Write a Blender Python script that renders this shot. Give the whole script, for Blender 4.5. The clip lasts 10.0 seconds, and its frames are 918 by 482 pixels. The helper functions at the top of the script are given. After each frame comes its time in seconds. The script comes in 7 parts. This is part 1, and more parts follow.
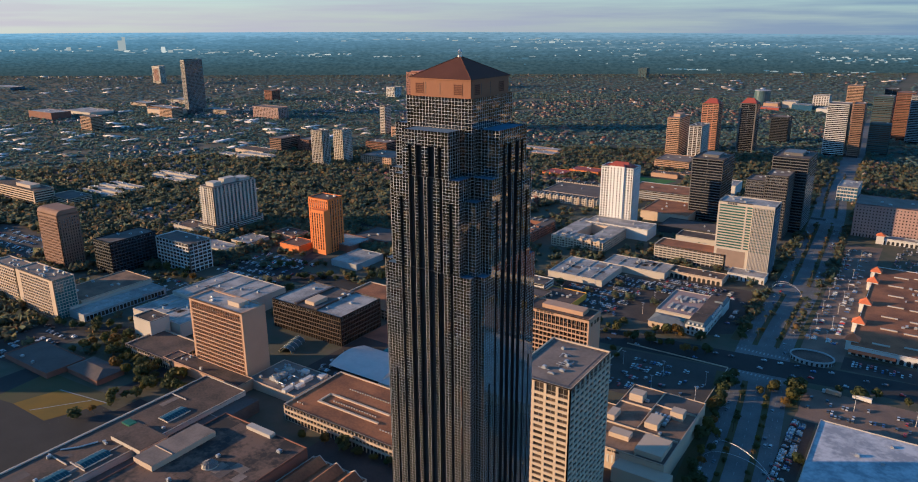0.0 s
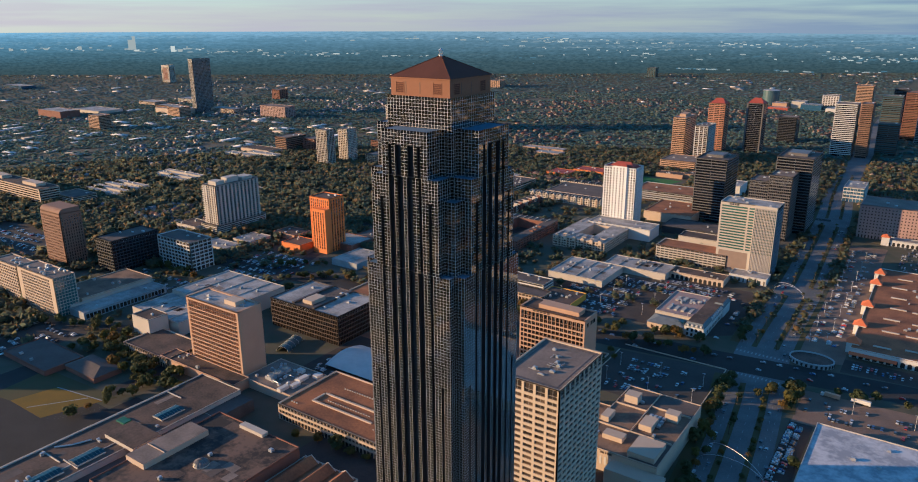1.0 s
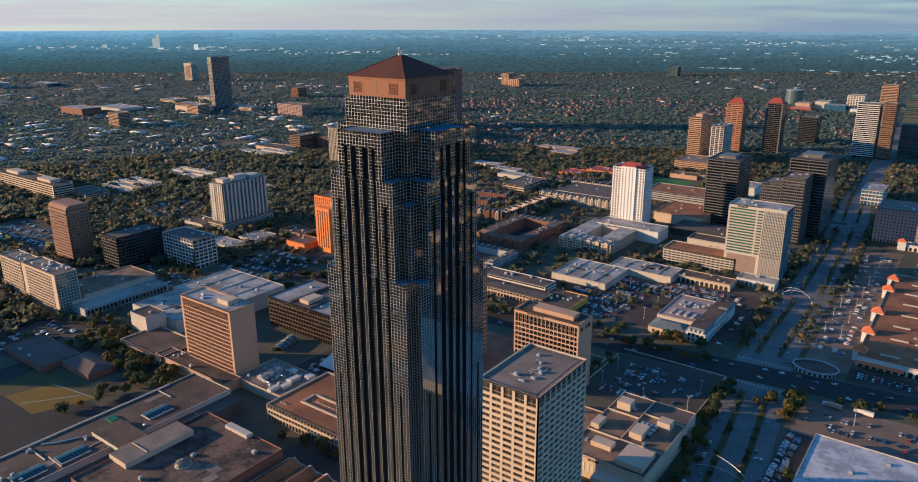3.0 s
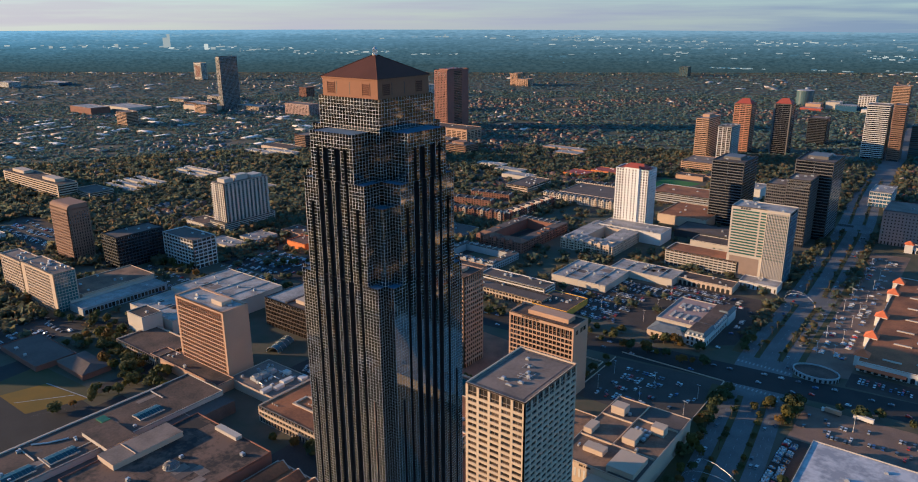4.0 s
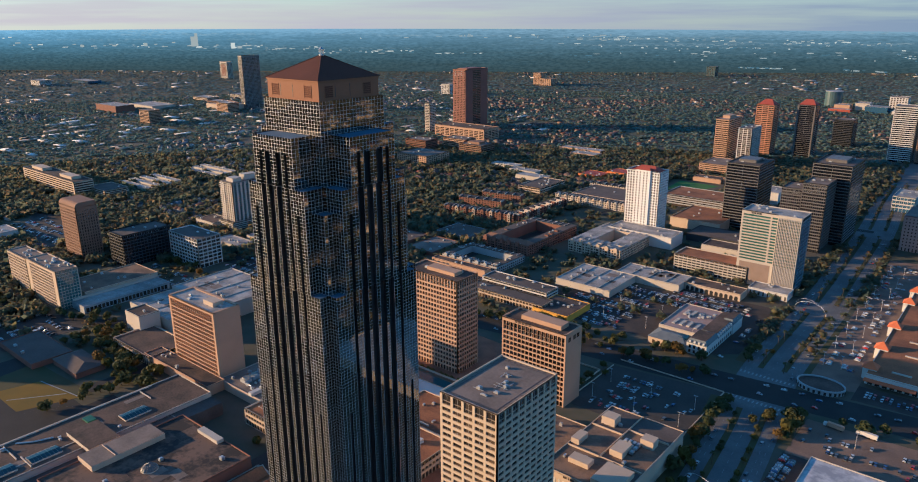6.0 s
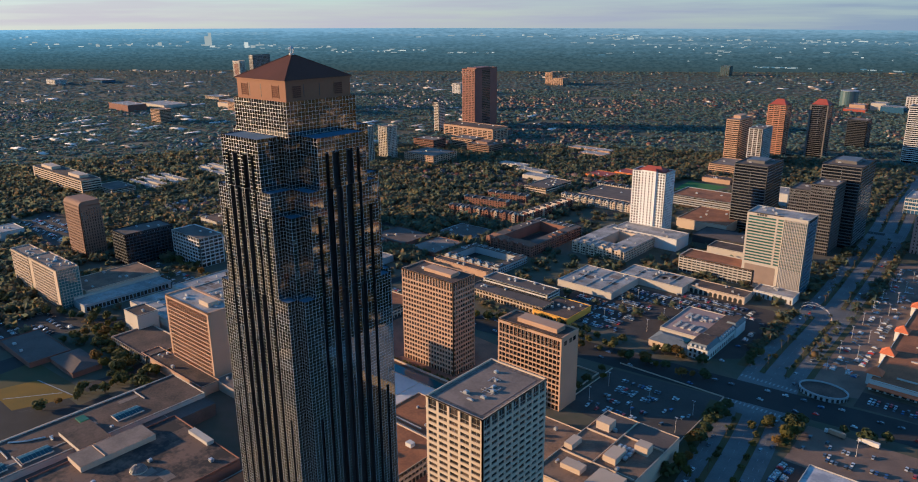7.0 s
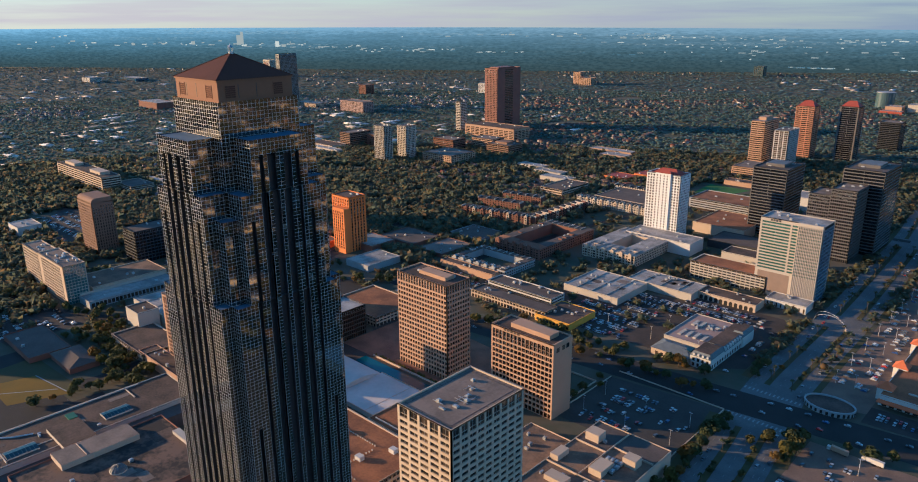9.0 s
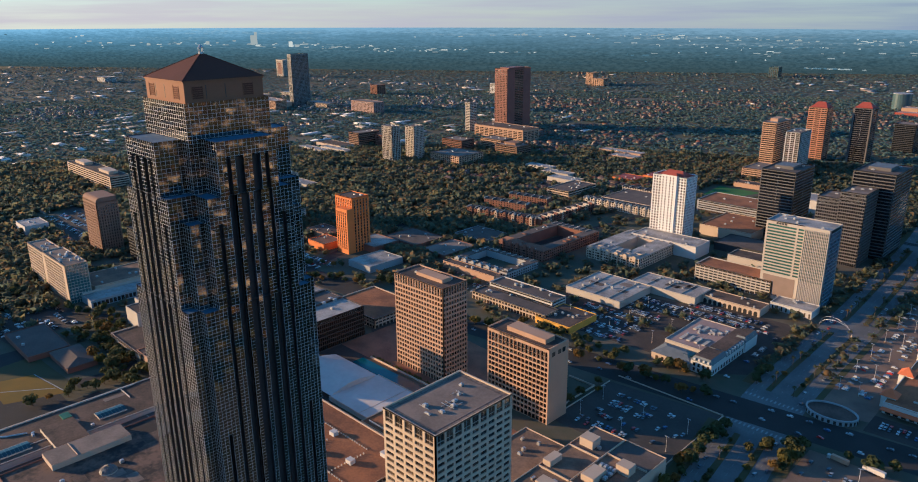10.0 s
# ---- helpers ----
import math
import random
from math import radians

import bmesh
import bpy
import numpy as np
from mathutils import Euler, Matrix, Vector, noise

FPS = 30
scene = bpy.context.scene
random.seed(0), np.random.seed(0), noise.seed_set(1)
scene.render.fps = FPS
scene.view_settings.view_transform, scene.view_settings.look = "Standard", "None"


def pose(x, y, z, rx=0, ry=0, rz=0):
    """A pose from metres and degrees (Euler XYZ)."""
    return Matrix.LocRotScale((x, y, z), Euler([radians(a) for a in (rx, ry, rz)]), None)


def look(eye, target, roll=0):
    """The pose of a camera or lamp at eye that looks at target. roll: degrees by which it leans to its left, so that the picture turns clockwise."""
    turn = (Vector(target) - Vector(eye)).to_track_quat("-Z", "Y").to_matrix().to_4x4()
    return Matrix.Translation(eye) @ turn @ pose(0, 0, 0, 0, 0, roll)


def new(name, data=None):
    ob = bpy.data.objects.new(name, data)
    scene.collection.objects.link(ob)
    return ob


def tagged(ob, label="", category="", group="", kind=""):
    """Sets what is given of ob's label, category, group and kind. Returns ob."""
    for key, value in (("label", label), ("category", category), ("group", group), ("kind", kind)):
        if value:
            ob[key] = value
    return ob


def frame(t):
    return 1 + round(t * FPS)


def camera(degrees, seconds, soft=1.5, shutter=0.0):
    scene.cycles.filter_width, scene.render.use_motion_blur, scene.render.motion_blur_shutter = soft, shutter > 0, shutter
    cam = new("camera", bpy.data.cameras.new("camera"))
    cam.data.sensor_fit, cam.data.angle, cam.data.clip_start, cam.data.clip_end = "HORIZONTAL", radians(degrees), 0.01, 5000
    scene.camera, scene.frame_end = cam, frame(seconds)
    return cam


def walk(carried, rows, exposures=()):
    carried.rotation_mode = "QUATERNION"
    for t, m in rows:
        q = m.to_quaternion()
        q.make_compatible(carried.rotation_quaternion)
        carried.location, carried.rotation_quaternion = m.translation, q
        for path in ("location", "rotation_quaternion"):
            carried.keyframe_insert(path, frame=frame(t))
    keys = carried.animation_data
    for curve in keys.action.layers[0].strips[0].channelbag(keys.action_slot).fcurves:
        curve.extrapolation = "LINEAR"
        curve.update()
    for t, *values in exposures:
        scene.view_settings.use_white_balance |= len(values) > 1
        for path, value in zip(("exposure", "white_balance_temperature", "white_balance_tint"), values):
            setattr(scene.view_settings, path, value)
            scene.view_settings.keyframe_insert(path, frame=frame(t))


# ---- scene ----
cam = camera(64.7, 10.0, soft=1.06)

PATH = [
    (0, (2.202, 1.65, 285.58), (1.139, 3.239, 284.991), -0.3),
    (0.5, (6.398, 5.186, 285.506), (5.323, 6.766, 284.917), -0.3),
    (1, (10.234, 9.121, 285.345), (9.15, 10.694, 284.755), -0.3),
    (1.5, (13.888, 13.495, 285.302), (12.796, 15.062, 284.711), -0.3),
    (2, (17.553, 18.349, 285.262), (16.447, 19.907, 284.67), -0.3),
    (2.5, (21.257, 23.604, 285.162), (20.135, 25.15, 284.569), -0.3),
    (4, (31.843, 40.95, 284.778), (30.684, 42.468, 284.184), -0.3),
    (4.5, (35.403, 47.026, 284.77), (34.231, 48.534, 284.175), -0.3),
    (5, (38.988, 53.367, 284.688), (37.803, 54.863, 284.092), -0.3),
    (5.5, (42.888, 59.826, 284.708), (41.686, 61.31, 284.112), -0.3),
    (7, (53.57, 80.015, 284.199), (52.323, 81.46, 283.602), -0.4),
    (7.5, (57.203, 86.843, 284.098), (55.942, 88.275, 283.5), -0.4),
    (8, (61.001, 93.623, 283.897), (59.722, 95.04, 283.299), -0.4),
    (8.5, (64.718, 100.558, 283.657), (63.422, 101.959, 283.059), -0.4),
    (9, (68.224, 107.439, 283.435), (66.912, 108.825, 282.837), -0.4),
    (9.5, (71.481, 114.145, 283.227), (70.155, 115.517, 282.629), -0.4),
    (10, (74.341, 120.41, 283.15), (73.001, 121.769, 282.553), -0.4),
]
walk(cam, [(t, look(eye, target, roll)) for t, eye, target, roll in PATH], exposures=((0, 1.07, 4850, -6), (10, 1.07, 4850, -6)))

# ---- world, sun, exposure ----
SUN_AZ, SUN_EL = 57.5, 10.5   # the way the light travels, degrees from +y towards +x; height of the sun
SUN_DIR = Vector((math.sin(radians(SUN_AZ)) * math.cos(radians(SUN_EL)), math.cos(radians(SUN_AZ)) * math.cos(radians(SUN_EL)), -math.sin(radians(SUN_EL))))
world = bpy.data.worlds.new("world")
scene.world = world
world.use_nodes = True
wn, wl = world.node_tree.nodes, world.node_tree.links
wn.clear()
sky = wn.new("ShaderNodeTexSky")
sky.sky_type = "NISHITA"
sky.sun_disc = False
sky.sun_elevation = radians(SUN_EL)
sky.sun_rotation = radians(180 + SUN_AZ)
sky.altitude, sky.air_density, sky.dust_density, sky.ozone_density = 100, 1.0, 0.1, 3.4
co = wn.new("ShaderNodeTexCoord")
mp = wn.new("ShaderNodeMapping")
mp.inputs["Scale"].default_value = (2.2, 2.2, 42.0)
wl.new(co.outputs["Generated"], mp.inputs["Vector"])
cn = wn.new("ShaderNodeTexNoise")
cn.inputs["Scale"].default_value, cn.inputs["Detail"].default_value, cn.inputs["Roughness"].default_value = 1.6, 6.0, 0.55
wl.new(mp.outputs["Vector"], cn.inputs["Vector"])
sx = wn.new("ShaderNodeSeparateXYZ")
wl.new(co.outputs["Generated"], sx.inputs[0])
low = wn.new("ShaderNodeMapRange")
low.inputs["From Min"].default_value, low.inputs["From Max"].default_value = 0.0, 0.24
low.inputs["To Min"].default_value, low.inputs["To Max"].default_value = 0.95, 0.0
wl.new(sx.outputs["Z"], low.inputs["Value"])
cr = wn.new("ShaderNodeMapRange")
cr.inputs["From Min"].default_value, cr.inputs["From Max"].default_value = 0.38, 0.62
cr.inputs["To Min"].default_value, cr.inputs["To Max"].default_value = 0.62, 1.0
wl.new(cn.outputs["Fac"], cr.inputs["Value"])
cf = wn.new("ShaderNodeMath")
cf.operation = "MULTIPLY"
wl.new(low.outputs["Result"], cf.inputs[0])
wl.new(cr.outputs["Result"], cf.inputs[1])
# paler and pinker to the west, blue-grey to the north
wide = wn.new("ShaderNodeMapRange")
wide.inputs["From Min"].default_value, wide.inputs["From Max"].default_value = -0.95, 0.0
wl.new(sx.outputs["X"], wide.inputs["Value"])
tone = wn.new("ShaderNodeMix")
tone.data_type = "RGBA"
tone.inputs["A"].default_value, tone.inputs["B"].default_value = (3.5, 2.55, 2.3, 1), (1.02, 1.22, 1.60, 1)
wl.new(wide.outputs["Result"], tone.inputs["Factor"])
cm = wn.new("ShaderNodeMix")
cm.data_type = "RGBA"
east = wn.new("ShaderNodeMapRange")
east.inputs["From Min"].default_value, east.inputs["From Max"].default_value = 0.06, 0.3
wl.new(sx.outputs["X"], east.inputs["Value"])
dusk = wn.new("ShaderNodeMix")
dusk.data_type = "RGBA"
dusk.inputs["B"].default_value = (0.4, 0.6, 1.0, 1)
wl.new(east.outputs["Result"], dusk.inputs["Factor"])
wl.new(tone.outputs["Result"], dusk.inputs["A"])
wl.new(dusk.outputs["Result"], cm.inputs["B"])
wl.new(cf.outputs[0], cm.inputs["Factor"])
wl.new(sky.outputs["Color"], cm.inputs["A"])
bg = wn.new("ShaderNodeBackground")
bg.inputs["Strength"].default_value = 0.102
wl.new(cm.outputs["Result"], bg.inputs["Color"])
wo = wn.new("ShaderNodeOutputWorld")
wl.new(bg.outputs["Background"], wo.inputs["Surface"])

sun_data = bpy.data.lights.new("sun", "SUN")
sun_data.energy, sun_data.angle, sun_data.color = 4.6, radians(0.6), (1.0, 0.53, 0.235)
sun = new("sun", sun_data)
sun.matrix_world = look((0, 0, 900), Vector((0, 0, 900)) + SUN_DIR)
scene.view_settings.exposure = 0.0

# ---- materials ----
MATS = {}


def mat(name, a, b=None, rough=0.8, metal=0.0, scale=0.15, fine=3.0, bump=0.0, spec=0.4, island=0.0, obrand=0.0, coat=0.0, contrast=0.5, tint=None, thin=0.0):
    """A surface whose colour drifts between a and b at a large and a fine scale, in metres."""
    if name in MATS:
        return MATS[name]
    m = bpy.data.materials.new(name)
    m.use_nodes = True
    n, l = m.node_tree.nodes, m.node_tree.links
    p = n["Principled BSDF"]
    p.inputs["Roughness"].default_value, p.inputs["Metallic"].default_value = rough, metal
    p.inputs["Specular IOR Level"].default_value = spec
    p.inputs["Coat Weight"].default_value = coat
    b = b or tuple(v * 0.75 for v in a)
    geo = n.new("ShaderNodeNewGeometry")
    big, small = n.new("ShaderNodeTexNoise"), n.new("ShaderNodeTexNoise")
    big.inputs["Scale"].default_value, big.inputs["Detail"].default_value = scale, 4.0
    small.inputs["Scale"].default_value, small.inputs["Detail"].default_value = fine, 3.0
    for t in (big, small):
        l.new(geo.outputs["Position"], t.inputs["Vector"])
    ad = n.new("ShaderNodeMath")
    ad.operation = "MULTIPLY_ADD"
    ad.inputs[1].default_value = 0.45
    l.new(small.outputs["Fac"], ad.inputs[0])
    l.new(big.outputs["Fac"], ad.inputs[2])
    ramp = n.new("ShaderNodeMapRange")
    ramp.inputs["From Min"].default_value, ramp.inputs["From Max"].default_value = 0.725 - 0.5 * (1 - contrast) - 0.05, 0.725 + 0.5 * (1 - contrast) + 0.05
    l.new(ad.outputs[0], ramp.inputs["Value"])
    mix = n.new("ShaderNodeMix")
    mix.data_type = "RGBA"
    mix.inputs["A"].default_value, mix.inputs["B"].default_value = (*a, 1), (*b, 1)
    l.new(ramp.outputs["Result"], mix.inputs["Factor"])
    out = mix.outputs["Result"]
    if island or obrand:
        if obrand:
            inf = n.new("ShaderNodeObjectInfo")
            src, amount = inf.outputs["Random"], obrand
        else:
            src, amount = geo.outputs["Random Per Island"], island
        if tint:
            tr = n.new("ShaderNodeValToRGB")
            tr.color_ramp.interpolation = "CONSTANT"
            els = tr.color_ramp.elements
            while len(els) < len(tint):
                els.new(0.5)
            for i, c in enumerate(tint):
                els[i].position, els[i].color = i / len(tint), (*c, 1)
            l.new(src, tr.inputs["Fac"])
            mx = n.new("ShaderNodeMix")
            mx.data_type, mx.blend_type = "RGBA", "MULTIPLY"
            mx.inputs["Factor"].default_value = 1.0
            l.new(out, mx.inputs["A"])
            l.new(tr.outputs["Color"], mx.inputs["B"])
            out = mx.outputs["Result"]
        else:
            hv = n.new("ShaderNodeHueSaturation")
            mr = n.new("ShaderNodeMapRange")
            mr.inputs["To Min"].default_value, mr.inputs["To Max"].default_value = 1 - amount, 1 + amount
            l.new(src, mr.inputs["Value"])
            l.new(mr.outputs["Result"], hv.inputs["Value"])
            l.new(out, hv.inputs["Color"])
            out = hv.outputs["Color"]
    l.new(out, p.inputs["Base Color"])
    if bump:
        bp = n.new("ShaderNodeBump")
        bp.inputs["Strength"].default_value, bp.inputs["Distance"].default_value = 0.6, bump
        l.new(small.outputs["Fac"], bp.inputs["Height"])
        l.new(bp.outputs["Normal"], p.inputs["Normal"])
    if thin:
        tl, ms = n.new("ShaderNodeBsdfTranslucent"), n.new("ShaderNodeMixShader")
        ms.inputs["Fac"].default_value = thin
        l.new(out, tl.inputs["Color"])
        l.new(p.outputs[0], ms.inputs[1])
        l.new(tl.outputs[0], ms.inputs[2])
        l.new(ms.outputs[0], n["Material Output"].inputs["Surface"])
    MATS[name] = m
    return m


CONC = mat("warm_concrete", (0.53, 0.41, 0.30), (0.44, 0.34, 0.25), 0.85, scale=0.05, fine=1.2, bump=0.02)
TAN = mat("tan_precast", (0.47, 0.295, 0.188), (0.395, 0.245, 0.155), 0.85, scale=0.05, fine=1.0, bump=0.02)
BROWN = mat("brown_precast", (0.26, 0.15, 0.10), (0.21, 0.12, 0.08), 0.85, scale=0.05, fine=1.0)
IVORY = mat("ivory_precast", (0.56, 0.445, 0.325), (0.47, 0.37, 0.27), 0.8, scale=0.05, fine=1.0, bump=0.01)
WHITE = mat("white_precast", (0.58, 0.55, 0.51), (0.49, 0.465, 0.43), 0.75, scale=0.04, fine=1.0, bump=0.01)
PALE = mat("pale_stone", (0.49, 0.43, 0.355), (0.41, 0.36, 0.30), 0.8, scale=0.05, fine=1.0)
PINK = mat("pink_stone", (0.38, 0.25, 0.21), (0.31, 0.205, 0.175), 0.8, scale=0.05, fine=1.0)
ORANGE = mat("orange_brick", (0.72, 0.22, 0.05), (0.58, 0.17, 0.04), 0.85, scale=0.06, fine=1.5)
BRICK = mat("red_brick", (0.23, 0.105, 0.070), (0.17, 0.078, 0.054), 0.9, scale=0.1, fine=2.0)
DARKSTONE = mat("dark_grey_stone", (0.040, 0.042, 0.048), (0.028, 0.030, 0.034), 0.6, scale=0.1, fine=1.0)
DARKBROWN = mat("dark_bronze_panel", (0.085, 0.06, 0.045), (0.06, 0.042, 0.032), 0.5, scale=0.1, fine=1.0, spec=0.5)
REDSTONE = mat("red_granite", (0.25, 0.09, 0.065), (0.19, 0.07, 0.05), 0.6, scale=0.08, fine=1.0)
GREYW = mat("grey_panel", (0.36, 0.36, 0.36), (0.29, 0.29, 0.29), 0.7, scale=0.08, fine=1.0)
STUCCO = mat("white_stucco", (0.76, 0.74, 0.71), (0.66, 0.64, 0.61), 0.8, scale=0.04, fine=1.0, bump=0.01)
TEAL = mat("teal_glass_panel", (0.085, 0.135, 0.145), (0.06, 0.10, 0.11), 0.25, scale=0.08, fine=0.6, spec=0.7)
GLASS = mat("window_glass_dark", (0.060, 0.046, 0.036), (0.035, 0.028, 0.024), 0.08, scale=0.2, fine=1.0, spec=0.9, obrand=0.3,
            tint=((1, 1, 1), (1.6, 1.4, 1.2), (0.7, 0.7, 0.7), (1.5, 1.4, 1.3), (0.8, 0.9, 1.0), (0.7, 0.7, 0.7), (2.2, 2.0, 1.7)))
GLASSD = mat("bronze_glass", (0.022, 0.016, 0.012), (0.015, 0.011, 0.009), 0.1, scale=0.2, fine=1.0, spec=0.8, obrand=0.3)
GLASSI = mat("window_glass_rows", (0.060, 0.046, 0.036), (0.035, 0.028, 0.024), 0.08, scale=0.2, fine=1.0, spec=0.9, island=0.3,
             tint=((1, 1, 1), (1.6, 1.4, 1.2), (0.7, 0.7, 0.7), (1.5, 1.4, 1.3), (0.8, 0.9, 1.0), (0.7, 0.7, 0.7), (2.2, 2.0, 1.7)))
STAINED = mat("stained_roof", (0.155, 0.098, 0.070), (0.032, 0.027, 0.025), 0.95, scale=0.045, fine=0.35, contrast=0.9)
SLATEW = mat("slate_grey_panel", (0.21, 0.20, 0.20), (0.16, 0.155, 0.155), 0.5, scale=0.08, fine=1.0)
BRICKP = mat("brick_paving", (0.30, 0.135, 0.075), (0.17, 0.080, 0.048), 0.9, scale=0.06, fine=0.8, contrast=0.75)
TANG = mat("tan_gravel_roof", (0.24, 0.152, 0.098), (0.12, 0.082, 0.058), 0.95, scale=0.07, fine=0.6, contrast=0.8)
LOUV = mat("louvre_brown", (0.13, 0.058, 0.038), (0.10, 0.046, 0.03), 0.85, spec=0.1)
CHARB = mat("charcoal_band", (0.150, 0.135, 0.125), (0.115, 0.105, 0.098), 0.5, scale=0.08, fine=1.0)
SKYL = mat("skylight_glass", (0.010, 0.045, 0.065), (0.007, 0.032, 0.048), 0.3, scale=0.3, fine=1.0, spec=0.35)
TILER = mat("dark_red_tile", (0.36, 0.075, 0.045), (0.27, 0.055, 0.035), 0.7, scale=0.3, fine=2.0)
GLASSN = mat("navy_glass", (0.012, 0.014, 0.020), (0.008, 0.010, 0.014), 0.1, scale=0.2, fine=1.0, spec=0.6, obrand=0.3)
# blue skylight on the shaded ledges is put into this base colour
LEDGE = mat("skylit_ledge", (0.10, 0.165, 0.25), (0.075, 0.125, 0.19), 0.8, scale=0.3, fine=1.5, spec=0.2)
BGLASS = mat("blue_glass", (0.05, 0.12, 0.20), (0.03, 0.08, 0.14), 0.06, scale=0.2, fine=1.0, spec=0.9, obrand=0.25)
GGLASS = mat("green_glass", (0.06, 0.14, 0.12), (0.04, 0.10, 0.09), 0.06, scale=0.2, fine=1.0, spec=0.9, obrand=0.25)
ROOFG = mat("gravel_roof", (0.24, 0.185, 0.15), (0.145, 0.115, 0.095), 0.95, scale=0.06, fine=0.7, bump=0.05, contrast=0.75)
ROOFW = mat("white_membrane_roof", (0.40, 0.37, 0.34), (0.20, 0.185, 0.17), 0.8, scale=0.06, fine=0.5, contrast=0.8)
ROOFT = mat("tan_roof", (0.125, 0.083, 0.062), (0.052, 0.039, 0.032), 0.95, scale=0.05, fine=0.6, contrast=0.82)
ROOFD = mat("dark_roof", (0.13, 0.10, 0.085), (0.08, 0.065, 0.056), 0.95, scale=0.06, fine=0.7, contrast=0.7)
ROOFB = mat("brown_roof", (0.32, 0.13, 0.055), (0.16, 0.068, 0.034), 0.95, scale=0.05, fine=0.6, contrast=0.75)
TILE = mat("red_clay_tile", (0.62, 0.17, 0.06), (0.48, 0.12, 0.045), 0.8, scale=0.3, fine=2.0)
METALG = mat("galvanised_metal", (0.55, 0.55, 0.55), (0.42, 0.42, 0.42), 0.45, metal=0.6, scale=0.5, fine=3.0)
# near-black base colour stands in for the shade inside rooms and openings
DARKIN = mat("interior_shade", (0.03, 0.028, 0.026), (0.02, 0.019, 0.018), 0.9)
ASPH = mat("asphalt", (0.034, 0.031, 0.029), (0.022, 0.021, 0.020), 0.9, scale=0.05, fine=0.8, contrast=0.7)
WORN = mat("worn_asphalt", (0.072, 0.062, 0.052), (0.046, 0.041, 0.036), 0.92, scale=0.04, fine=0.5, contrast=0.75)
LOT = mat("parking_asphalt", (0.066, 0.051, 0.042), (0.038, 0.032, 0.028), 0.92, scale=0.04, fine=0.5, contrast=0.75)
CROAD = mat("concrete_roadway", (0.16, 0.155, 0.15), (0.105, 0.105, 0.105), 0.9, scale=0.05, fine=0.7, contrast=0.75)
PAVE = mat("concrete_paving", (0.215, 0.145, 0.102), (0.132, 0.093, 0.070), 0.9, scale=0.06, fine=0.8, contrast=0.7)
PAINT = mat("road_paint", (0.36, 0.36, 0.35), (0.22, 0.22, 0.21), 0.8, scale=0.5, fine=4.0)
GRASS = mat("winter_grass", (0.055, 0.062, 0.022), (0.085, 0.065, 0.028), 0.95, scale=0.05, fine=0.8, bump=0.05)
GRASSG = mat("green_turf", (0.06, 0.17, 0.035), (0.05, 0.13, 0.03), 0.95, scale=0.05, fine=0.8)
GRASSY = mat("dry_turf", (0.20, 0.112, 0.008), (0.12, 0.085, 0.012), 0.95, scale=0.05, fine=0.8)
BARK = mat("bark", (0.10, 0.07, 0.05), (0.07, 0.05, 0.035), 0.95, scale=0.5, fine=6.0)
LEAF = mat("oak_leaves", (0.095, 0.092, 0.034), (0.066, 0.076, 0.030), 0.7, thin=0.4, scale=0.02, fine=0.4, spec=0.2, obrand=0.3,
           tint=((1, 1, 1), (1.3, 1.15, 1.0), (0.8, 0.9, 0.9), (2.1, 1.2, 0.8), (1.1, 1.1, 1.0), (1.5, 1.25, 0.8), (0.9, 1.0, 1.0)))
LEAFI = mat("woodland_leaves", (0.172, 0.166, 0.104), (0.126, 0.146, 0.102), 0.75, thin=0.6, scale=0.004, fine=0.05, spec=0.2, island=0.3,
            tint=((1, 1, 1), (1.3, 1.15, 1.0), (0.8, 0.9, 0.9), (1.55, 1.0, 0.75), (1.0, 1.05, 1.0), (1.25, 1.1, 0.85), (0.85, 0.95, 1.0), (0.7, 0.85, 0.95), (1.2, 0.85, 0.75)))
# farther woods: distance haze is mixed into the leaf colour, paler and bluer
LEAFF = mat("hazed_leaves_far", (0.150, 0.218, 0.198), (0.122, 0.190, 0.178), 0.8, thin=0.4, scale=0.003, fine=0.03, spec=0.2, island=0.25)
LEAFM = mat("hazed_leaves_middle", (0.190, 0.255, 0.240), (0.146, 0.225, 0.220), 0.75, thin=0.6, scale=0.004, fine=0.05, spec=0.2, island=0.3,
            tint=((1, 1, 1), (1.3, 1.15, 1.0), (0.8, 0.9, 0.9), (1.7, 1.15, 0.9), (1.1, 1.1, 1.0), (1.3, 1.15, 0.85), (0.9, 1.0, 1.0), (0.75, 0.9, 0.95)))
TGLASS = mat("tower_glass", (0.29, 0.27, 0.23), (0.23, 0.215, 0.185), 0.03, metal=1.0, scale=0.02, fine=0.5)
MULL = mat("anodised_mullion", (0.62, 0.61, 0.61), (0.50, 0.49, 0.49), 0.45, metal=0.3, scale=0.05, fine=0.6)
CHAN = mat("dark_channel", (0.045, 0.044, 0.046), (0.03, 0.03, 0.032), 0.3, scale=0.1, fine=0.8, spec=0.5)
CREAM = mat("cream_panel", (0.27, 0.125, 0.070), (0.23, 0.108, 0.060), 0.6, spec=0.1, scale=0.1, fine=1.0)
CROOF = mat("standing_seam_roof", (0.105, 0.045, 0.030), (0.080, 0.036, 0.025), 0.7, spec=0.1, scale=0.1, fine=1.0)


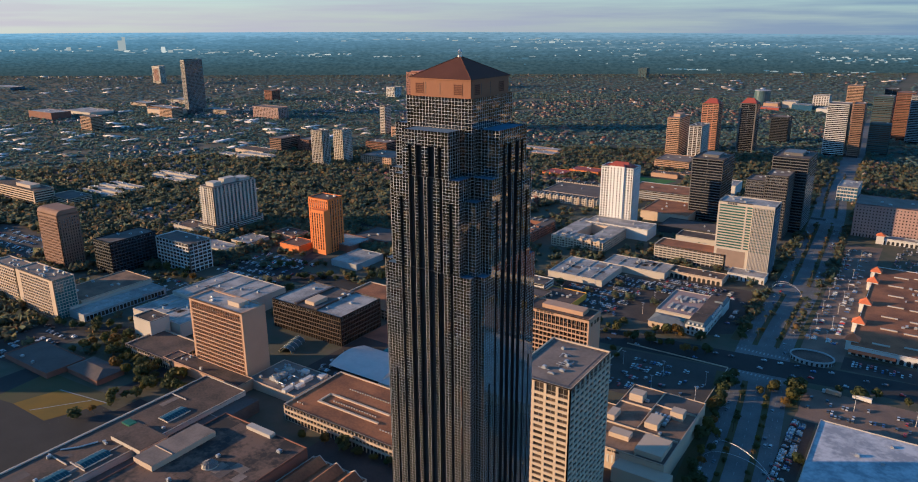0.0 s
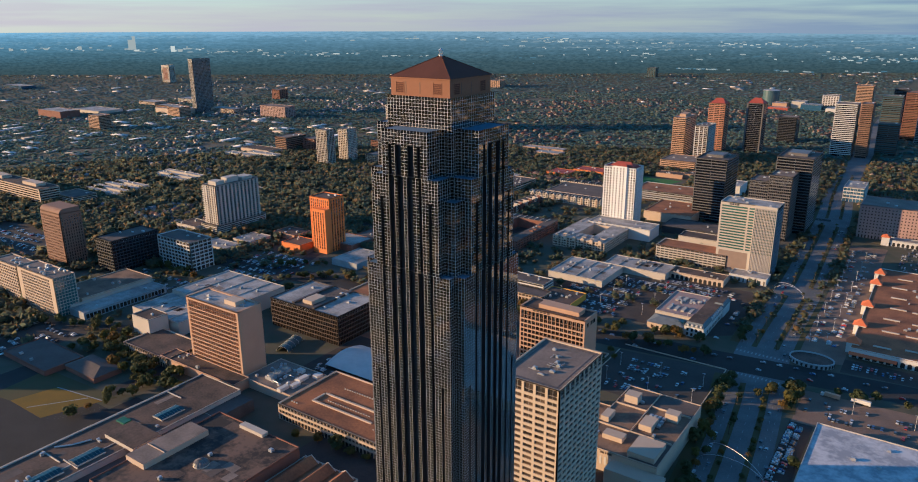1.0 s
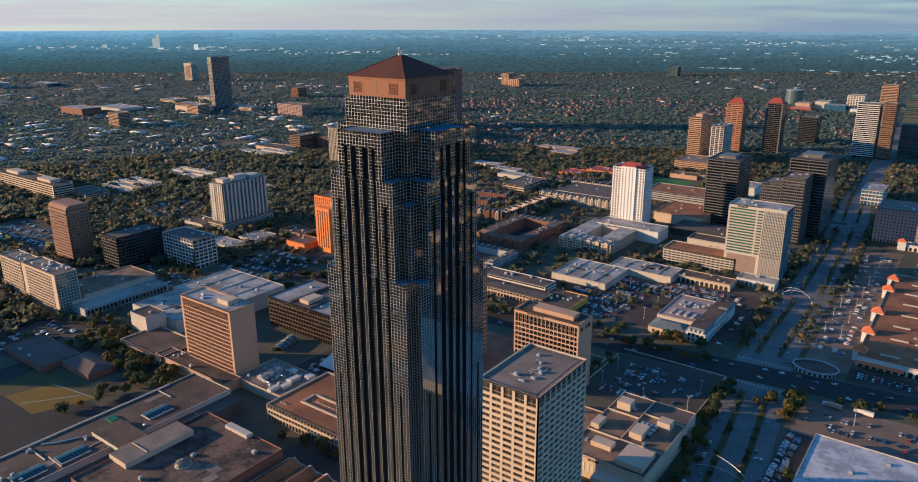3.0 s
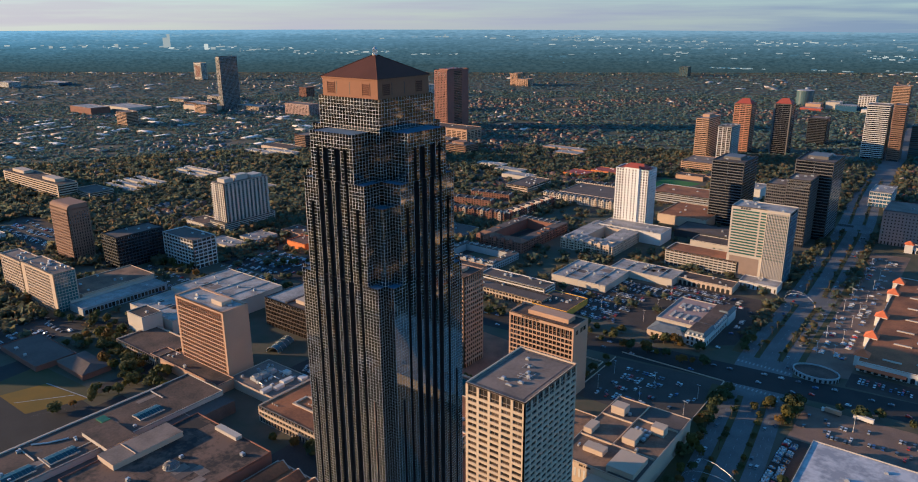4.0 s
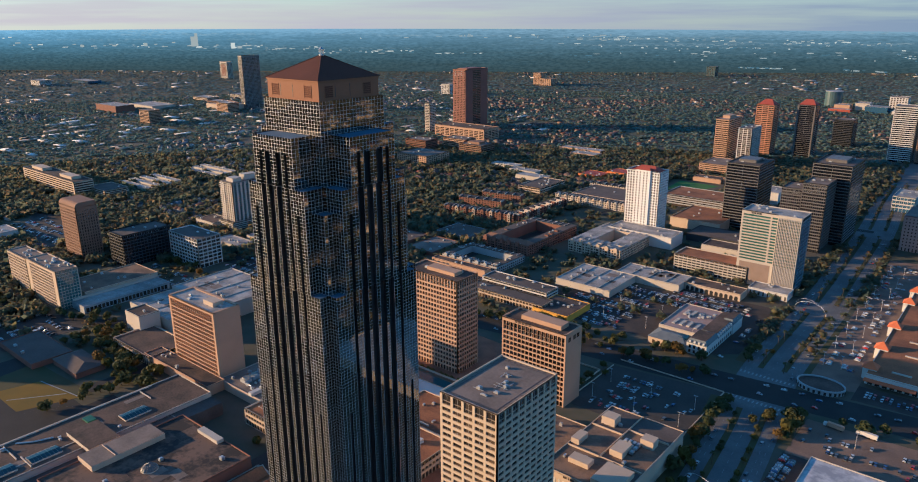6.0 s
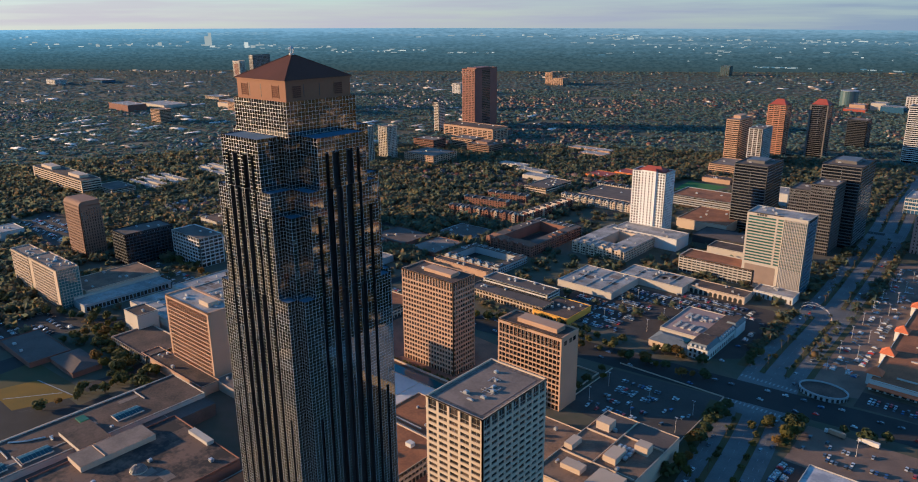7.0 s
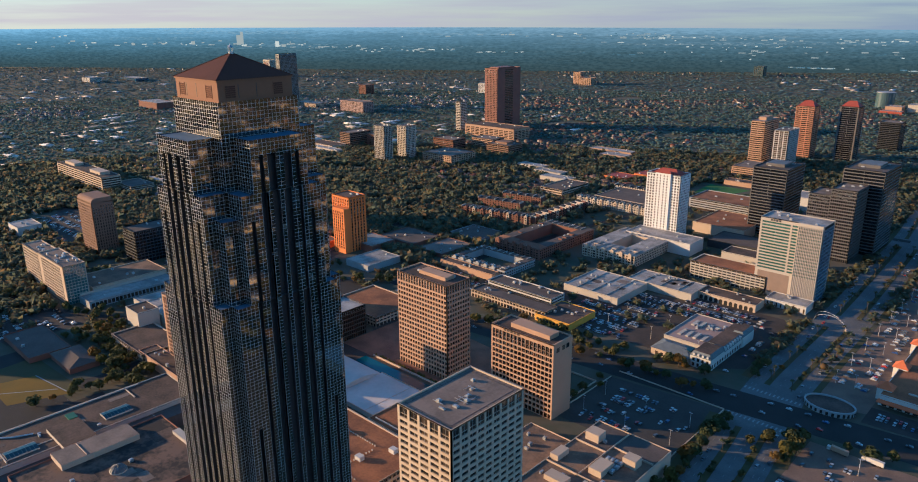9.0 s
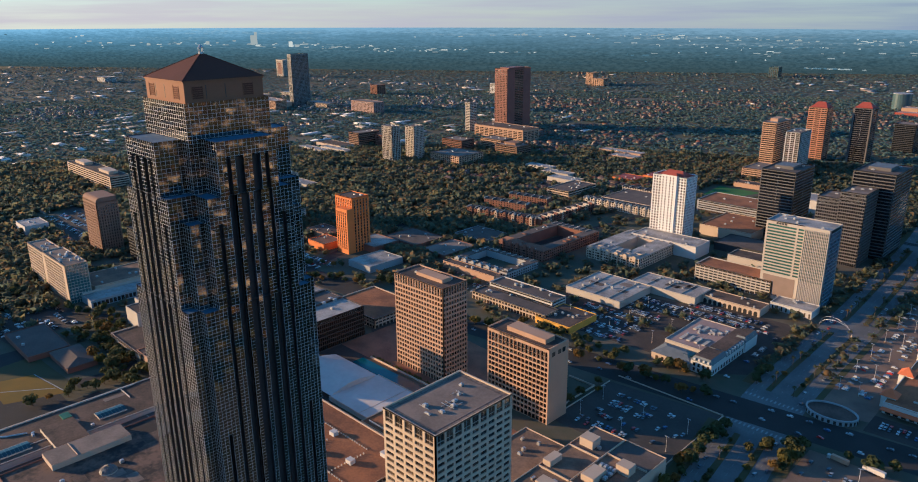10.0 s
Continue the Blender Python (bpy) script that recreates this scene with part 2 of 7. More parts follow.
# ---- mesh building ----
class Mesh:
    def __init__(self):
        self.v, self.f, self.m = [], [], []

    def poly(self, pts, mi=0):
        k = len(self.v)
        self.v += [tuple(p) for p in pts]
        self.f.append(tuple(range(k, k + len(pts))))
        self.m.append(mi)

    def box(self, x0, x1, y0, y1, z0, z1, mi=0, bottom=True, top_mi=None):
        k = len(self.v)
        self.v += [(x0, y0, z0), (x1, y0, z0), (x1, y1, z0), (x0, y1, z0), (x0, y0, z1), (x1, y0, z1), (x1, y1, z1), (x0, y1, z1)]
        fs = [(4, 5, 6, 7), (0, 1, 5, 4), (1, 2, 6, 5), (2, 3, 7, 6), (3, 0, 4, 7)] + ([(3, 2, 1, 0)] if bottom else [])
        self.f += [tuple(k + i for i in f) for f in fs]
        self.m += [mi if top_mi is None else top_mi] + [mi] * (len(fs) - 1)

    def tube(self, a, b, r0, r1, n=8, mi=0, cap=True):
        a, b = Vector(a), Vector(b)
        q = (b - a).to_track_quat("Z", "Y").to_matrix()
        k = len(self.v)
        for c, r in ((a, r0), (b, r1)):
            for i in range(n):
                w = 2 * math.pi * i / n
                self.v.append(tuple(c + q @ Vector((r * math.cos(w), r * math.sin(w), 0))))
        for i in range(n):
            j = (i + 1) % n
            self.f.append((k + i, k + j, k + n + j, k + n + i))
            self.m.append(mi)
        if cap:
            self.f.append(tuple(k + n + i for i in range(n)))
            self.m.append(mi)

    def pipe(self, pts, r, n=6, mi=0):
        """A bent tube through points, in one piece."""
        pts = [Vector(p) for p in pts]
        k = len(self.v)
        for i, p in enumerate(pts):
            q = (pts[min(i + 1, len(pts) - 1)] - pts[max(i - 1, 0)]).to_track_quat("Z", "Y").to_matrix()
            for j in range(n):
                w = 2 * math.pi * j / n
                self.v.append(tuple(p + q @ Vector((r * math.cos(w), r * math.sin(w), 0))))
        for i in range(len(pts) - 1):
            for j in range(n):
                a, b = k + i * n + j, k + i * n + (j + 1) % n
                self.f.append((a, b, b + n, a + n))
                self.m.append(mi)

    def hip(self, x0, x1, y0, y1, z0, z1, mi=0, inset=0.5):
        """A hipped or pyramid roof; inset is the hip's run as a share of the short side."""
        w, d = x1 - x0, y1 - y0
        r = min(w, d) * inset
        if w >= d:
            a, b = (x0 + r, (y0 + y1) / 2, z1), (x1 - r, (y0 + y1) / 2, z1)
        else:
            a, b = ((x0 + x1) / 2, y0 + r, z1), ((x0 + x1) / 2, y1 - r, z1)
        c = [(x0, y0, z0), (x1, y0, z0), (x1, y1, z0), (x0, y1, z0)]
        if abs(w - d) < 0.02 and inset >= 0.499:
            for i in range(4):
                self.poly((c[i], c[(i + 1) % 4], a), mi)
        elif w >= d:
            for q in ((c[0], c[1], b, a), (c[1], c[2], b), (c[2], c[3], a, b), (c[3], c[0], a)):
                self.poly(q, mi)
        else:
            for q in ((c[0], c[1], a), (c[1], c[2], b, a), (c[2], c[3], b), (c[3], c[0], a, b)):
                self.poly(q, mi)

    def mesh(self, name, mats):
        me = bpy.data.meshes.new(name)
        me.from_pydata(self.v, [], self.f)
        for m in (mats if isinstance(mats, (list, tuple)) else [mats]):
            me.materials.append(m)
        if any(self.m):
            me.polygons.foreach_set("material_index", self.m)
        me.update()
        return me


def part(name, mb, mats, parent, label="", kind=""):
    ob = new(name, mb.mesh(name, mats) if isinstance(mb, Mesh) else mb)
    ob.parent = parent
    return tagged(ob, label=label, kind=kind)


def thing(name, label, category, x=0, y=0, z=0, rot=0, group="", kind=""):
    ob = new(name)
    ob.matrix_world = pose(x, y, z, 0, 0, rot)
    ob.empty_display_size = 0.5
    return tagged(ob, label, category, group, kind)


def single(name, mb, mats, label, category="", kind="", group="", m=None):
    ob = new(name, mb.mesh(name, mats))
    if m is not None:
        ob.matrix_world = m
    return tagged(ob, label, category, group, kind)


def sheet(name, pts, z, m, label, category="ground", kind="structure", thick=0.3):
    """A flat slab of paving or turf whose top is at z."""
    mb = Mesh()
    mb.poly([(x, y, z) for x, y in pts])
    n = len(pts)
    for i in range(n):
        a, b = pts[i], pts[(i + 1) % n]
        mb.poly(((*a, z - thick), (*b, z - thick), (*b, z), (*a, z)))
    return single(name, mb, m, label, category, kind)


# ---- buildings ----
SIDES = {"S": (lambda w, d: (w, lambda u, o: (-w + u, o), 0)), "E": (lambda w, d: (d, lambda u, o: (-o, u), 90)),
         "N": (lambda w, d: (w, lambda u, o: (-u, d - o), 180)), "W": (lambda w, d: (d, lambda u, o: (-w + o, d - u), 270))}
PANES = {}
CAP = 0.22      # share of the panes kept as parts of their own
TAKEN = []      # footprints, which trees and cars keep off


def facade(b, side, w, d, z0, z1, nu, nz, pier, sill, wall, glass, t=0.7, top=1.2, base=0.0, cap=40, tall_top=False, ends=None):
    """One wall with its openings and panes. pier and sill are the solid shares of a bay and a storey; ends: the solid strips at both ends."""
    L, place, turn = SIDES[side](w, d)
    ends = L * pier / nu / 2 if ends is None else ends
    mb = Mesh()
    lo, hi = z0 + base, z1 - top
    fh, bay = (hi - lo) / nz, (L - 2 * ends) / nu
    pw = bay * pier
    us, zs = [0.0], [z0]
    for i in range(nu):
        us += [ends + i * bay + pw / 2, ends + (i + 1) * bay - pw / 2]
    us.append(L)
    for k in range(nz):
        zs += [lo + k * fh + (fh * sill if (k or base) and not (tall_top and k == nz - 1) else 0.01), lo + (k + 1) * fh - 0.01]
    zs.append(z1)
    seen = {}

    def vert(i, k, o):
        if (i, k, o) not in seen:
            seen[i, k, o] = len(mb.v)
            mb.v.append((*place(us[i], o), zs[k]))
        return seen[i, k, o]

    def face(*c):
        mb.f.append(tuple(vert(*p) for p in c))
        mb.m.append(0)

    for i in range(len(us) - 1):
        for k in range(len(zs) - 1):
            if i % 2 and k % 2:
                face((i, k, 0), (i, k, t), (i, k + 1, t), (i, k + 1, 0))
                face((i + 1, k, t), (i + 1, k, 0), (i + 1, k + 1, 0), (i + 1, k + 1, t))
                face((i, k, t), (i, k, 0), (i + 1, k, 0), (i + 1, k, t))
                face((i, k + 1, 0), (i, k + 1, t), (i + 1, k + 1, t), (i + 1, k + 1, 0))
            else:
                face((i, k, 0), (i + 1, k, 0), (i + 1, k + 1, 0), (i, k + 1, 0))
    for k in range(len(zs) - 1):
        face((0, k, t), (0, k, 0), (0, k + 1, 0), (0, k + 1, t))
        face((len(us) - 1, k, 0), (len(us) - 1, k, t), (len(us) - 1, k + 1, t), (len(us) - 1, k + 1, 0))
    part("wall", mb, wall, b)
    cap = int(cap * CAP)
    made = 0
    rest = Mesh()
    for k in range(nz - 1, -1, -1):
        za, zb = zs[2 * k + 1], zs[2 * k + 2]
        for i in range(nu):
            ua, ub = ends + i * bay + pw / 2, ends + (i + 1) * bay - pw / 2
            if made < cap:
                key = (round(ub - ua, 2), round(zb - za, 2), glass.name)
                if key not in PANES:
                    q = Mesh()
                    q.box(0, ub - ua, 0, 0.08, 0, zb - za)
                    if ub - ua > 1.2:
                        q.box((ub - ua) / 2 - 0.07, (ub - ua) / 2 + 0.07, -0.06, 0.02, 0, zb - za, 1)
                    PANES[key] = q.mesh("window", [glass, METALG])
                ob = new("window", PANES[key])
                ob.parent = b
                px, py = place(ua, t * 0.72)
                ob.matrix_basis = pose(px, py, za, 0, 0, turn)
                made += 1
            else:
                p0, p1 = place(ua, t * 0.72), place(ub, t * 0.72)
                rest.poly(((*p0, za), (*p1, za), (*p1, zb), (*p0, zb)))
    if rest.f:
        part("glazing", rest, GLASSI if glass is GLASS else glass, b, kind="stuff")


def roof_top(b, w, d, h, roof, wall, rim=0.9, rw=0.5, z=None):
    mb = Mesh()
    mb.box(-w + rw, -rw, rw, d - rw, h - rim - 0.4, h - rim)
    part("roof", mb, roof, b)
    pb = Mesh()
    pb.box(-w, 0, 0, rw, h - rim, h + 0.004)
    pb.box(-w, 0, d - rw, d, h - rim, h + 0.004)
    pb.box(-w, -w + rw, rw, d - rw, h - rim, h)
    pb.box(-rw, 0, rw, d - rw, h - rim, h)
    part("parapet", pb, wall, b)


def units(b, spots, z, m=None):
    """Air handlers and plant boxes on a roof: (x, y, w, d, h)."""
    for x, y, w, d, h in spots:
        mb = Mesh()
        mb.box(x - w / 2, x + w / 2, y - d / 2, y + d / 2, z, z + h)
        if w > 1.5 and h < 4:
            mb.box(x - w * 0.3, x + w * 0.3, y - d * 0.3, y + d * 0.3, z + h, z + h + 0.35)
        part("roof_unit", mb, m or METALG, b)


def scatter_units(b, w, d, z, n, seed, lo=1.5, hi=4.0, m=None):
    r = random.Random(seed)
    units(b, [(-r.uniform(0.12, 0.88) * w, r.uniform(0.12, 0.88) * d, r.uniform(lo, hi), r.uniform(lo, hi), r.uniform(1.0, 2.2)) for _ in range(n)], z, m)


def office(name, label, x, y, w, d, h, nz, ns, ne, pier, sill, wall, glass=GLASS, roof=ROOFG, cap=40, category="office building", rot=0, base=0.0, top=1.2,
           t=0.7, tall_top=False, penthouse=0.0, east=True, ends=None, seed=1, n_units=4, group=""):
    """A flat-roofed block whose south-east foot is at (x, y)."""
    b = thing(name, label, category, x, y, 0, rot, group)
    TAKEN.append((x - w, x, y, y + d))
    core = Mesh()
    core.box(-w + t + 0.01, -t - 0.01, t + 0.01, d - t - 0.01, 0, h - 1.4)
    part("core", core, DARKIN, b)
    facade(b, "S", w, d, 0, h - 0.02, ns, nz, pier, sill, wall, glass, t, top, base, cap, tall_top=tall_top, ends=ends)
    if east:
        facade(b, "E", w, d, 0, h - 0.02, ne, nz, pier, sill, wall, glass, t, top, base, cap, tall_top=tall_top, ends=ends)
    elif east is False:
        mb = Mesh()
        mb.box(-t, -0.002, 0.02, d - 0.02, 0, h - 0.02)
        part("wall", mb, wall, b)
    mb = Mesh()
    mb.box(-w + 0.02, -0.02, d - t, d, 0, h - 0.02)
    part("wall", mb, wall, b)
    mb = Mesh()
    mb.box(-w, -w + t, 0.02, d - t, 0, h - 0.02)
    part("wall", mb, wall, b)
    roof_top(b, w, d, h, roof, wall)
    if penthouse:
        mb = Mesh()
        mb.box(-w * 0.78, -w * 0.25, d * 0.28, d * 0.74, h - 0.9, h + penthouse)
        part("penthouse", mb, wall, b)
    if n_units:
        scatter_units(b, w, d, h - 0.9, n_units, seed)
    return b


def shed(name, label, x, y, w, d, h, roof, wall, category="store", seed=1, n_units=5, rim=0.7, rot=0, group=""):
    """A low flat-roofed building, south-east foot at (x, y)."""
    b = thing(name, label, category, x, y, 0, rot, group)
    TAKEN.append((x - w, x, y, y + d))
    mb = Mesh()
    mb.box(-w + 0.03, -0.03, 0.03, d - 0.03, 0, h - rim - 0.4)
    part("wall", mb, wall, b)
    roof_top(b, w, d, h, roof, wall, rim, 0.4)
    if n_units:
        scatter_units(b, w, d, h - rim, n_units, seed, 1.2, 3.2)
    return b

# ---- ground ----
mb = Mesh()
mb.poly([(-9000, -9000, 0), (9000, -9000, 0), (9000, 9000, 0), (-9000, 9000, 0)])
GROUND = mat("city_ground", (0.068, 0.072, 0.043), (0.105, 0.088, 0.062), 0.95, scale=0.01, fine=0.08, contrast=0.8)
single("ground", mb, GROUND, "flat city ground of winter grass, dirt and paving", "ground", "structure")

# ---- roads, lots and lawns ----
def ribbon(pts, half, z):
    """A strip along a line of points, as a flat mesh."""
    mb = Mesh()
    rows = []
    for i, p in enumerate(pts):
        a, b = pts[max(i - 1, 0)], pts[min(i + 1, len(pts) - 1)]
        v = Vector((b[0] - a[0], b[1] - a[1])).normalized()
        rows.append(((p[0] + v.y * half, p[1] - v.x * half, z), (p[0] - v.y * half, p[1] + v.x * half, z)))
    for (a, b), (c, d) in zip(rows, rows[1:]):
        mb.poly((a, c, d, b))
    return mb


def smooth(pts, n=6):
    """More points along a gently curved line."""
    out = []
    for i in range(len(pts) - 1):
        p0, p1, p2, p3 = (Vector(pts[min(max(j, 0), len(pts) - 1)]) for j in (i - 1, i, i + 1, i + 2))
        for k in range(n):
            s = k / n
            out.append(tuple(0.5 * (2 * p1 + (p2 - p0) * s + (2 * p0 - 5 * p1 + 4 * p2 - p3) * s * s + (3 * p1 - p0 - 3 * p2 + p3) * s ** 3)))
    return out + [tuple(pts[-1])]


BLVD = smooth([(-60, 100), (-66, 300), (-75, 430), (-86, 540), (-96, 610), (-101, 670), (-103, 830), (-109, 976), (-119, 1171), (-136, 1360), (-150, 1700), (-160, 2400)])
CROSS = smooth([(-1500, 470), (-900, 525), (-500, 565), (-300, 588), (-100, 611), (20, 626), (300, 655), (1200, 730)])
WEST = smooth([(-640, -200), (-560, 100), (-520, 250), (-515, 330), (-560, 430), (-640, 640), (-700, 900)])


def along(line, y):
    for a, b in zip(line, line[1:]):
        if a[1] <= y <= b[1]:
            return a[0] + (b[0] - a[0]) * (y - a[1]) / (b[1] - a[1])
    return line[-1][0]


single("road_boulevard", ribbon(BLVD, 22.5, 0.05), CROAD, "pale concrete boulevard with planted medians", "road", "structure")
single("road_avenue", ribbon(CROSS, 17, 0.09), ASPH, "dark asphalt avenue crossing the boulevard", "road", "structure")
single("road_west", ribbon(WEST, 8, 0.05), ASPH, "asphalt street beside the shopping mall", "road", "structure")
for nm, line, half, z in (("road_north", [(-1400, 1085), (-700, 1110), (-120, 1150)], 6, 0.07), ("road_side", [(-500, 600), (-470, 900), (-440, 1110)], 6, 0.05),
                          ("road_hotel", [(-900, 300), (-705, 312), (-560, 390), (-515, 330)], 8, 0.06), ("road_school", [(-720, 1110), (-900, 1700), (-950, 2300)], 6, 0.05),
                          ("road_far", [(-2600, 1000), (-1500, 1350), (-600, 1900), (200, 2050)], 4, 0.05)):
    single(nm, ribbon(smooth(line), half, z), ASPH, "asphalt street between trees and houses", "road", "structure")
# medians with a kerb, leaving the crossing free
for nm, off, spans in (("median_west", -9, ((330, 575), (650, 800), (835, 1120), (1160, 1500))), ("median_east", 9, ((330, 578), (655, 800), (840, 1120), (1165, 1500)))):
    for a, b in spans:
        pts = [(along(BLVD, y) + off, y) for y in np.linspace(a, b, 14)]
        mb = ribbon(pts, 2.2, 0.22)
        for s in (-2.2, 2.2):
            for p, q in zip(pts, pts[1:]):
                mb.poly(((p[0] + s, p[1], 0.05), (q[0] + s, q[1], 0.05), (q[0] + s, q[1], 0.22), (p[0] + s, p[1], 0.22)))
        single(nm, mb, GRASS, "kerbed planted median strip of the boulevard", "median", "structure")
# planted verges beside the boulevard
for nm, off, half, a, b in (("verge_west", -27.5, 5, 390, 582), ("verge_west", -26.5, 4, 652, 800), ("verge_east", 27, 4.5, 545, 590), ("verge_east", 25, 2.5, 655, 800), ("verge_west", -28, 5.5, 850, 1500), ("verge_east", 27, 4.5, 850, 1500)):
    mb = ribbon([(along(BLVD, y) + off, y) for y in np.linspace(a, b, 16)], half, 0.16)
    single(nm, mb, GRASS, "planted grass verge beside the boulevard", "verge", "structure")
# lane lines
lines = Mesh()
for off in (-19, -15.5, 0.0, 15.5, 19):
    for y in np.arange(330, 1300, 12.0):
        if 588 < y < 640:
            continue
        x0, x1 = along(BLVD, y) + off, along(BLVD, y + 4) + off
        lines.poly(((x0 - 0.1, y, 0.075), (x0 + 0.1, y, 0.075), (x1 + 0.1, y + 4, 0.075), (x1 - 0.1, y + 4, 0.075)))
for k in range(14):
    for yy in (588, 634):
        x = along(BLVD, yy) - 22 + k * 3.2
        lines.poly(((x, yy, 0.115), (x + 1.2, yy, 0.115), (x + 1.2, yy + 4, 0.115), (x, yy + 4, 0.115)))
single("lane_markings", lines, PAINT, "white painted lane dashes and crosswalk bars", "road marking", "structure")

sheet("parking_lot_north", [(-330, 640), (-150, 650), (-132, 665), (-135, 790), (-232, 786), (-240, 770), (-300, 755), (-350, 720)], 0.06, LOT, "asphalt parking lot full of cars", "parking lot")
sheet("parking_lot_east", [(-74, 640), (-38, 655), (-38, 1040), (-82, 1030), (-75, 800)], 0.06, PAVE, "pale paved parking lot in low sun", "parking lot")
sheet("parking_lot_arcade", [(-38, 640), (120, 652), (120, 672), (-38, 668)], 0.06, LOT, "asphalt parking lot in front of the arcade", "parking lot")
sheet("parking_lot_south", [(-207, 500), (-118, 500), (-118, 590), (-207, 578)], 0.07, WORN, "asphalt parking lot partly filled with cars", "parking lot")
sheet("service_yard", [(-56, 535), (120, 545), (120, 600), (-56, 590)], 0.07, PAVE, "pale paved service yard", "parking lot")
sheet("parking_strip", [(-57, 430), (-41, 430), (-41, 535), (-57, 535)], 0.08, LOT, "asphalt parking strip beside the store", "parking lot")
sheet("plaza", [(-420, 470), (-250, 470), (-225, 545), (-420, 560)], 0.10, BRICKP, "brown brick paved office plaza", "plaza")
sheet("tower_plaza", [(-330, 180), (-100, 180), (-100, 400), (-290, 400), (-330, 330)], 0.05, LOT, "paved forecourt round the tower", "plaza")
sheet("service_deck", [(-296, 345), (-180, 345), (-180, 470), (-250, 470), (-296, 400)], 0.12, BRICKP, "brown paved service deck", "plaza")
sheet("lot_dark_block", [(-420, 395), (-340, 395), (-340, 470), (-420, 560), (-500, 560), (-420, 505)], 0.08, LOT, "asphalt lot beside the dark office cube", "parking lot")
sheet("turf_field", [(-567, 226), (-521, 226), (-506, 266), (-558, 257)], 0.10, GRASSY, "dry yellow turf field with a white line", "field")
sheet("field_lawn", [(-590, 222), (-567, 226), (-558, 257), (-506, 266), (-502, 276), (-596, 270)], 0.075, GRASS, "worn grass round the field", "lawn")
sheet("lot_west", [(-620, 60), (-457, 60), (-457, 285), (-490, 285), (-490, 262), (-620, 262)], 0.068, ASPH, "dark asphalt lot beside the field", "parking lot")
sheet("school_field", [(-449, 1206), (-409, 1216), (-385, 1292), (-457, 1295)], 0.08, GRASSG, "bright green playing field", "field")
sheet("school_meadow", [(-830, 1410), (-780, 1400), (-760, 1470), (-820, 1480)], 0.08, GRASSY, "dry brown school meadow", "field")
sheet("lot_far_west", [(-1170, 500), (-1120, 520), (-1000, 482), (-925, 445), (-925, 415), (-1010, 418), (-1075, 440)], 0.08, LOT, "asphalt lot among trees behind the brown tower", "parking lot")
sheet("hotel_lot", [(-720, 250), (-640, 260), (-640, 330), (-690, 330)], 0.08, LOT, "asphalt hotel lot", "parking lot")
st = Mesh()
for k in range(34):
    x, y = -519 + k * 0.62, 228 + k * 1.05
    st.poly([(x + 2, y, 0.09), (x + 2.15, y - 0.1, 0.09), (x + 6.2, y - 2.4, 0.09), (x + 6.05, y - 2.3, 0.09)])
for row in range(5):
    for k in range(26):
        x, y = -600 + k * 2.9, 120 + row * 17
        st.poly([(x, y, 0.09), (x + 0.14, y, 0.09), (x + 0.14, y + 9.5, 0.09), (x, y + 9.5, 0.09)])
single("stall_lines", st, PAINT, "worn painted parking stall lines", "road marking", "structure")
fl = Mesh()
fl.poly([(-546, 228, 0.12), (-544.8, 228, 0.12), (-519.6, 262.4, 0.12), (-520.8, 262.4, 0.12)])
fl.poly([(-558, 257.6, 0.105), (-557.6, 258.6, 0.105), (-506.2, 267.2, 0.105), (-506, 266.2, 0.105)])
single("field_line", fl, PAINT, "white painted line across the turf", "road marking", "structure")

# ---- the glass tower ----
TX, TY = -151.6, 232.9
OUT = 23.3
tower = thing("office_tower", "tall dark glass office tower with silver mullions, brown pyramid roof", "skyscraper", TX, TY)
UX, UZ = 1.43, 1.2
glass, bars = Mesh(), Mesh()
rt = random.Random(5)
singles = []


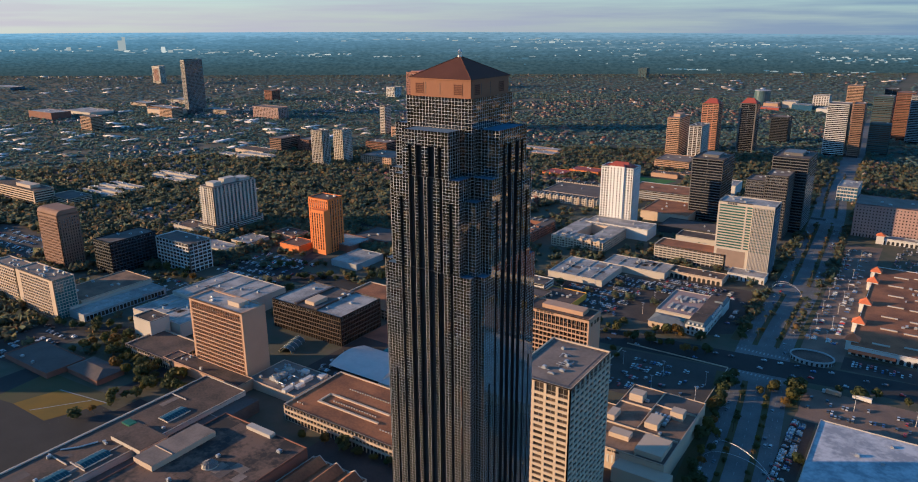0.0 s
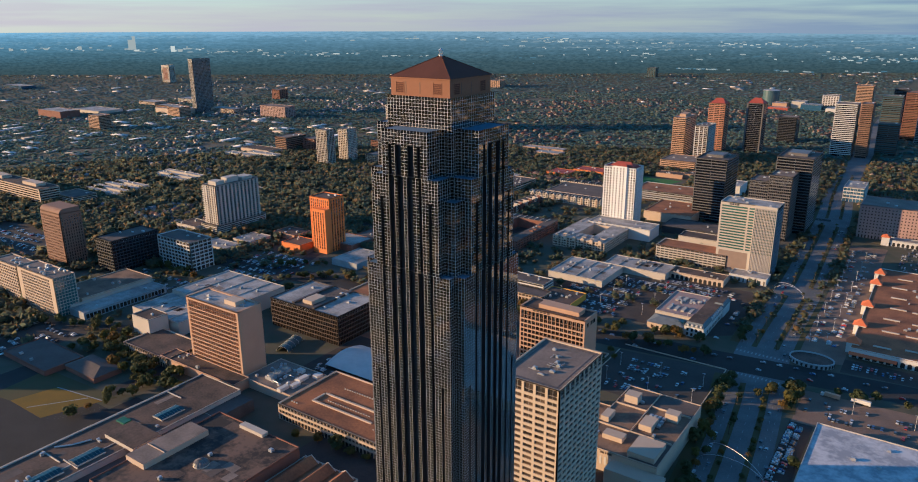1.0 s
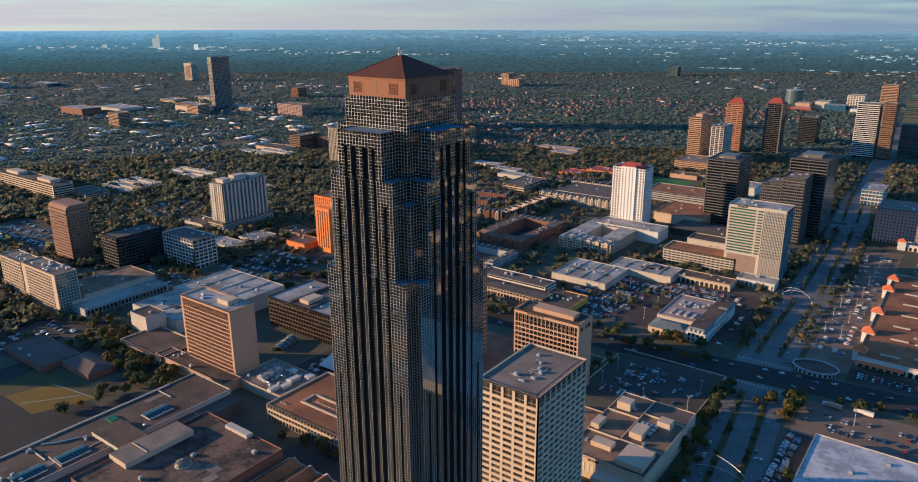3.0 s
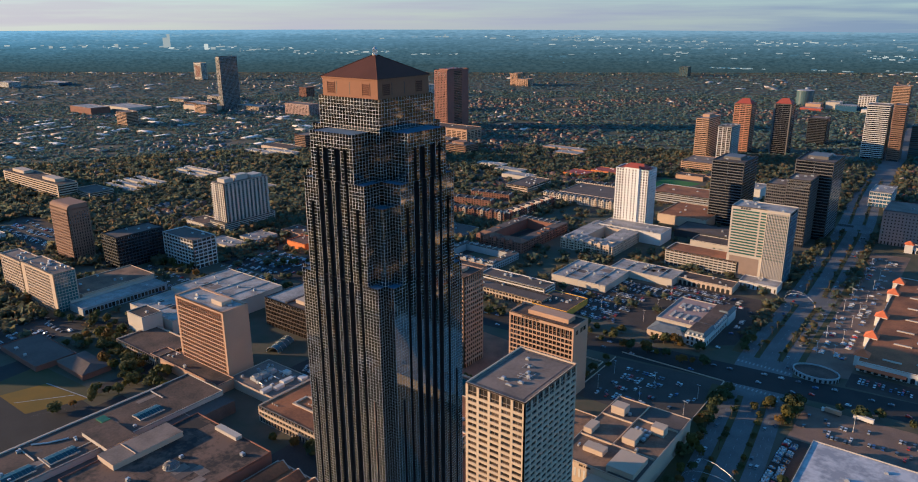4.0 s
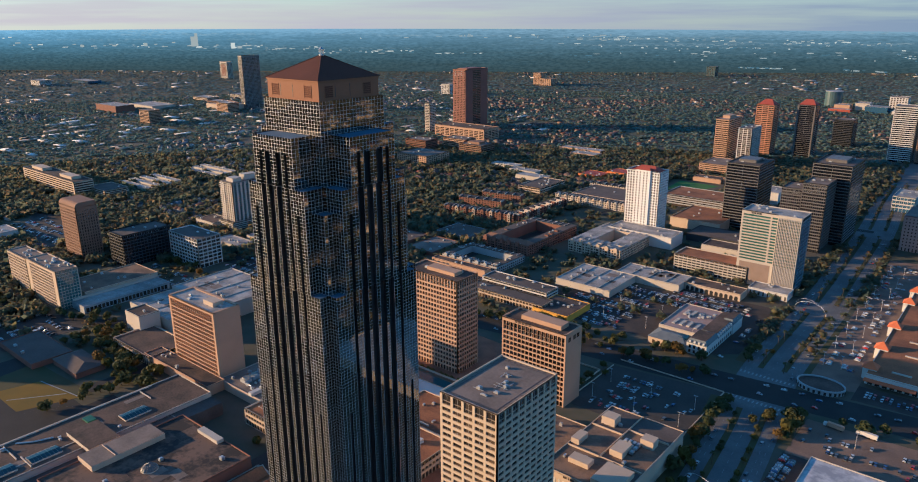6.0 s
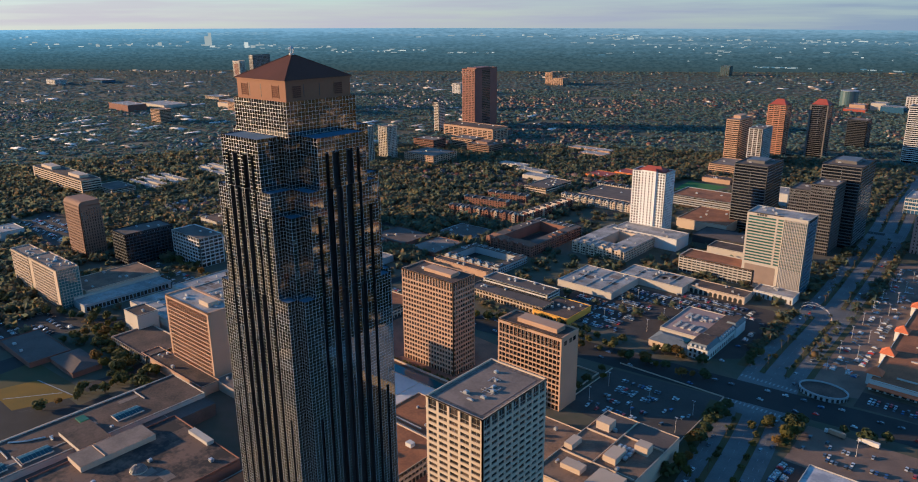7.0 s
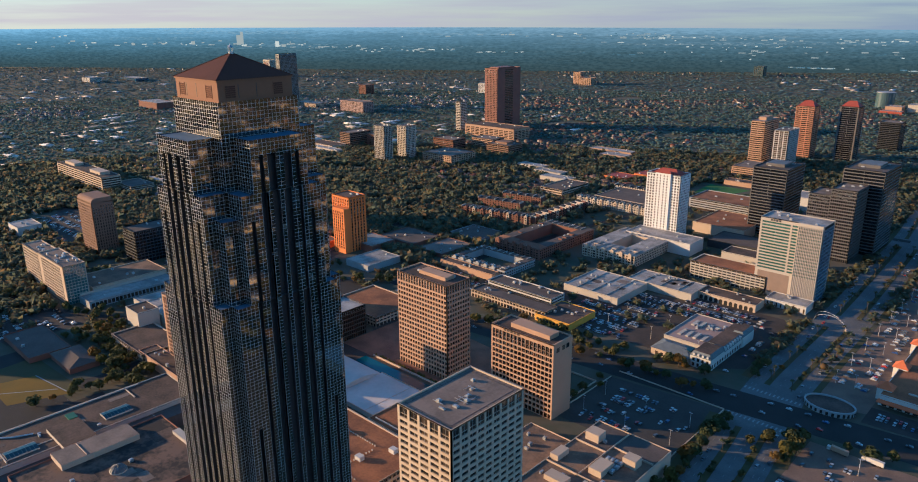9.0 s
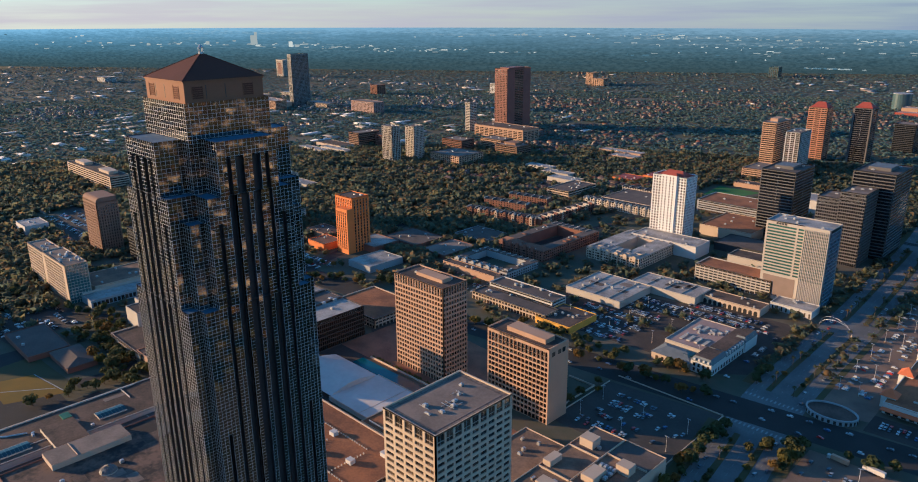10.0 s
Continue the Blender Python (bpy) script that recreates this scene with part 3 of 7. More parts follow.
def curtain(p, q, z0, z1, holes=()):
    """A curtain wall from p to q (its outside on the right hand), with dark recessed channels (u0, u1, top) cut in."""
    p, q = Vector((*p, 0)), Vector((*q, 0))
    L = (q - p).length
    u = (q - p) / L
    n = Vector((u.y, -u.x, 0))
    nu, nz = max(1, round(L / UX)), max(1, round((z1 - z0) / UZ))
    du, dz = L / nu, (z1 - z0) / nz

    def hole(a, z):
        return any(h[0] < a < h[1] and z < h[2] for h in holes)

    for k in range(nz):
        z = z0 + k * dz
        run = None
        for i in range(nu + 1):
            solid = i < nu and not hole((i + 0.5) * du, z + dz / 2)
            if solid:
                a, b = i * du, (i + 1) * du
                j = [rt.uniform(-0.0009, 0.0009) for _ in range(2)]
                pts = [p + u * a + n * (j[0]), p + u * b + n * (-j[0] + j[1]), p + u * b + n * (-j[0]), p + u * a + n * (j[0] - j[1])]
                quad = [tuple(c + Vector((0, 0, zz))) for c, zz in zip(pts, (z, z, z + dz, z + dz))]
                if z > 246.5 and n.y < -0.9 or z > 252 and n.x > 0.9:
                    singles.append(quad)
                else:
                    glass.poly(quad)
                run = a if run is None else run
            if not solid and run is not None:
                s, e = p + u * run, p + u * (i * du)
                bar(s, e, n, z, 0.04)
                run = None
    for i in range(nu + 1):
        tops = z1
        for h in holes:
            if h[0] + 0.05 < i * du < h[1] - 0.05:
                tops = None
                zt = min(h[2], z1)
        s = p + u * (i * du)
        if tops is None:
            post(s, u, n, zt, z1)
        else:
            post(s, u, n, z0, z1)
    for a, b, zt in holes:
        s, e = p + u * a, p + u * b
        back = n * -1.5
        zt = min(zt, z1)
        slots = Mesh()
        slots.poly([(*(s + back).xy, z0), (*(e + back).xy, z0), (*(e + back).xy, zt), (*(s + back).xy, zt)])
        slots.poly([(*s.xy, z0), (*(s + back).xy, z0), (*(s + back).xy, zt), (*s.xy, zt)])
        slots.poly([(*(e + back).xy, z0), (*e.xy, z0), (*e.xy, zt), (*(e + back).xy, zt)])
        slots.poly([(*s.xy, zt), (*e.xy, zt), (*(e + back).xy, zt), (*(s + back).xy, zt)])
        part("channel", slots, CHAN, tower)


def bar(s, e, n, z, h):
    o = n * 0.035
    a, b = s + Vector((0, 0, z - h)), e + Vector((0, 0, z - h))
    c, d = s + Vector((0, 0, z + h)), e + Vector((0, 0, z + h))
    bars.poly((a + o, b + o, d + o, c + o))
    bars.poly((c + o, d + o, d, c))
    bars.poly((b + o, a + o, a, b))


def post(s, u, n, z0, z1):
    w, o = u * 0.034, n * 0.05
    a, b = s - w, s + w
    lo, hi = Vector((0, 0, z0)), Vector((0, 0, z1))
    bars.poly((a + o + lo, b + o + lo, b + o + hi, a + o + hi))
    bars.poly((a + lo, a + o + lo, a + o + hi, a + hi))
    bars.poly((b + o + lo, b + lo, b + hi, b + o + hi))


Z_ARM, Z_N1, Z_SQ2, Z_N2, Z_TOP = 247.2, 230.4, 222.3, 194.6, 258.2
A0, A1, A2, SQ1, SQ2 = 10.2, 14.7, 19.4, 14.4, 19.4
for turn in range(4):
    R = Matrix.Rotation(turn * math.pi / 2, 2)

    def w2(x, y):
        return tuple(R @ Vector((x, y)))

    inner = [(0.8, 4.1), (5.6, 7.7)]
    cut = [(-b, -a) for a, b in inner[::-1]] + inner
    # front of the arm, wider from stage to stage
    curtain(w2(-A0, -OUT), w2(A0, -OUT), Z_N1, Z_ARM, [(a + A0, b + A0, 241.8) for a, b in cut])
    curtain(w2(-A1, -OUT), w2(A1, -OUT), Z_N2, Z_N1, [(a + A1, b + A1, 999) for a, b in cut] + [(A1 + s * 11.3 - 0.9, A1 + s * 11.3 + 0.9, Z_SQ2) for s in (-1, 1)])
    curtain(w2(-A2, -OUT), w2(A2, -OUT), 0, Z_N2, [(a + A2, b + A2, 999) for a, b in cut] + [(A2 + s * 11.3 - 0.9, A2 + s * 11.3 + 0.9, 999) for s in (-1, 1)]
            + [(A2 + s * 15.9 - 0.3, A2 + s * 15.9 + 0.3, 150) for s in (-1, 1)])
    # sides of the arm, back to the square behind
    for s in (-1, 1):
        for half, sq, z0, z1 in ((A0, SQ1, Z_N1, Z_ARM), (A1, SQ1, Z_SQ2, Z_N1), (A1, SQ2, Z_N2, Z_SQ2), (A2, SQ2, 0, Z_N2)):
            a, b = (s * half, -OUT), (s * half, -sq)
            curtain(*((w2(*a), w2(*b)) if s > 0 else (w2(*b), w2(*a))), z0, z1)
        # the square's own face beside the arm
        for half, sq, z0, z1 in ((A0, SQ1, Z_N1, Z_ARM), (A1, SQ2, Z_N2, Z_SQ2)):
            a, b = (s * half, -sq), (s * sq, -sq)
            curtain(*((w2(*a), w2(*b)) if s > 0 else (w2(*b), w2(*a))), z0, z1)
    curtain(w2(-SQ1, -SQ1), w2(SQ1, -SQ1), Z_ARM, Z_TOP)
    # ledges, each with a raised rim
    for x0, x1, y0, y1, z in ((-A0, A0, -OUT, -SQ1, Z_ARM), (A0, A1, -OUT, -SQ1, Z_N1), (-A1, -A0, -OUT, -SQ1, Z_N1),
                              (A1, A2, -OUT, -SQ2, Z_N2), (-A2, -A1, -OUT, -SQ2, Z_N2), (SQ1, SQ2, -SQ2, -SQ1, Z_SQ2)):
        deck = Mesh()
        deck.poly([(*w2(x, y), z - 0.25) for x, y in ((x0, y0), (x1, y0), (x1, y1), (x0, y1))])
        part("ledge", deck, LEDGE, tower)
part("curtain_wall", glass, TGLASS, tower, "dark mirror glass panes set in rows", kind="stuff")
part("mullion_grid", bars, MULL, tower, "silver anodised mullion grid", kind="stuff")
for quad in singles[:300]:
    q = Mesh()
    q.poly(quad)
    part("pane", q, TGLASS, tower)
q = Mesh()
for quad in singles[300:]:
    q.poly(quad)
if q.f:
    part("upper_panes", q, TGLASS, tower, kind="stuff")
# cream attic with louvred windows, pyramid and lantern
attic = Mesh()
ca = 13.3
attic.box(-ca, ca, -ca, ca, 257.6, 264.6)
attic.box(-ca - 0.3, ca + 0.3, -ca - 0.3, ca + 0.3, 264.2, 264.7)
at = part("attic", attic, CREAM, tower, "cream attic storey below the roof")
for turn in range(4):
    for x, hw in ((-9.1, 1.7), (7.9, 1.7)):
        lv = Mesh()
        for k in range(6):
            lv.box(x - hw, x + hw, -ca - 0.07, -ca + 0.1, 259.2 + k * 0.62, 259.2 + k * 0.62 + 0.5, 0)
        lv.box(x - hw - 0.15, x - hw, -ca - 0.14, -ca, 259.0, 263.1, 1)
        lv.box(x + hw, x + hw + 0.15, -ca - 0.14, -ca, 259.0, 263.1, 1)
        ob = part("louvre", lv, [LOUV, CREAM], at, "dark brown louvred opening")
        ob.matrix_basis = pose(0, 0, 0, 0, 0, turn * 90)
    for x in (-6.3, 0.1):
        lv = Mesh()
        lv.box(x - 0.12, x + 0.12, -ca - 0.05, -ca + 0.05, 259, 263.2)
        ob = part("joint", lv, DARKBROWN, at)
        ob.matrix_basis = pose(0, 0, 0, 0, 0, turn * 90)
pyr = Mesh()
pyr.hip(-ca - 0.5, ca + 0.5, -ca - 0.5, ca + 0.5, 264.7, 272.0)
for s in (-1, 1):
    for e in (-1, 1):
        pyr.tube((s * (ca + 0.5), e * (ca + 0.5), 264.75), (0, 0, 272.05), 0.12, 0.12, 5)
pr = part("pyramid_roof", pyr, CROOF, tower, "brown standing-seam pyramid roof")
ln = Mesh()
ln.tube((0, 0, 271.6), (0, 0, 272.2), 0.9, 0.9, 8)
lantern = part("lantern", ln, METALG, tower, "small open metal beacon lantern")
for k in range(6):
    w = k * math.pi / 3
    q = Mesh()
    q.tube((0.75 * math.cos(w), 0.75 * math.sin(w), 272.2), (0.75 * math.cos(w), 0.75 * math.sin(w), 273.7), 0.09, 0.09, 5)
    part("post", q, METALG, lantern)
q = Mesh()
q.tube((0, 0, 273.7), (0, 0, 274.6), 1.0, 0.1, 8)
part("cap", q, METALG, lantern)

# ---- buildings round the tower ----
b = office("concrete_tower", "slender cream concrete office tower with deep square windows", -140.8, 322, 38, 55, 96, 25, 5, 9, 0.22, 0.44, IVORY, cap=150, top=1.0, t=0.8, tall_top=True, roof=ROOFG, n_units=0)
units(b, [(-14, 26, 2.2, 2.2, 1.2), (-17, 30, 2, 3, 0.8), (-20, 36, 1.6, 1.6, 1.0), (-14, 18, 3, 2, 0.9), (-24, 16, 2.4, 2.4, 1.4), (-18, 12, 4, 1.2, 0.5), (-26, 44, 2, 2, 1.1)], 95.1)
TRACKS = [(x - 0.15, x + 0.15, 1.2, 3.4) for x in np.arange(-35, -2, 4.0)] + [(x - 0.15, x + 0.15, 51.6, 53.8) for x in np.arange(-35, -2, 4.0)]
TRACKS += [(-36.8, -34.6, y - 0.15, y + 0.15) for y in np.arange(4, 53, 5.0)] + [(-3.4, -1.2, y - 0.15, y + 0.15) for y in np.arange(4, 53, 5.0)]
TRACKS += [(-34.6, -3.8, 3.4, 3.8), (-34.6, -3.8, 51.2, 51.6), (-3.8, -3.4, 3.8, 51.2), (-35.0, -34.6, 3.8, 51.2)]
for x0, x1, y0, y1 in TRACKS:
    q = Mesh()
    q.box(x0, x1, y0, y1, 95.12, 95.2)
    part("roof_track", q, DARKBROWN, b)
for x, y, w, d in ((-16, 24, 9, 0.25), (-16, 26.5, 9, 0.25), (-18, 25, 0.25, 7), (-13, 27, 0.25, 9), (-24, 15, 7, 0.25), (-21, 38, 6, 0.25), (-23, 36, 0.25, 6)):
    q = Mesh()
    q.box(x - w / 2, x + w / 2, y - d / 2, y + d / 2, 95.3, 95.55)
    part("roof_pipe", q, METALG, b)

b = office("bank_hotel", "tan concrete office slab with a blank end wall", -203.5, 491, 58, 23, 60, 14, 16, 2, 0.11, 0.26, TAN, GLASSD, cap=238, top=3.2, t=1.2, tall_top=True, east=False, roof=ROOFT, n_units=0)
mb = Mesh()
mb.box(-44, -8, 6, 17, 59.1, 62.6)
part("penthouse", mb, TAN, b)
for y in (3.5, 10.5, 15.5):
    q = Mesh()
    q.box(-0.05, 0.06, y, y + 3.6, 52.5, 56)
    part("window", q, GLASS, b)
for k in range(5):
    q = Mesh()
    q.box(-46 + k * 3.2, -43.6 + k * 3.2, -0.1, 0.0, 57.6, 59.0)
    part("sign_bar", q, DARKBROWN, b)
b = office("square_office_tower", "tan precast office tower with a grid of small windows", -300, 482, 57, 27, 82, 20, 18, 9, 0.24, 0.36, TAN, cap=180, top=1.0, t=0.9, tall_top=True, roof=ROOFT, n_units=3)
mb = Mesh()
mb.box(-40, -10, 9, 19, 81.1, 84.0)
part("penthouse", mb, TAN, b)
b = office("hotel_slab", "brown concrete hotel slab with balcony grid and blank end wall", -436, 347, 66, 24, 63, 17, 22, 2, 0.12, 0.21, TAN, GLASSD, cap=300, top=2.5, t=2.2, east=False, roof=ROOFW, tall_top=True, n_units=5)
mb = Mesh()
mb.box(-26, -12, 8, 17, 62.1, 66)
part("penthouse", mb, CONC, b)
b = office("dark_cube_office", "low dark bronze glass office cube with a pale roof", -421, 442, 88, 56, 29, 7, 40, 26, 0.12, 0.2, DARKBROWN, GLASSD, cap=120, top=1.0, t=0.6, roof=ROOFW, n_units=9, seed=4)
mb = Mesh()
mb.box(-52, -40, 8, 26, 28.1, 32.0)
part("penthouse", mb, CONC, b)
mb = Mesh()
mb.box(-60, -57, 2, 54, 28.1, 30.0)
mb.box(-34, -31, 2, 54, 28.1, 30.0)
part("screen_wall", mb, DARKBROWN, b, "long dark plant screens on the roof", kind="stuff")
# dark slab stands for the shade lying between the two screens
mb = Mesh()
mb.box(-56.8, -34.2, 2, 54, 28.1, 28.4)
part("plant_deck", mb, ROOFD, b)
b = office("bank_tower", "white ribbed bank tower with green ribbon windows", -138, 844, 62, 32, 83, 16, 2, 14, 0.06, 0.42, PALE, GGLASS, cap=60, top=4.0, base=27, t=0.8, roof=ROOFW, n_units=6, seed=2, east=None)
facade(b, "E", 61.996, 32, 0.5, 79, 8, 19, 0.1, 0.16, mat("blue_frame", (0.20, 0.26, 0.30), (0.16, 0.21, 0.25), 0.4), BGLASS, 0.5, 1.0, 0, 60)
for x0, x1 in ((-52, -50), (-49.3, -47.3), (-46.6, -44.6), (-44, -41.6)):
    q = Mesh()
    q.box(x0, x1, -0.12, 0.0, 79.8, 81.8)
    part("sign_bar", q, DARKSTONE, b)
mb = Mesh()
mb.box(-24, -0.4, -2.2, 0.004, 0, 83.2)
for k in range(15):
    mb.box(-23.6 + k * 1.6, -22.9 + k * 1.6, -2.7, -2.196, 2, 80)
rw_ = part("rib_wall", mb, PALE, b)
q = Mesh()
q.box(-59, -27, -0.15, 0.0, 4, 25.5)
part("blank_panel", q, mat("taupe_panel", (0.26, 0.19, 0.15), (0.22, 0.16, 0.125), 0.7), b, "plain taupe panel")
for k in range(16):
    q = Mesh()
    q.box(-23.5, -1, -2.28, -2.21, 27.5 + k * 3.3, 29.2 + k * 3.3)
    part("ribbon_window", q, GGLASS, rw_)
b = office("white_apartment_tower", "white stucco apartment tower with red tile crown", -340, 943, 47, 27, 88, 24, 12, 7, 0.36, 0.36, STUCCO, cap=170, top=2.0, t=0.6, roof=TILER, n_units=0, category="apartment building")
mb = Mesh()
mb.box(-34, -13, -1.5, 3, 0, 89.0)
bay_ = part("bay", mb, STUCCO, b)
for k in range(24):
    for x in (-31.5, -27.0, -21.8, -17.5):
        q = Mesh()
        q.box(x - 0.8, x + 0.8, -1.56, -1.5, 4 + k * 3.5, 6 + k * 3.5)
        part("window", q, GLASS, bay_)
mb = Mesh()
mb.hip(-40, -6, 4, 23, 88.0, 93, inset=0.4)
mb.hip(-34.5, -12.5, -2, 8, 89.0, 92.0, inset=0.4)
part("tile_roof", mb, TILER, b, "dark red tile crown")
shed("apartment_podium", "white parking podium below the apartment tower", -302, 905, 88, 36, 16, ROOFW, WHITE, "parking podium", 3, 3)
b = office("orange_apartment_tower", "bright orange brick apartment tower with stepped top", -621, 640, 34, 26, 70, 18, 9, 5, 0.5, 0.12, ORANGE, cap=144, top=3, t=0.7, roof=ROOFT, n_units=2, category="apartment building")
mb = Mesh()
mb.box(-22, 0.4, -9, 0.004, 0, 57)
fw_ = part("front_wing", mb, ORANGE, b)
for k in range(14):
    for i in range(5):
        q = Mesh()
        q.box(-20.3 + i * 4.1, -18.4 + i * 4.1, -9.06, -9.0, 6 + k * 3.4, 9.0 + k * 3.4)
        part("window", q, GLASS, fw_)
shed("orange_annex", "low orange annex at the apartment tower", -655, 618, 34, 30, 9, ROOFT, ORANGE, "annex", 2, 2)
b = office("pale_apartment_slab", "pale apartment slab with glazed bays and a stepped top", -806, 612, 27, 74, 68, 20, 5, 11, 0.5, 0.3, PALE, cap=100, top=1.5, t=1.2, roof=ROOFG, n_units=3, category="apartment building", east=None)
facade(b, "E", 26.996, 74, 0.2, 67.9, 11, 18, 0.46, 0.1, PALE, mat("grey_green_glass", (0.07, 0.11, 0.11), (0.05, 0.08, 0.085), 0.08, scale=0.2, fine=1.0, spec=0.8, obrand=0.35), 1.1, 1.2, 13, 198)
for x0, x1, y0, y1, h in ((-22, -6, 6, 20, 72.5), (-20, -8, 26, 46, 74.5), (-23, -5, 50, 68, 71.5)):
    q = Mesh()
    q.box(x0, x1, y0, y1, 67, h)
    part("penthouse", q, PALE, b)
for k in range(18):
    for x in (-25.5, -19.5):
        q = Mesh()
        q.box(x - 2.2, x + 2.2, -1.6, 0.0, 14 + k * 3, 14.25 + k * 3)
        q.box(x - 2.2, x + 2.2, -1.6, -1.5, 14.25 + k * 3, 15.2 + k * 3)
        part("balcony", q, WHITE, b)
office("slab_podium", "pale parking podium with open ribbon decks", -803, 606, 34, 86, 14.5, 5, 1, 1, 0.02, 0.5, PALE, DARKIN, cap=10, top=1.2, t=0.7, roof=ROOFT, n_units=0, category="parking podium")
office("banded_annex", "low banded garage annex beside the long office", -1138, 588, 60, 40, 13, 4, 1, 1, 0.02, 0.45, CONC, cap=8, top=1.5, t=0.6, roof=ROOFD, n_units=1)
shed("slab_podium", "low pale podium with a roof terrace", -838, 596, 42, 30, 10, ROOFT, PALE, "parking podium", 5, 2)
shed("strip_shop", "flat pale-roofed shop behind the offices", -726, 597, 34, 36, 7, ROOFW, PALE, "store", 83, 4)
b = office("brown_office_tower", "brown brick office tower with a vaulted top and fine window columns", -845, 421, 44, 26, 66, 17, 16, 8, 0.5, 0.3, BROWN, cap=130, top=4, t=0.8, roof=ROOFD, n_units=0)
mb = Mesh()
mb.tube((-43.9, 6, 65.5), (-0.1, 6, 65.5), 6, 6, 14)
mb.box(-43.5, -0.5, 6, 25, 65, 71.4)
part("vault", mb, BROWN, b)
office("dark_office_block", "low black glass office block with a sunlit corner", -775, 440, 34, 60, 40, 10, 8, 14, 0.12, 0.25, DARKSTONE, GLASSN, cap=60, top=1.5, t=0.5, roof=ROOFD, n_units=3)
b = office("white_grid_office", "white gridded mid-rise office with dark square windows", -705, 494, 63, 31, 36, 8, 10, 5, 0.13, 0.26, WHITE, cap=120, top=1.2, t=1.0, roof=ROOFD, n_units=2)
b = office("corner_hotel", "cream hotel block with a fine window grid and a glass end", -699, 334, 72, 22, 42, 12, 18, 8, 0.26, 0.3, CONC, cap=200, top=3.4, t=0.9, roof=ROOFG, n_units=12, category="hotel", seed=8, ends=8, east=None)
facade(b, "E", 71.996, 22, 0.3, 41.8, 7, 13, 0.09, 0.14, PALE, mat("aqua_glass", (0.05, 0.13, 0.13), (0.035, 0.09, 0.10), 0.06, scale=0.2, fine=1.0, spec=0.9, obrand=0.3), 0.4, 0.4, 0, 91, ends=0.4)
b = office("corner_hotel", "cream hotel wing behind the main block", -775, 335, 50, 20, 40, 11, 12, 6, 0.3, 0.32, CONC, cap=80, top=3, t=0.9, roof=ROOFG, n_units=5, category="hotel", seed=9)
b = shed("hotel_hall", "tan-roofed ballroom hall behind the hotel", -701, 360, 50, 80, 12, TANG, CONC, "hall", 3, 5)
b = shed("hotel_hall", "long low pale-roofed gallery with a glazed side", -672, 345, 28, 92, 8, ROOFW, GREYW, "hall", 4, 2)
for k in range(22):
    q = Mesh()
    q.box(-0.02, 0.1, 2 + k * 4, 5 + k * 4, 1.0, 5.5)
    part("window", q, GLASS, b)
q = Mesh()
q.box(-27, -25.6, 1, 91, 7.3, 9.4)
part("roof_wall", q, PALE, b)
b = office("long_office_block", "long beige office block with ribbon windows", -1185, 561, 205, 32, 26, 6, 1, 1, 0.02, 0.45, CONC, cap=12, top=3, t=0.8, roof=ROOFT, n_units=0)
mb = Mesh()
mb.box(-70, -25, 8, 24, 25, 30)
part("penthouse", mb, CONC, b)
mb = Mesh()
mb.box(-185, -140, 8, 24, 25, 30)
part("penthouse", mb, CONC, b)
b = office("red_granite_tower", "dark red granite office tower with fine ribbon windows", -1140, 1529, 42, 92, 152, 34, 8, 1, 0.4, 0.35, REDSTONE, cap=120, top=4, t=0.6, roof=ROOFD, n_units=2)
mb = Mesh()
mb.box(-34, -4, 10, 70, 151, 154)
part("penthouse", mb, REDSTONE, b)
office("granite_podium", "long tan garage podium before the granite tower", -990, 1413, 154, 58, 28, 5, 10, 4, 0.2, 0.4, TAN, cap=50, top=6, base=3, t=0.8, roof=ROOFT, n_units=3)
office("slim_office_tower", "slim brown office tower with white bands", -1185, 1440, 16, 24, 74, 18, 1, 4, 0.1, 0.5, PALE, cap=30, top=2, t=0.5, roof=ROOFD, n_units=1)
office("bronze_office_tower", "very tall dark bronze office tower", -1975, 1440, 20, 66, 166, 38, 4, 14, 0.3, 0.25, SLATEW, cap=60, top=4, t=0.5, roof=ROOFD, n_units=2)
shed("bronze_podium", "long white garage by the bronze tower", -1985, 1380, 120, 70, 16, ROOFW, CONC, "garage", 4, 3)
b = office("bank_block_far", "cream office block with a red face", -3040, 2080, 58, 30, 80, 14, 6, 4, 0.3, 0.4, PALE, cap=40, top=8, t=0.8, n_units=0)
for k in range(4):
    q = Mesh()
    q.box(-46 + k * 9, -39 + k * 9, -0.3, 0.0, 14, 66)
    part("red_panel", q, BRICK, b, "red stone facing between pale piers")
# a cluster among the trees
office("twin_apartment_tower", "pale slab apartment tower with fine columns", -1023, 1046, 30, 22, 73, 20, 7, 5, 0.3, 0.14, PALE, cap=80, top=1.5, t=0.6, category="apartment building", n_units=2)
office("twin_apartment_tower", "white apartment tower with a stepped top", -1018, 1100, 26, 28, 68, 19, 5, 7, 0.35, 0.3, PALE, cap=60, top=1.5, t=0.6, category="apartment building", n_units=2)
office("banded_office", "dark banded office block on a garage", -1205, 1104, 36, 60, 34, 8, 1, 1, 0.02, 0.4, BROWN, cap=16, top=2, t=0.6, n_units=2)
office("banded_office", "brown brick office block beside another", -1155, 1140, 36, 40, 30, 7, 8, 6, 0.4, 0.4, BRICK, cap=40, top=2, t=0.6, n_units=2)
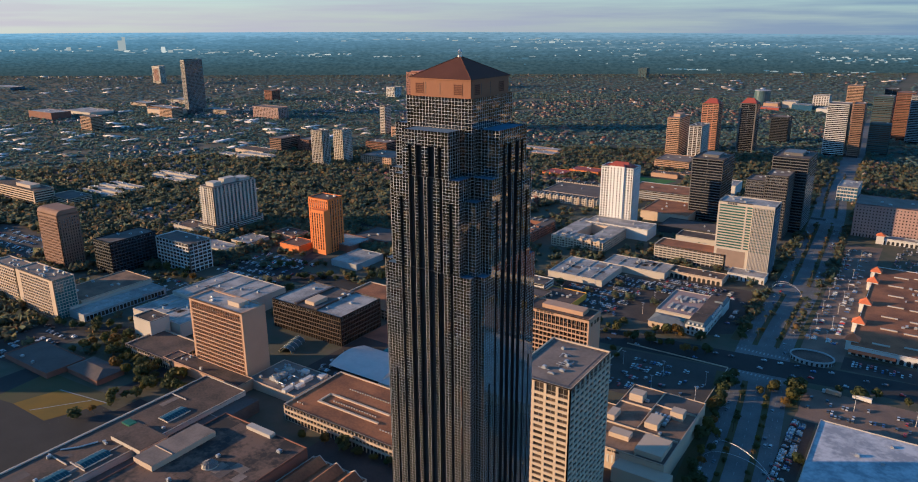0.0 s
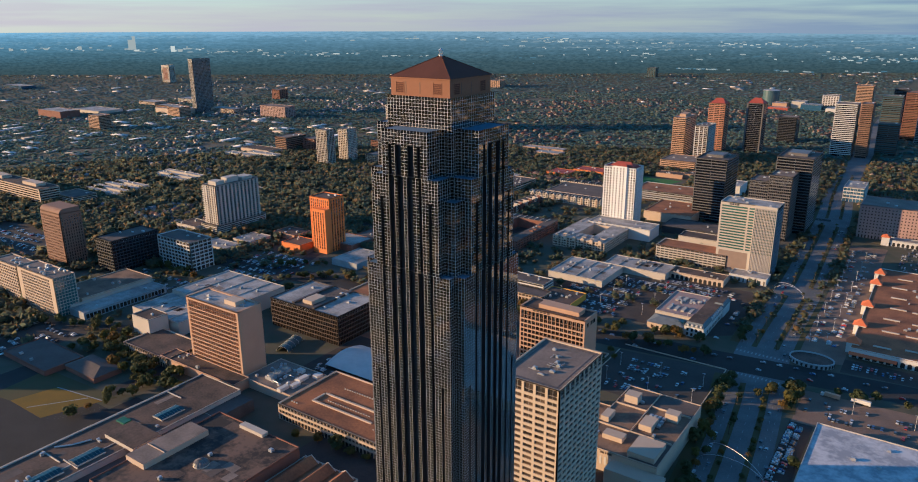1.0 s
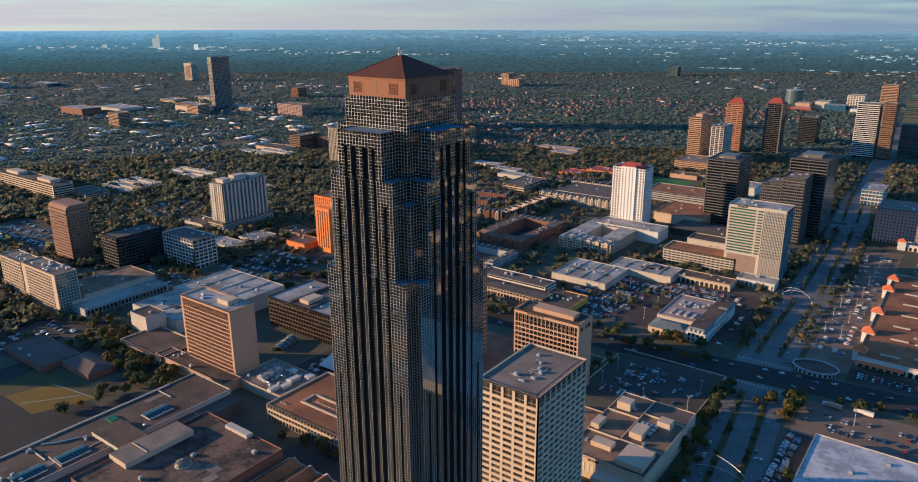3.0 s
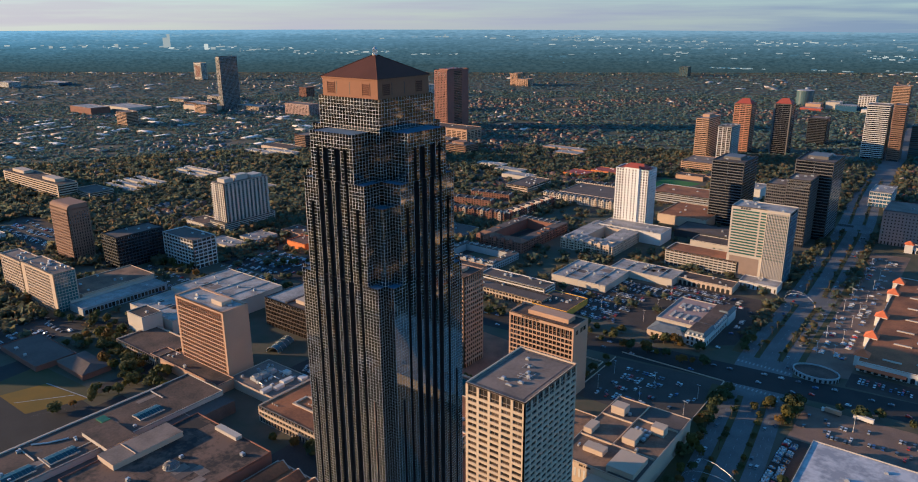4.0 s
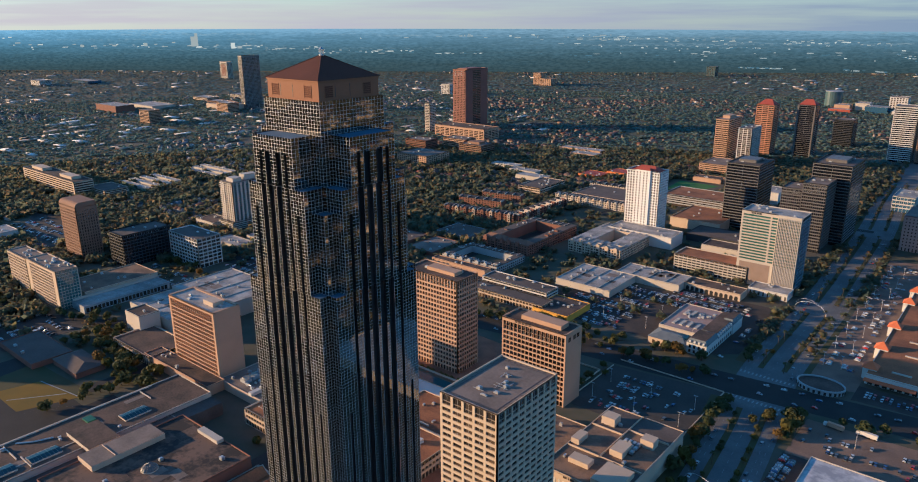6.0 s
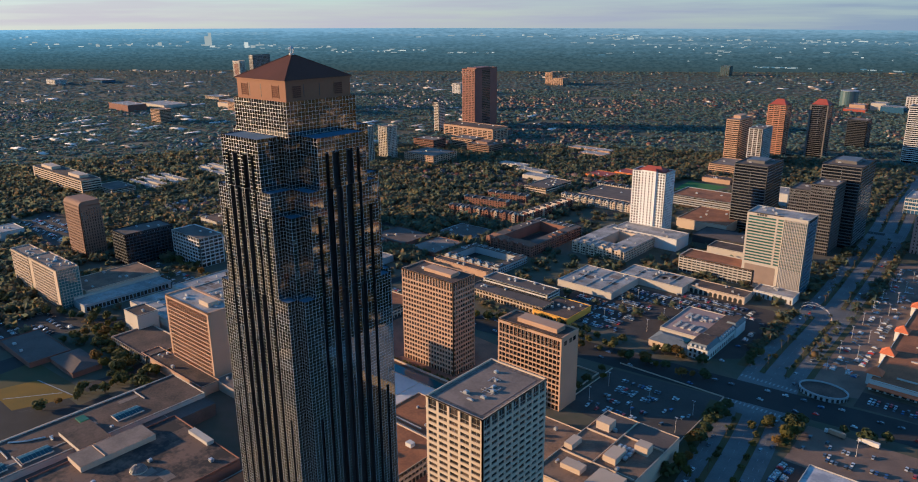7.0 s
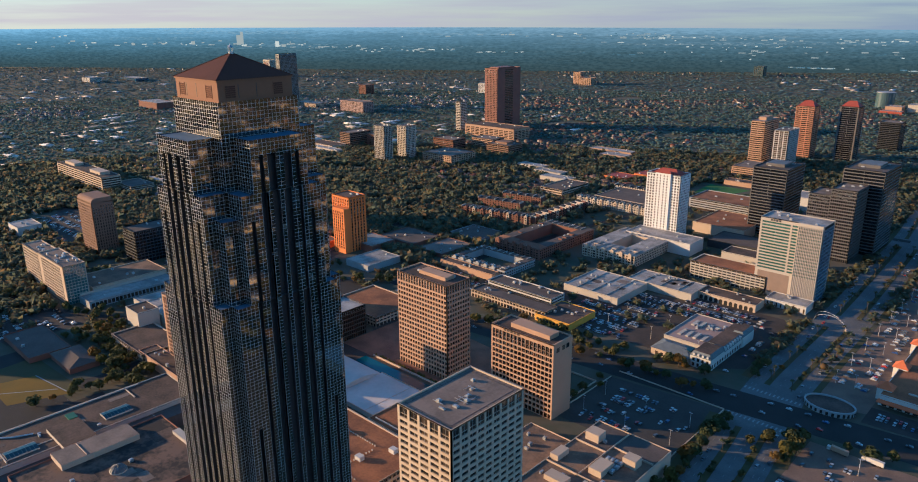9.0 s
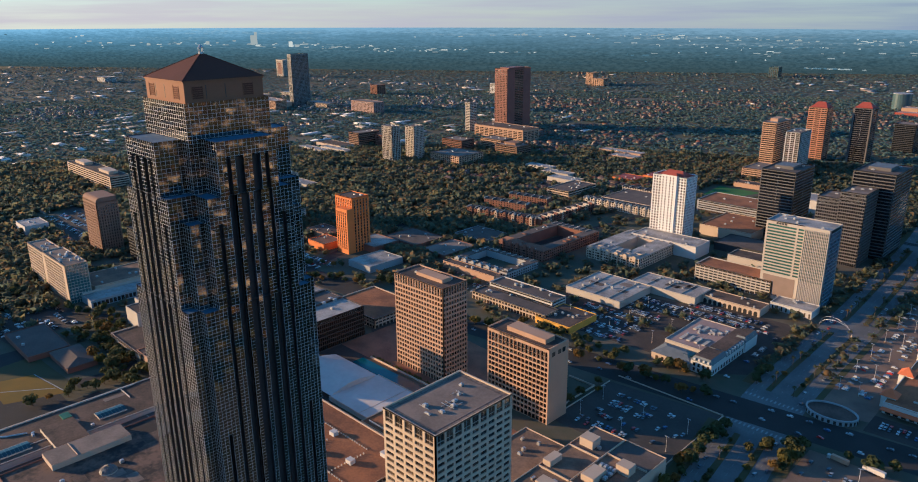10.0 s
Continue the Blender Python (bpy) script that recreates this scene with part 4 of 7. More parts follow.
shed("low_garage", "beige open parking garage by the offices", -1215, 1060, 90, 40, 10, ROOFT, CONC, "garage", 3, 0)
office("courtyard_apartments", "tan apartment block with a grey roof", -900, 1110, 80, 70, 20, 5, 14, 10, 0.4, 0.4, TAN, cap=70, top=1.5, t=0.5, category="apartment building", n_units=4, seed=6)
office("brick_office_low", "low red brick office in the trees", -1010, 1230, 60, 40, 24, 6, 1, 1, 0.02, 0.45, BRICK, cap=12, top=2, t=0.5, n_units=3)
office("brick_office_low", "low tan banded office in the trees", -950, 1290, 60, 40, 24, 6, 1, 1, 0.02, 0.45, TAN, cap=12, top=2, t=0.5, n_units=3)
office("dark_office_low", "low dark brown office with a pale penthouse", -880, 1260, 60, 46, 22, 5, 1, 1, 0.02, 0.45, BROWN, cap=10, top=2, t=0.5, penthouse=4)
office("pink_apartment_row", "pink brick apartment row far off", -1640, 1500, 110, 40, 34, 8, 16, 6, 0.4, 0.4, PINK, cap=60, top=3, t=0.6, n_units=0, category="apartment building")
office("tan_mid_rise", "tan brick mid-rise with lit bands", -1892, 1071, 52, 34, 38, 9, 1, 1, 0.02, 0.4, TAN, cap=18, top=2, t=0.6, n_units=1)
# the towers up the boulevard
office("banded_tower", "tan office tower with white ribbon bands", -448, 1489, 26, 70, 88, 22, 1, 1, 0.02, 0.42, TAN, cap=44, top=3, t=0.8, roof=ROOFW, n_units=3, penthouse=5)
office("ribbed_garage", "tan ribbed parking garage with open decks", -390, 1380, 68, 70, 20, 5, 1, 1, 0.02, 0.5, TAN, cap=10, top=2, t=0.8, n_units=3)
office("black_white_tower", "dark glass apartment tower with white frames", -395, 1465, 26, 52, 78, 21, 3, 8, 0.18, 0.2, WHITE, cap=120, top=1.5, t=1.0, n_units=3, category="apartment building")
BANDB = mat("orange_brown_brick", (0.46, 0.22, 0.13), (0.38, 0.18, 0.11), 0.85, scale=0.06, fine=1.5)
for x, y, h, wl_, lb in ((-411, 1639, 112, TAN, "brick apartment tower with a red tile hipped crown"), (-338, 1666, 114, CHARB, "dark glass apartment tower with a red tile hipped crown")):
    b = office("crowned_tower", lb, x, y, 36, 34, h - 8, 26, 3 if wl_ is TAN else 1, 1, 0.1, 0.42 if wl_ is TAN else 0.16, BANDB if wl_ is TAN else wl_, GLASS if wl_ is TAN else GLASSN, cap=70, top=2, t=0.8, n_units=0, category="apartment building", group="crowned towers")
    mb = Mesh()
    mb.hip(-34, -2, 2, 32, h - 8, h + 2, inset=0.3)
    part("tile_crown", mb, TILER, b, "red clay tile crown")
office("black_office_slab", "black glass office slab with white floor bands", -248, 1048, 44, 62, 92, 23, 1, 1, 0.02, 0.28, CHARB, GLASSN, cap=46, top=2, t=0.5, roof=ROOFD, n_units=4, penthouse=3, group="black office slabs")
b = office("black_office_slab", "tallest black glass office slab with pale bands", -139, 1052, 46, 70, 104, 26, 1, 1, 0.02, 0.28, CHARB, GLASSN, cap=52, top=2, t=0.5, roof=ROOFD, n_units=4, penthouse=3, group="black office slabs")
b = office("black_office_slab", "stepped black glass office block with grey grid", -154, 1005, 28, 44, 87, 22, 12, 16, 0.16, 0.36, CHARB, GLASSN, cap=150, top=2, t=0.5, roof=ROOFG, n_units=3, group="black office slabs")
office("black_office_slab", "lower step of the black glass office block", -182.1, 1005, 24, 40, 78, 20, 10, 16, 0.16, 0.36, CHARB, GLASSN, cap=100, top=2, t=0.5, roof=ROOFG, n_units=2, group="black office slabs")
office("mid_garage", "grey parking garage with open decks behind the slabs", -290, 1120, 120, 60, 18, 5, 1, 1, 0.02, 0.5, GREYW, cap=10, top=1.5, t=0.8, roof=ROOFB, n_units=3)
shed("brown_roof_hall", "flat brown-roofed hall with parapets", -280, 1010, 70, 80, 14, ROOFB, CONC, "hall", 6, 4)
shed("white_hall", "plain white hall beside the black slab", -262, 1200, 36, 46, 24, ROOFW, WHITE, "hall", 3, 1)
shed("dark_hall", "low dark hall in shade", -225, 960, 80, 46, 10, ROOFD, DARKSTONE, "hall", 3, 2)
shed("curved_hall", "low white curved-front hall", -205, 915, 62, 28, 13, ROOFT, PALE, "hall", 2, 0)
for x, y, w, d, h, wl_, nm, lb in ((-166, 1717, 42, 40, 110, WHITE, "balcony_tower", "white apartment tower with curved balcony bands"), (-138, 1716, 22, 40, 112, BROWN, "balcony_tower", "brown half of the balcony tower"),
                                   (-190, 2239, 40, 40, 106, TAN, "stepped_tower", "tan stepped office tower far up the boulevard"), (-110, 2300, 36, 40, 96, DARKSTONE, "blue_tower", "dark blue glass tower far up the boulevard"),
                                   (-100, 1910, 40, 40, 112, TEAL, "green_tower", "green glass office tower with a flat top"), (-62, 2026, 40, 40, 112, BRICK, "brick_tower", "brick and steel tower under construction"),
                                   (-20, 1990, 50, 40, 110, GREYW, "grey_tower", "grey apartment tower with bands"), (-300, 1840, 40, 40, 60, DARKSTONE, "vault_tower", "dark glass block in shade"),
                                   (-90, 1780, 40, 30, 66, TEAL, "green_block", "green glass apartment block")):
    office(nm, lb, x, y, w, d, h, int(h / 4), 1, 1, 0.02, 0.42, wl_, GLASSN if wl_ in (WHITE, DARKSTONE, GREYW) else GLASS, cap=30, top=3, t=0.9, n_units=1, category="tower block")
office("white_office_far", "white gridded office block far off", -322, 2668, 50, 40, 36, 6, 6, 4, 0.4, 0.35, WHITE, cap=36, top=3, t=0.8, n_units=0)
drum = thing("teal_store_far", "round teal glass store far off", "store", -525, 2640)
mb = Mesh()
mb.tube((0, 0, 0), (0, 0, 46), 26, 26, 24)
part("drum_wall", mb, TEAL, drum)
mb = Mesh()
mb.tube((0, 0, 46), (0, 0, 47.2), 26.6, 26.6, 24)
part("rim", mb, GREYW, drum)
TAKEN.append((-552, -498, 2613, 2667))
for mx0, my0, mw, md, mh, mm in ((-455, 2540, 44, 40, 16, TAN), (-405, 2560, 40, 50, 22, PALE), (-350, 2520, 60, 50, 18, BGLASS), (-285, 2500, 50, 50, 12, WHITE), (-440, 2480, 60, 30, 9, TILER)):
    shed("far_store", "far store by the boulevard with pale roof", mx0, my0, mw, md, mh, ROOFW, mm, "store", int(-mx0), 2)
office("pink_mid_rise", "pink stone mid-rise with rows of small windows", 40, 1083, 120, 60, 45, 10, 30, 12, 0.62, 0.55, PINK, cap=120, top=3, t=0.6, roof=ROOFG, n_units=5)
office("glass_low", "low white-roofed store with glass front", -95, 1290, 30, 60, 24, 4, 6, 10, 0.1, 0.3, WHITE, BGLASS, cap=60, top=2, t=0.5, roof=ROOFW, n_units=3)

# ---- the mall and low buildings near the tower ----
b = shed("mall_block", "large flat-roofed mall block with brick side wall", -309, 192, 80, 96, 19, STAINED, BRICK, "shopping mall", 11, 7, rim=0.9)
mb = Mesh()
mb.box(-81, -62, 25, 73, 18, 22, 0, True, 1)
mb.box(-80.5, -62.5, 40, 40.4, 22, 22.6)
part("penthouse", mb, [CONC, ROOFG], b, "pale plastered plant storey")
mb = Mesh()
mb.box(-52, -29, 90.5, 95.4, 18, 20.6)
part("stair_head", mb, PALE, b)
mb = Mesh()
n = 16
for k in range(n):
    w0, w1 = 2 * math.pi * k / n, 2 * math.pi * (k + 1) / n
    rings = ((5.2, 18.1), (5.2, 19.0), (4.2, 20.4), (2.4, 21.4), (0.6, 21.8))
    for (r0, z0), (r1, z1) in zip(rings, rings[1:]):
        mb.poly([(-37.5 + r * math.cos(w), 48.8 + r * math.sin(w), z) for r, w, z in ((r0, w0, z0), (r0, w1, z0), (r1, w1, z1), (r1, w0, z1))], 0 if (z1 < 19.5) else 1)
part("skylight_dome", mb, [PALE, CHARB], b, "ribbed round glass skylight dome")
mb = Mesh()
for k in range(n):
    w0 = 2 * math.pi * k / n
    pts = [(5.25, 19.0), (4.25, 20.45), (2.45, 21.45), (0.6, 21.85)]
    for (r0, z0), (r1, z1) in zip(pts, pts[1:]):
        mb.tube((-37.5 + r0 * math.cos(w0), 48.8 + r0 * math.sin(w0), z0), (-37.5 + r1 * math.cos(w0), 48.8 + r1 * math.sin(w0), z1), 0.08, 0.08, 4, cap=False)
part("dome_rib", mb, SLATEW, b, kind="stuff")


def skylight(b, x0, x1, y0, y1, z):
    mb = Mesh()
    mb.box(x0, x1, y0, y1, z, z + 0.9)
    part("skylight_kerb", mb, PALE, b)
    g = Mesh()
    n = max(2, int((y1 - y0) / 2.2))
    for k in range(n):
        a, c = y0 + (y1 - y0) * k / n + 0.08, y0 + (y1 - y0) * (k + 1) / n - 0.08
        g.poly(((x0 + 0.3, a, z + 0.91), ((x0 + x1) / 2, a, z + 1.7), ((x0 + x1) / 2, c, z + 1.7), (x0 + 0.3, c, z + 0.91)))
        g.poly((((x0 + x1) / 2, a, z + 1.7), (x1 - 0.3, a, z + 0.91), (x1 - 0.3, c, z + 0.91), ((x0 + x1) / 2, c, z + 1.7)))
    part("skylight", g, SKYL, b, "dark teal glass ridge skylight", kind="stuff")


b = shed("mall_wing", "long mall wing with gravel roof and teal skylights", -410, 60, 46, 263, 14, ROOFT, PALE, "shopping mall", 12, 14, rim=0.8)
for x, y in ((-21, 202), (-17, 139), (-18, 112), (-18, 70)):
    skylight(b, x, x + 11, y, y + 19, 13.2)
for x0, x1, y0, y1, h in ((-42, -20, 134.8, 135.4, 0.9), (-21, -4, 137.6, 138.2, 0.9), (-45, -27, 229.4, 230.0, 0.8), (-12, -11.4, 100, 190, 0.5), (-45.3, -44.4, 60, 240, 0.9)):
    q = Mesh()
    q.box(x0, x1, y0, y1, 13.15, 13.2 + h)
    part("roof_wall", q, PALE, b)
q = Mesh()
q.pipe([(-40, 142, 13.7), (-33, 150, 13.8), (-28, 161, 13.7)], 0.6, 8)
part("roof_duct", q, METALG, b)
q = Mesh()
q.box(-24, 9, 168, 189, 13, 16, 0, True, 1)
part("raised_roof", q, [PALE, ROOFT], b, "raised tan roof block")
q = Mesh()
q.box(-37, -28, 184, 190, 13.1, 14.4)
part("hatch", q, mat("green_hatch", (0.03, 0.14, 0.08), (0.02, 0.10, 0.06), 0.6), b, "small green roof hatch")
q = Mesh()
q.box(0.1, 14, 190, 263, 0, 10)
part("link_roof", q, ROOFD, b)
shed("mall_connector", "low mall roof between the wings", -390.5, 60, 19, 230, 10, ROOFD, PALE, "shopping mall", 13, 6)
# pipes, curbs and patched squares on the mall roofs
for nm, x, y, w, d, z in (("mall_roof_patch", -309, 192, 80, 96, 18.1), ("mall_roof_patch", -410, 60, 46, 262, 13.2), ("mall_roof_patch", -390.5, 60, 19, 206, 9.3)):
    rp_ = random.Random(int(w))
    for k in range(9):
        q = Mesh()
        cx, cy, s, e = x - rp_.uniform(0.15, 0.8) * w, y + rp_.uniform(0.1, 0.9) * d, rp_.uniform(2, 6), rp_.uniform(2, 8)
        q.box(cx - s, cx + s, cy - e, cy + e, z - 0.2, z + 0.05 + 0.004 * k)
        single(nm, q, (ROOFD, ROOFG, ROOFT)[k % 3], "patched square of roofing felt on the mall roof", "roof patch", "structure")
# gabled pavilion
b = shed("gabled_pavilion", "small mall pavilion with brown roof and white gabled ridges", -262, 246, 46, 46, 11, ROOFB, PALE, "pavilion", 15, 0)
for x in (-44, -29, -14):
    mb = Mesh()
    mb.poly(((x, 1, 11), (x + 12, 1, 11), (x + 6, 1, 15)))
    mb.poly(((x, 1, 11), (x + 6, 1, 15), (x + 6, 44, 15), (x, 44, 11)))
    mb.poly(((x + 6, 1, 15), (x + 12, 1, 11), (x + 12, 44, 11), (x + 6, 44, 15)))
    mb.poly(((x + 12, 44, 11), (x, 44, 11), (x + 6, 44, 15)))
    part("gable_roof", mb, ROOFB, b, "brown gabled roof")
    for y in (0.6, 44):
        q = Mesh()
        q.pipe([(x - 0.2, y, 11.0), (x + 6, y, 15.2), (x + 12.2, y, 11.0)], 0.35, 5)
        part("gable_edge", q, PALE, b)


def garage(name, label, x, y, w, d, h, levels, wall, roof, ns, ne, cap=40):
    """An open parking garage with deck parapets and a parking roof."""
    # near-black panels fill the openings in place of the shade on the decks
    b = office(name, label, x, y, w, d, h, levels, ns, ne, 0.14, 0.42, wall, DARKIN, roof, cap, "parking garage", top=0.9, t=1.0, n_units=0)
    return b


b = garage("brown_garage", "long brown-decked parking garage with arched openings", -226, 326, 146, 62, 13, 3, CONC, ROOFB, 44, 18, cap=60)
mb = Mesh()
mb.box(-128, -70, 30, 31.5, 12.1, 13.2)
mb.box(-128, -126.5, 18, 31.5, 12.1, 13.2)
mb.box(-128, -70, 17, 18.5, 12.1, 13.2)
part("ramp_wall", mb, CONC, b)
for x0, x1, y0, y1 in ((-120, -30, 44, 44.5), (-64, -10, 12, 12.5), (-30, -29.5, 12, 44), (-140, -132, 8, 8.5), (-60, -59.5, 20, 36), (-118, -74, 23.6, 24.1)):
    for k in range(int(max(x1 - x0, y1 - y0) / 2.5)):
        q = Mesh()
        px, py = (x0 + k * 2.5, y0) if x1 - x0 > y1 - y0 else (x0, y0 + k * 2.5)
        q.box(px, px + 0.9, py, py + 0.5, 12.1, 13.1)
        part("bollard", q, PALE, b)
for i, (x, y) in enumerate(((-62, 40), (-52, 20), (-28, 28), (-18, 48), (-44, 8))):
    mb = Mesh()
    mb.box(x - 2.5, x + 2.5, y - 2, y + 2, 12.1, 15)
    part("stair_head", mb, WHITE, b)
b = shed("service_building", "brown-roofed service building with fenced plant", -222, 392, 70, 40, 10, ROOFB, CONC, "service building", 21, 8)
mb = Mesh()
for k in range(30):
    mb.box(-66 + k * 1.1, -65.3 + k * 1.1, 4, 4.6, 9.3, 10.4)
part("fence", mb, WHITE, b, kind="stuff")
b = thing("ice_rink_canopy", "smooth white vaulted canopy with a flat white deck", "canopy", -290, 405)
RINK = mat("white_canopy_membrane", (0.60, 0.56, 0.52), (0.46, 0.43, 0.40), 0.6, scale=0.05, fine=0.3, contrast=0.6)
mb = Mesh()
n = 14
for k in range(n):
    s0, s1 = k / n, (k + 1) / n
    z0, z1 = 3 + 4.5 * math.sin(math.pi * s0), 3 + 4.5 * math.sin(math.pi * s1)
    mb.poly(((-112, 46 * s0, z0), (-56, 46 * s0, z0), (-56, 46 * s1, z1), (-112, 46 * s1, z1)))
for x in (-112, -56):
    mb.poly([(x, 46 * k / n, 3 + 4.5 * math.sin(math.pi * k / n)) for k in range(n + 1)] + [(x, 46, 0), (x, 0, 0)])
part("vault", mb, RINK, b)
mb = Mesh()
mb.box(-55.9, 6, -2, 47, 0, 3.4)
part("flat_roof", mb, RINK, b)
for y0, y1 in ((-2, -1.4), (46.4, 47)):
    q = Mesh()
    q.box(-55.9, 6, y0, y1, 3.4, 3.9)
    part("kerb", q, CONC, b)
q = Mesh()
q.box(-20.2, -19.8, -1.4, 46.4, 3.4, 3.55)
part("seam", q, CONC, b)
TAKEN.append((-402, -284, 403, 452))
mb = Mesh()
mb.box(-385, -284, 455, 467, 0.02, 0.18)
single("pool", mb, mat("pool_water", (0.012, 0.085, 0.11), (0.008, 0.06, 0.085), 0.15, scale=0.05, fine=0.8, spec=0.5), "long teal reflecting pool in the plaza", "pool")
hedge = thing("planter_wall", "cream planter wall with clipped shrubs beside the pool", "planter", -380, 471)
q = Mesh()
q.box(0, 96, 0, 0.7, 0, 1.6)
part("wall", q, CONC, hedge)
q = Mesh()
rh = random.Random(8)
for k in range(110):
    x, y, r = rh.uniform(0, 96), rh.uniform(1.2, 4), rh.uniform(0.5, 1.1)
    q.tube((x, y, 0.1), (x + rh.uniform(-0.3, 0.3), y, 0.6 + r * 1.4), r, r * 0.45, 6)
part("shrubs", q, LEAF, hedge, kind="stuff")

# department store by the boulevard
b = shed("department_store", "cream department store with stepped roof volumes", -110, 400, 54, 92, 16, TANG, CONC, "store", 31, 9)
for k, (x, y, w, d, h) in enumerate(((-44, 72, 10, 9, 6), (-11, 62, 9, 8, 6), (-22, 44, 9, 14, 4.5), (-36, 18, 14, 8, 3.5), (-12, 14, 18, 22, 4), (-50, 40, 6, 12, 4))):
    mb = Mesh()
    mb.box(x - w / 2, x + w / 2, y - d / 2, y + d / 2, 15.2, 15.2 + h)
    part("roof_volume", mb, CONC, b)
mb = Mesh()
mb.box(-30, 6, -12, 0, 0, 11)
part("entrance_wing", mb, CONC, b)
for k in range(11):
    q = Mesh()
    q.box(-51 + k * 3.2, -49.6 + k * 3.2, -0.12, 0.0, 5, 11)
    part("facade_rib", q, WHITE, b)
for i, (x0, x1) in enumerate(((-38, -35.4), (-34.6, -33.8), (-33.2, -30))):
    q = Mesh()
    q.box(x0, x1, -0.1, 0.02, 13.2, 14.6)
    part("sign_bar", q, DARKBROWN, b)
for x0, x1, y0, y1 in ((-53, -1, 30, 30.5), (-30, -29.5, 30, 91), (-53, -30, 62, 62.5), (-29.5, -1, 70, 70.5), (-20, -19.5, 1, 30)):
    q = Mesh()
    q.box(x0, x1, y0, y1, 15.2, 16.6)
    part("roof_parapet", q, CONC, b)
for x0, x1, y0, y1, z in ((-29, -1, 71, 91, 15.55), (-52, -31, 63, 91, 15.4), (-19, -1, 1, 29, 15.5)):
    q = Mesh()
    q.box(x0, x1, y0, y1, 15.1, z)
    part("roof_deck", q, ROOFD, b)
q = Mesh()
q.box(-26, -14, 44, 60, 15.1, 16.2)
part("plant_well", q, DARKBROWN, b, "dark louvred plant well")
for k in range(12):
    units(b, [(-24.5 + (k % 4) * 3, 46.5 + (k // 4) * 5, 2.2, 3.4, 1.4)], 16.2)
shed("connector_deck", "low concrete deck beside the department store", -166, 400, 40, 70, 7, TANG, CONC, "deck", 33, 5)
# chateau store
b = shed("chateau_store", "store with pink flat roof behind a slate mansard", -164, 662, 42, 64, 10, mat("pink_roof", (0.38, 0.27, 0.23), (0.27, 0.19, 0.165), 0.9, scale=0.08, fine=0.8), PALE, "store", 41, 12)
for x0, x1, y0, y1, h in ((12 - 18, 12, -22, 4, 10), (-6, 12, 4, 62, 8.5), (2, 13, 40, 64, 10)):
    mb = Mesh()
    mb.box(x0, x1, y0, y1, 0, h)
    pv = part("pavilion", mb, WHITE, b)
    mb = Mesh()
    c = [(x0 - 0.3, y0 - 0.3), (x1 + 0.3, y0 - 0.3), (x1 + 0.3, y1 + 0.3), (x0 - 0.3, y1 + 0.3)]
    q = [(x0 + 2, y0 + 2), (x1 - 2, y0 + 2), (x1 - 2, y1 - 2), (x0 + 2, y1 - 2)]
    for i in range(4):
        j = (i + 1) % 4
        mb.poly(((*c[i], h), (*c[j], h), (*q[j], h + 4), (*q[i], h + 4)))
    mb.poly([(*p, h + 4) for p in q], 1)
    part("mansard", mb, [mat("slate", (0.16, 0.18, 0.19), (0.11, 0.125, 0.135), 0.7, scale=0.2, fine=2.0), ROOFT], pv, "grey slate mansard roof")
for k in range(4):
    q = Mesh()
    q.box(-3.6 + k * 4, -2.0 + k * 4, -22.5, -21.4, 10.6, 12.6)
    part("dormer", q, WHITE, b)
    for z in (1.0, 5.4):
        q = Mesh()
        q.box(-3.8 + k * 4, -1.8 + k * 4, -22.12, -22.0, z, z + 3.0)
        part("window", q, GLASS, b)
for k in range(16):
    q = Mesh()
    q.box(12.0, 12.1, -19 + k * 5, -17 + k * 5, 1.2, 4.6)
    part("window", q, GLASS, b)
for k in range(11):
    q = Mesh()
    y = 7 + k * 5
    q.box(10.4, 12.2, y - 0.9, y + 0.9, 9.0, 11.4)
    q.poly(((12.2, y - 1.1, 11.4), (12.2, y + 1.1, 11.4), (12.2, y, 12.3)))
    q.poly(((12.2, y - 1.1, 11.4), (12.2, y, 12.3), (10.0, y, 12.3), (10.0, y - 1.1, 11.4)))
    q.poly(((12.2, y, 12.3), (12.2, y + 1.1, 11.4), (10.0, y + 1.1, 11.4), (10.0, y, 12.3)))
    part("dormer", q, WHITE, b)
for k in range(6):
    q = Mesh()
    q.box(-37 + k * 5, -34.4 + k * 5, -24.12, -24.0, 1.0, 4.2)
    part("window", q, GLASS, b)
q = Mesh()
q.box(-17, -9, -15, -7, 8.2, 9.4)
part("skylight", q, SKYL, b)
for k in range(7):
    q = Mesh()
    q.box(-34 + (k % 4) * 7, -31 + (k % 4) * 7, 10 + (k // 4) * 26, 22 + (k // 4) * 26, 9.3, 10.0 + 0.4 * (k % 3))
    part("roof_box", q, PALE, b)
mb = Mesh()
mb.box(-41, -6.2, -24, -0.1, 0, 6.5)
part("front_hall", mb, CONC, b)
mb = Mesh()
mb.hip(-41.5, -5.7, -24.5, 0.0, 6.5, 10.0, inset=0.35)
part("hip_roof", mb, mat("slate", (0.16, 0.18, 0.19)), b)
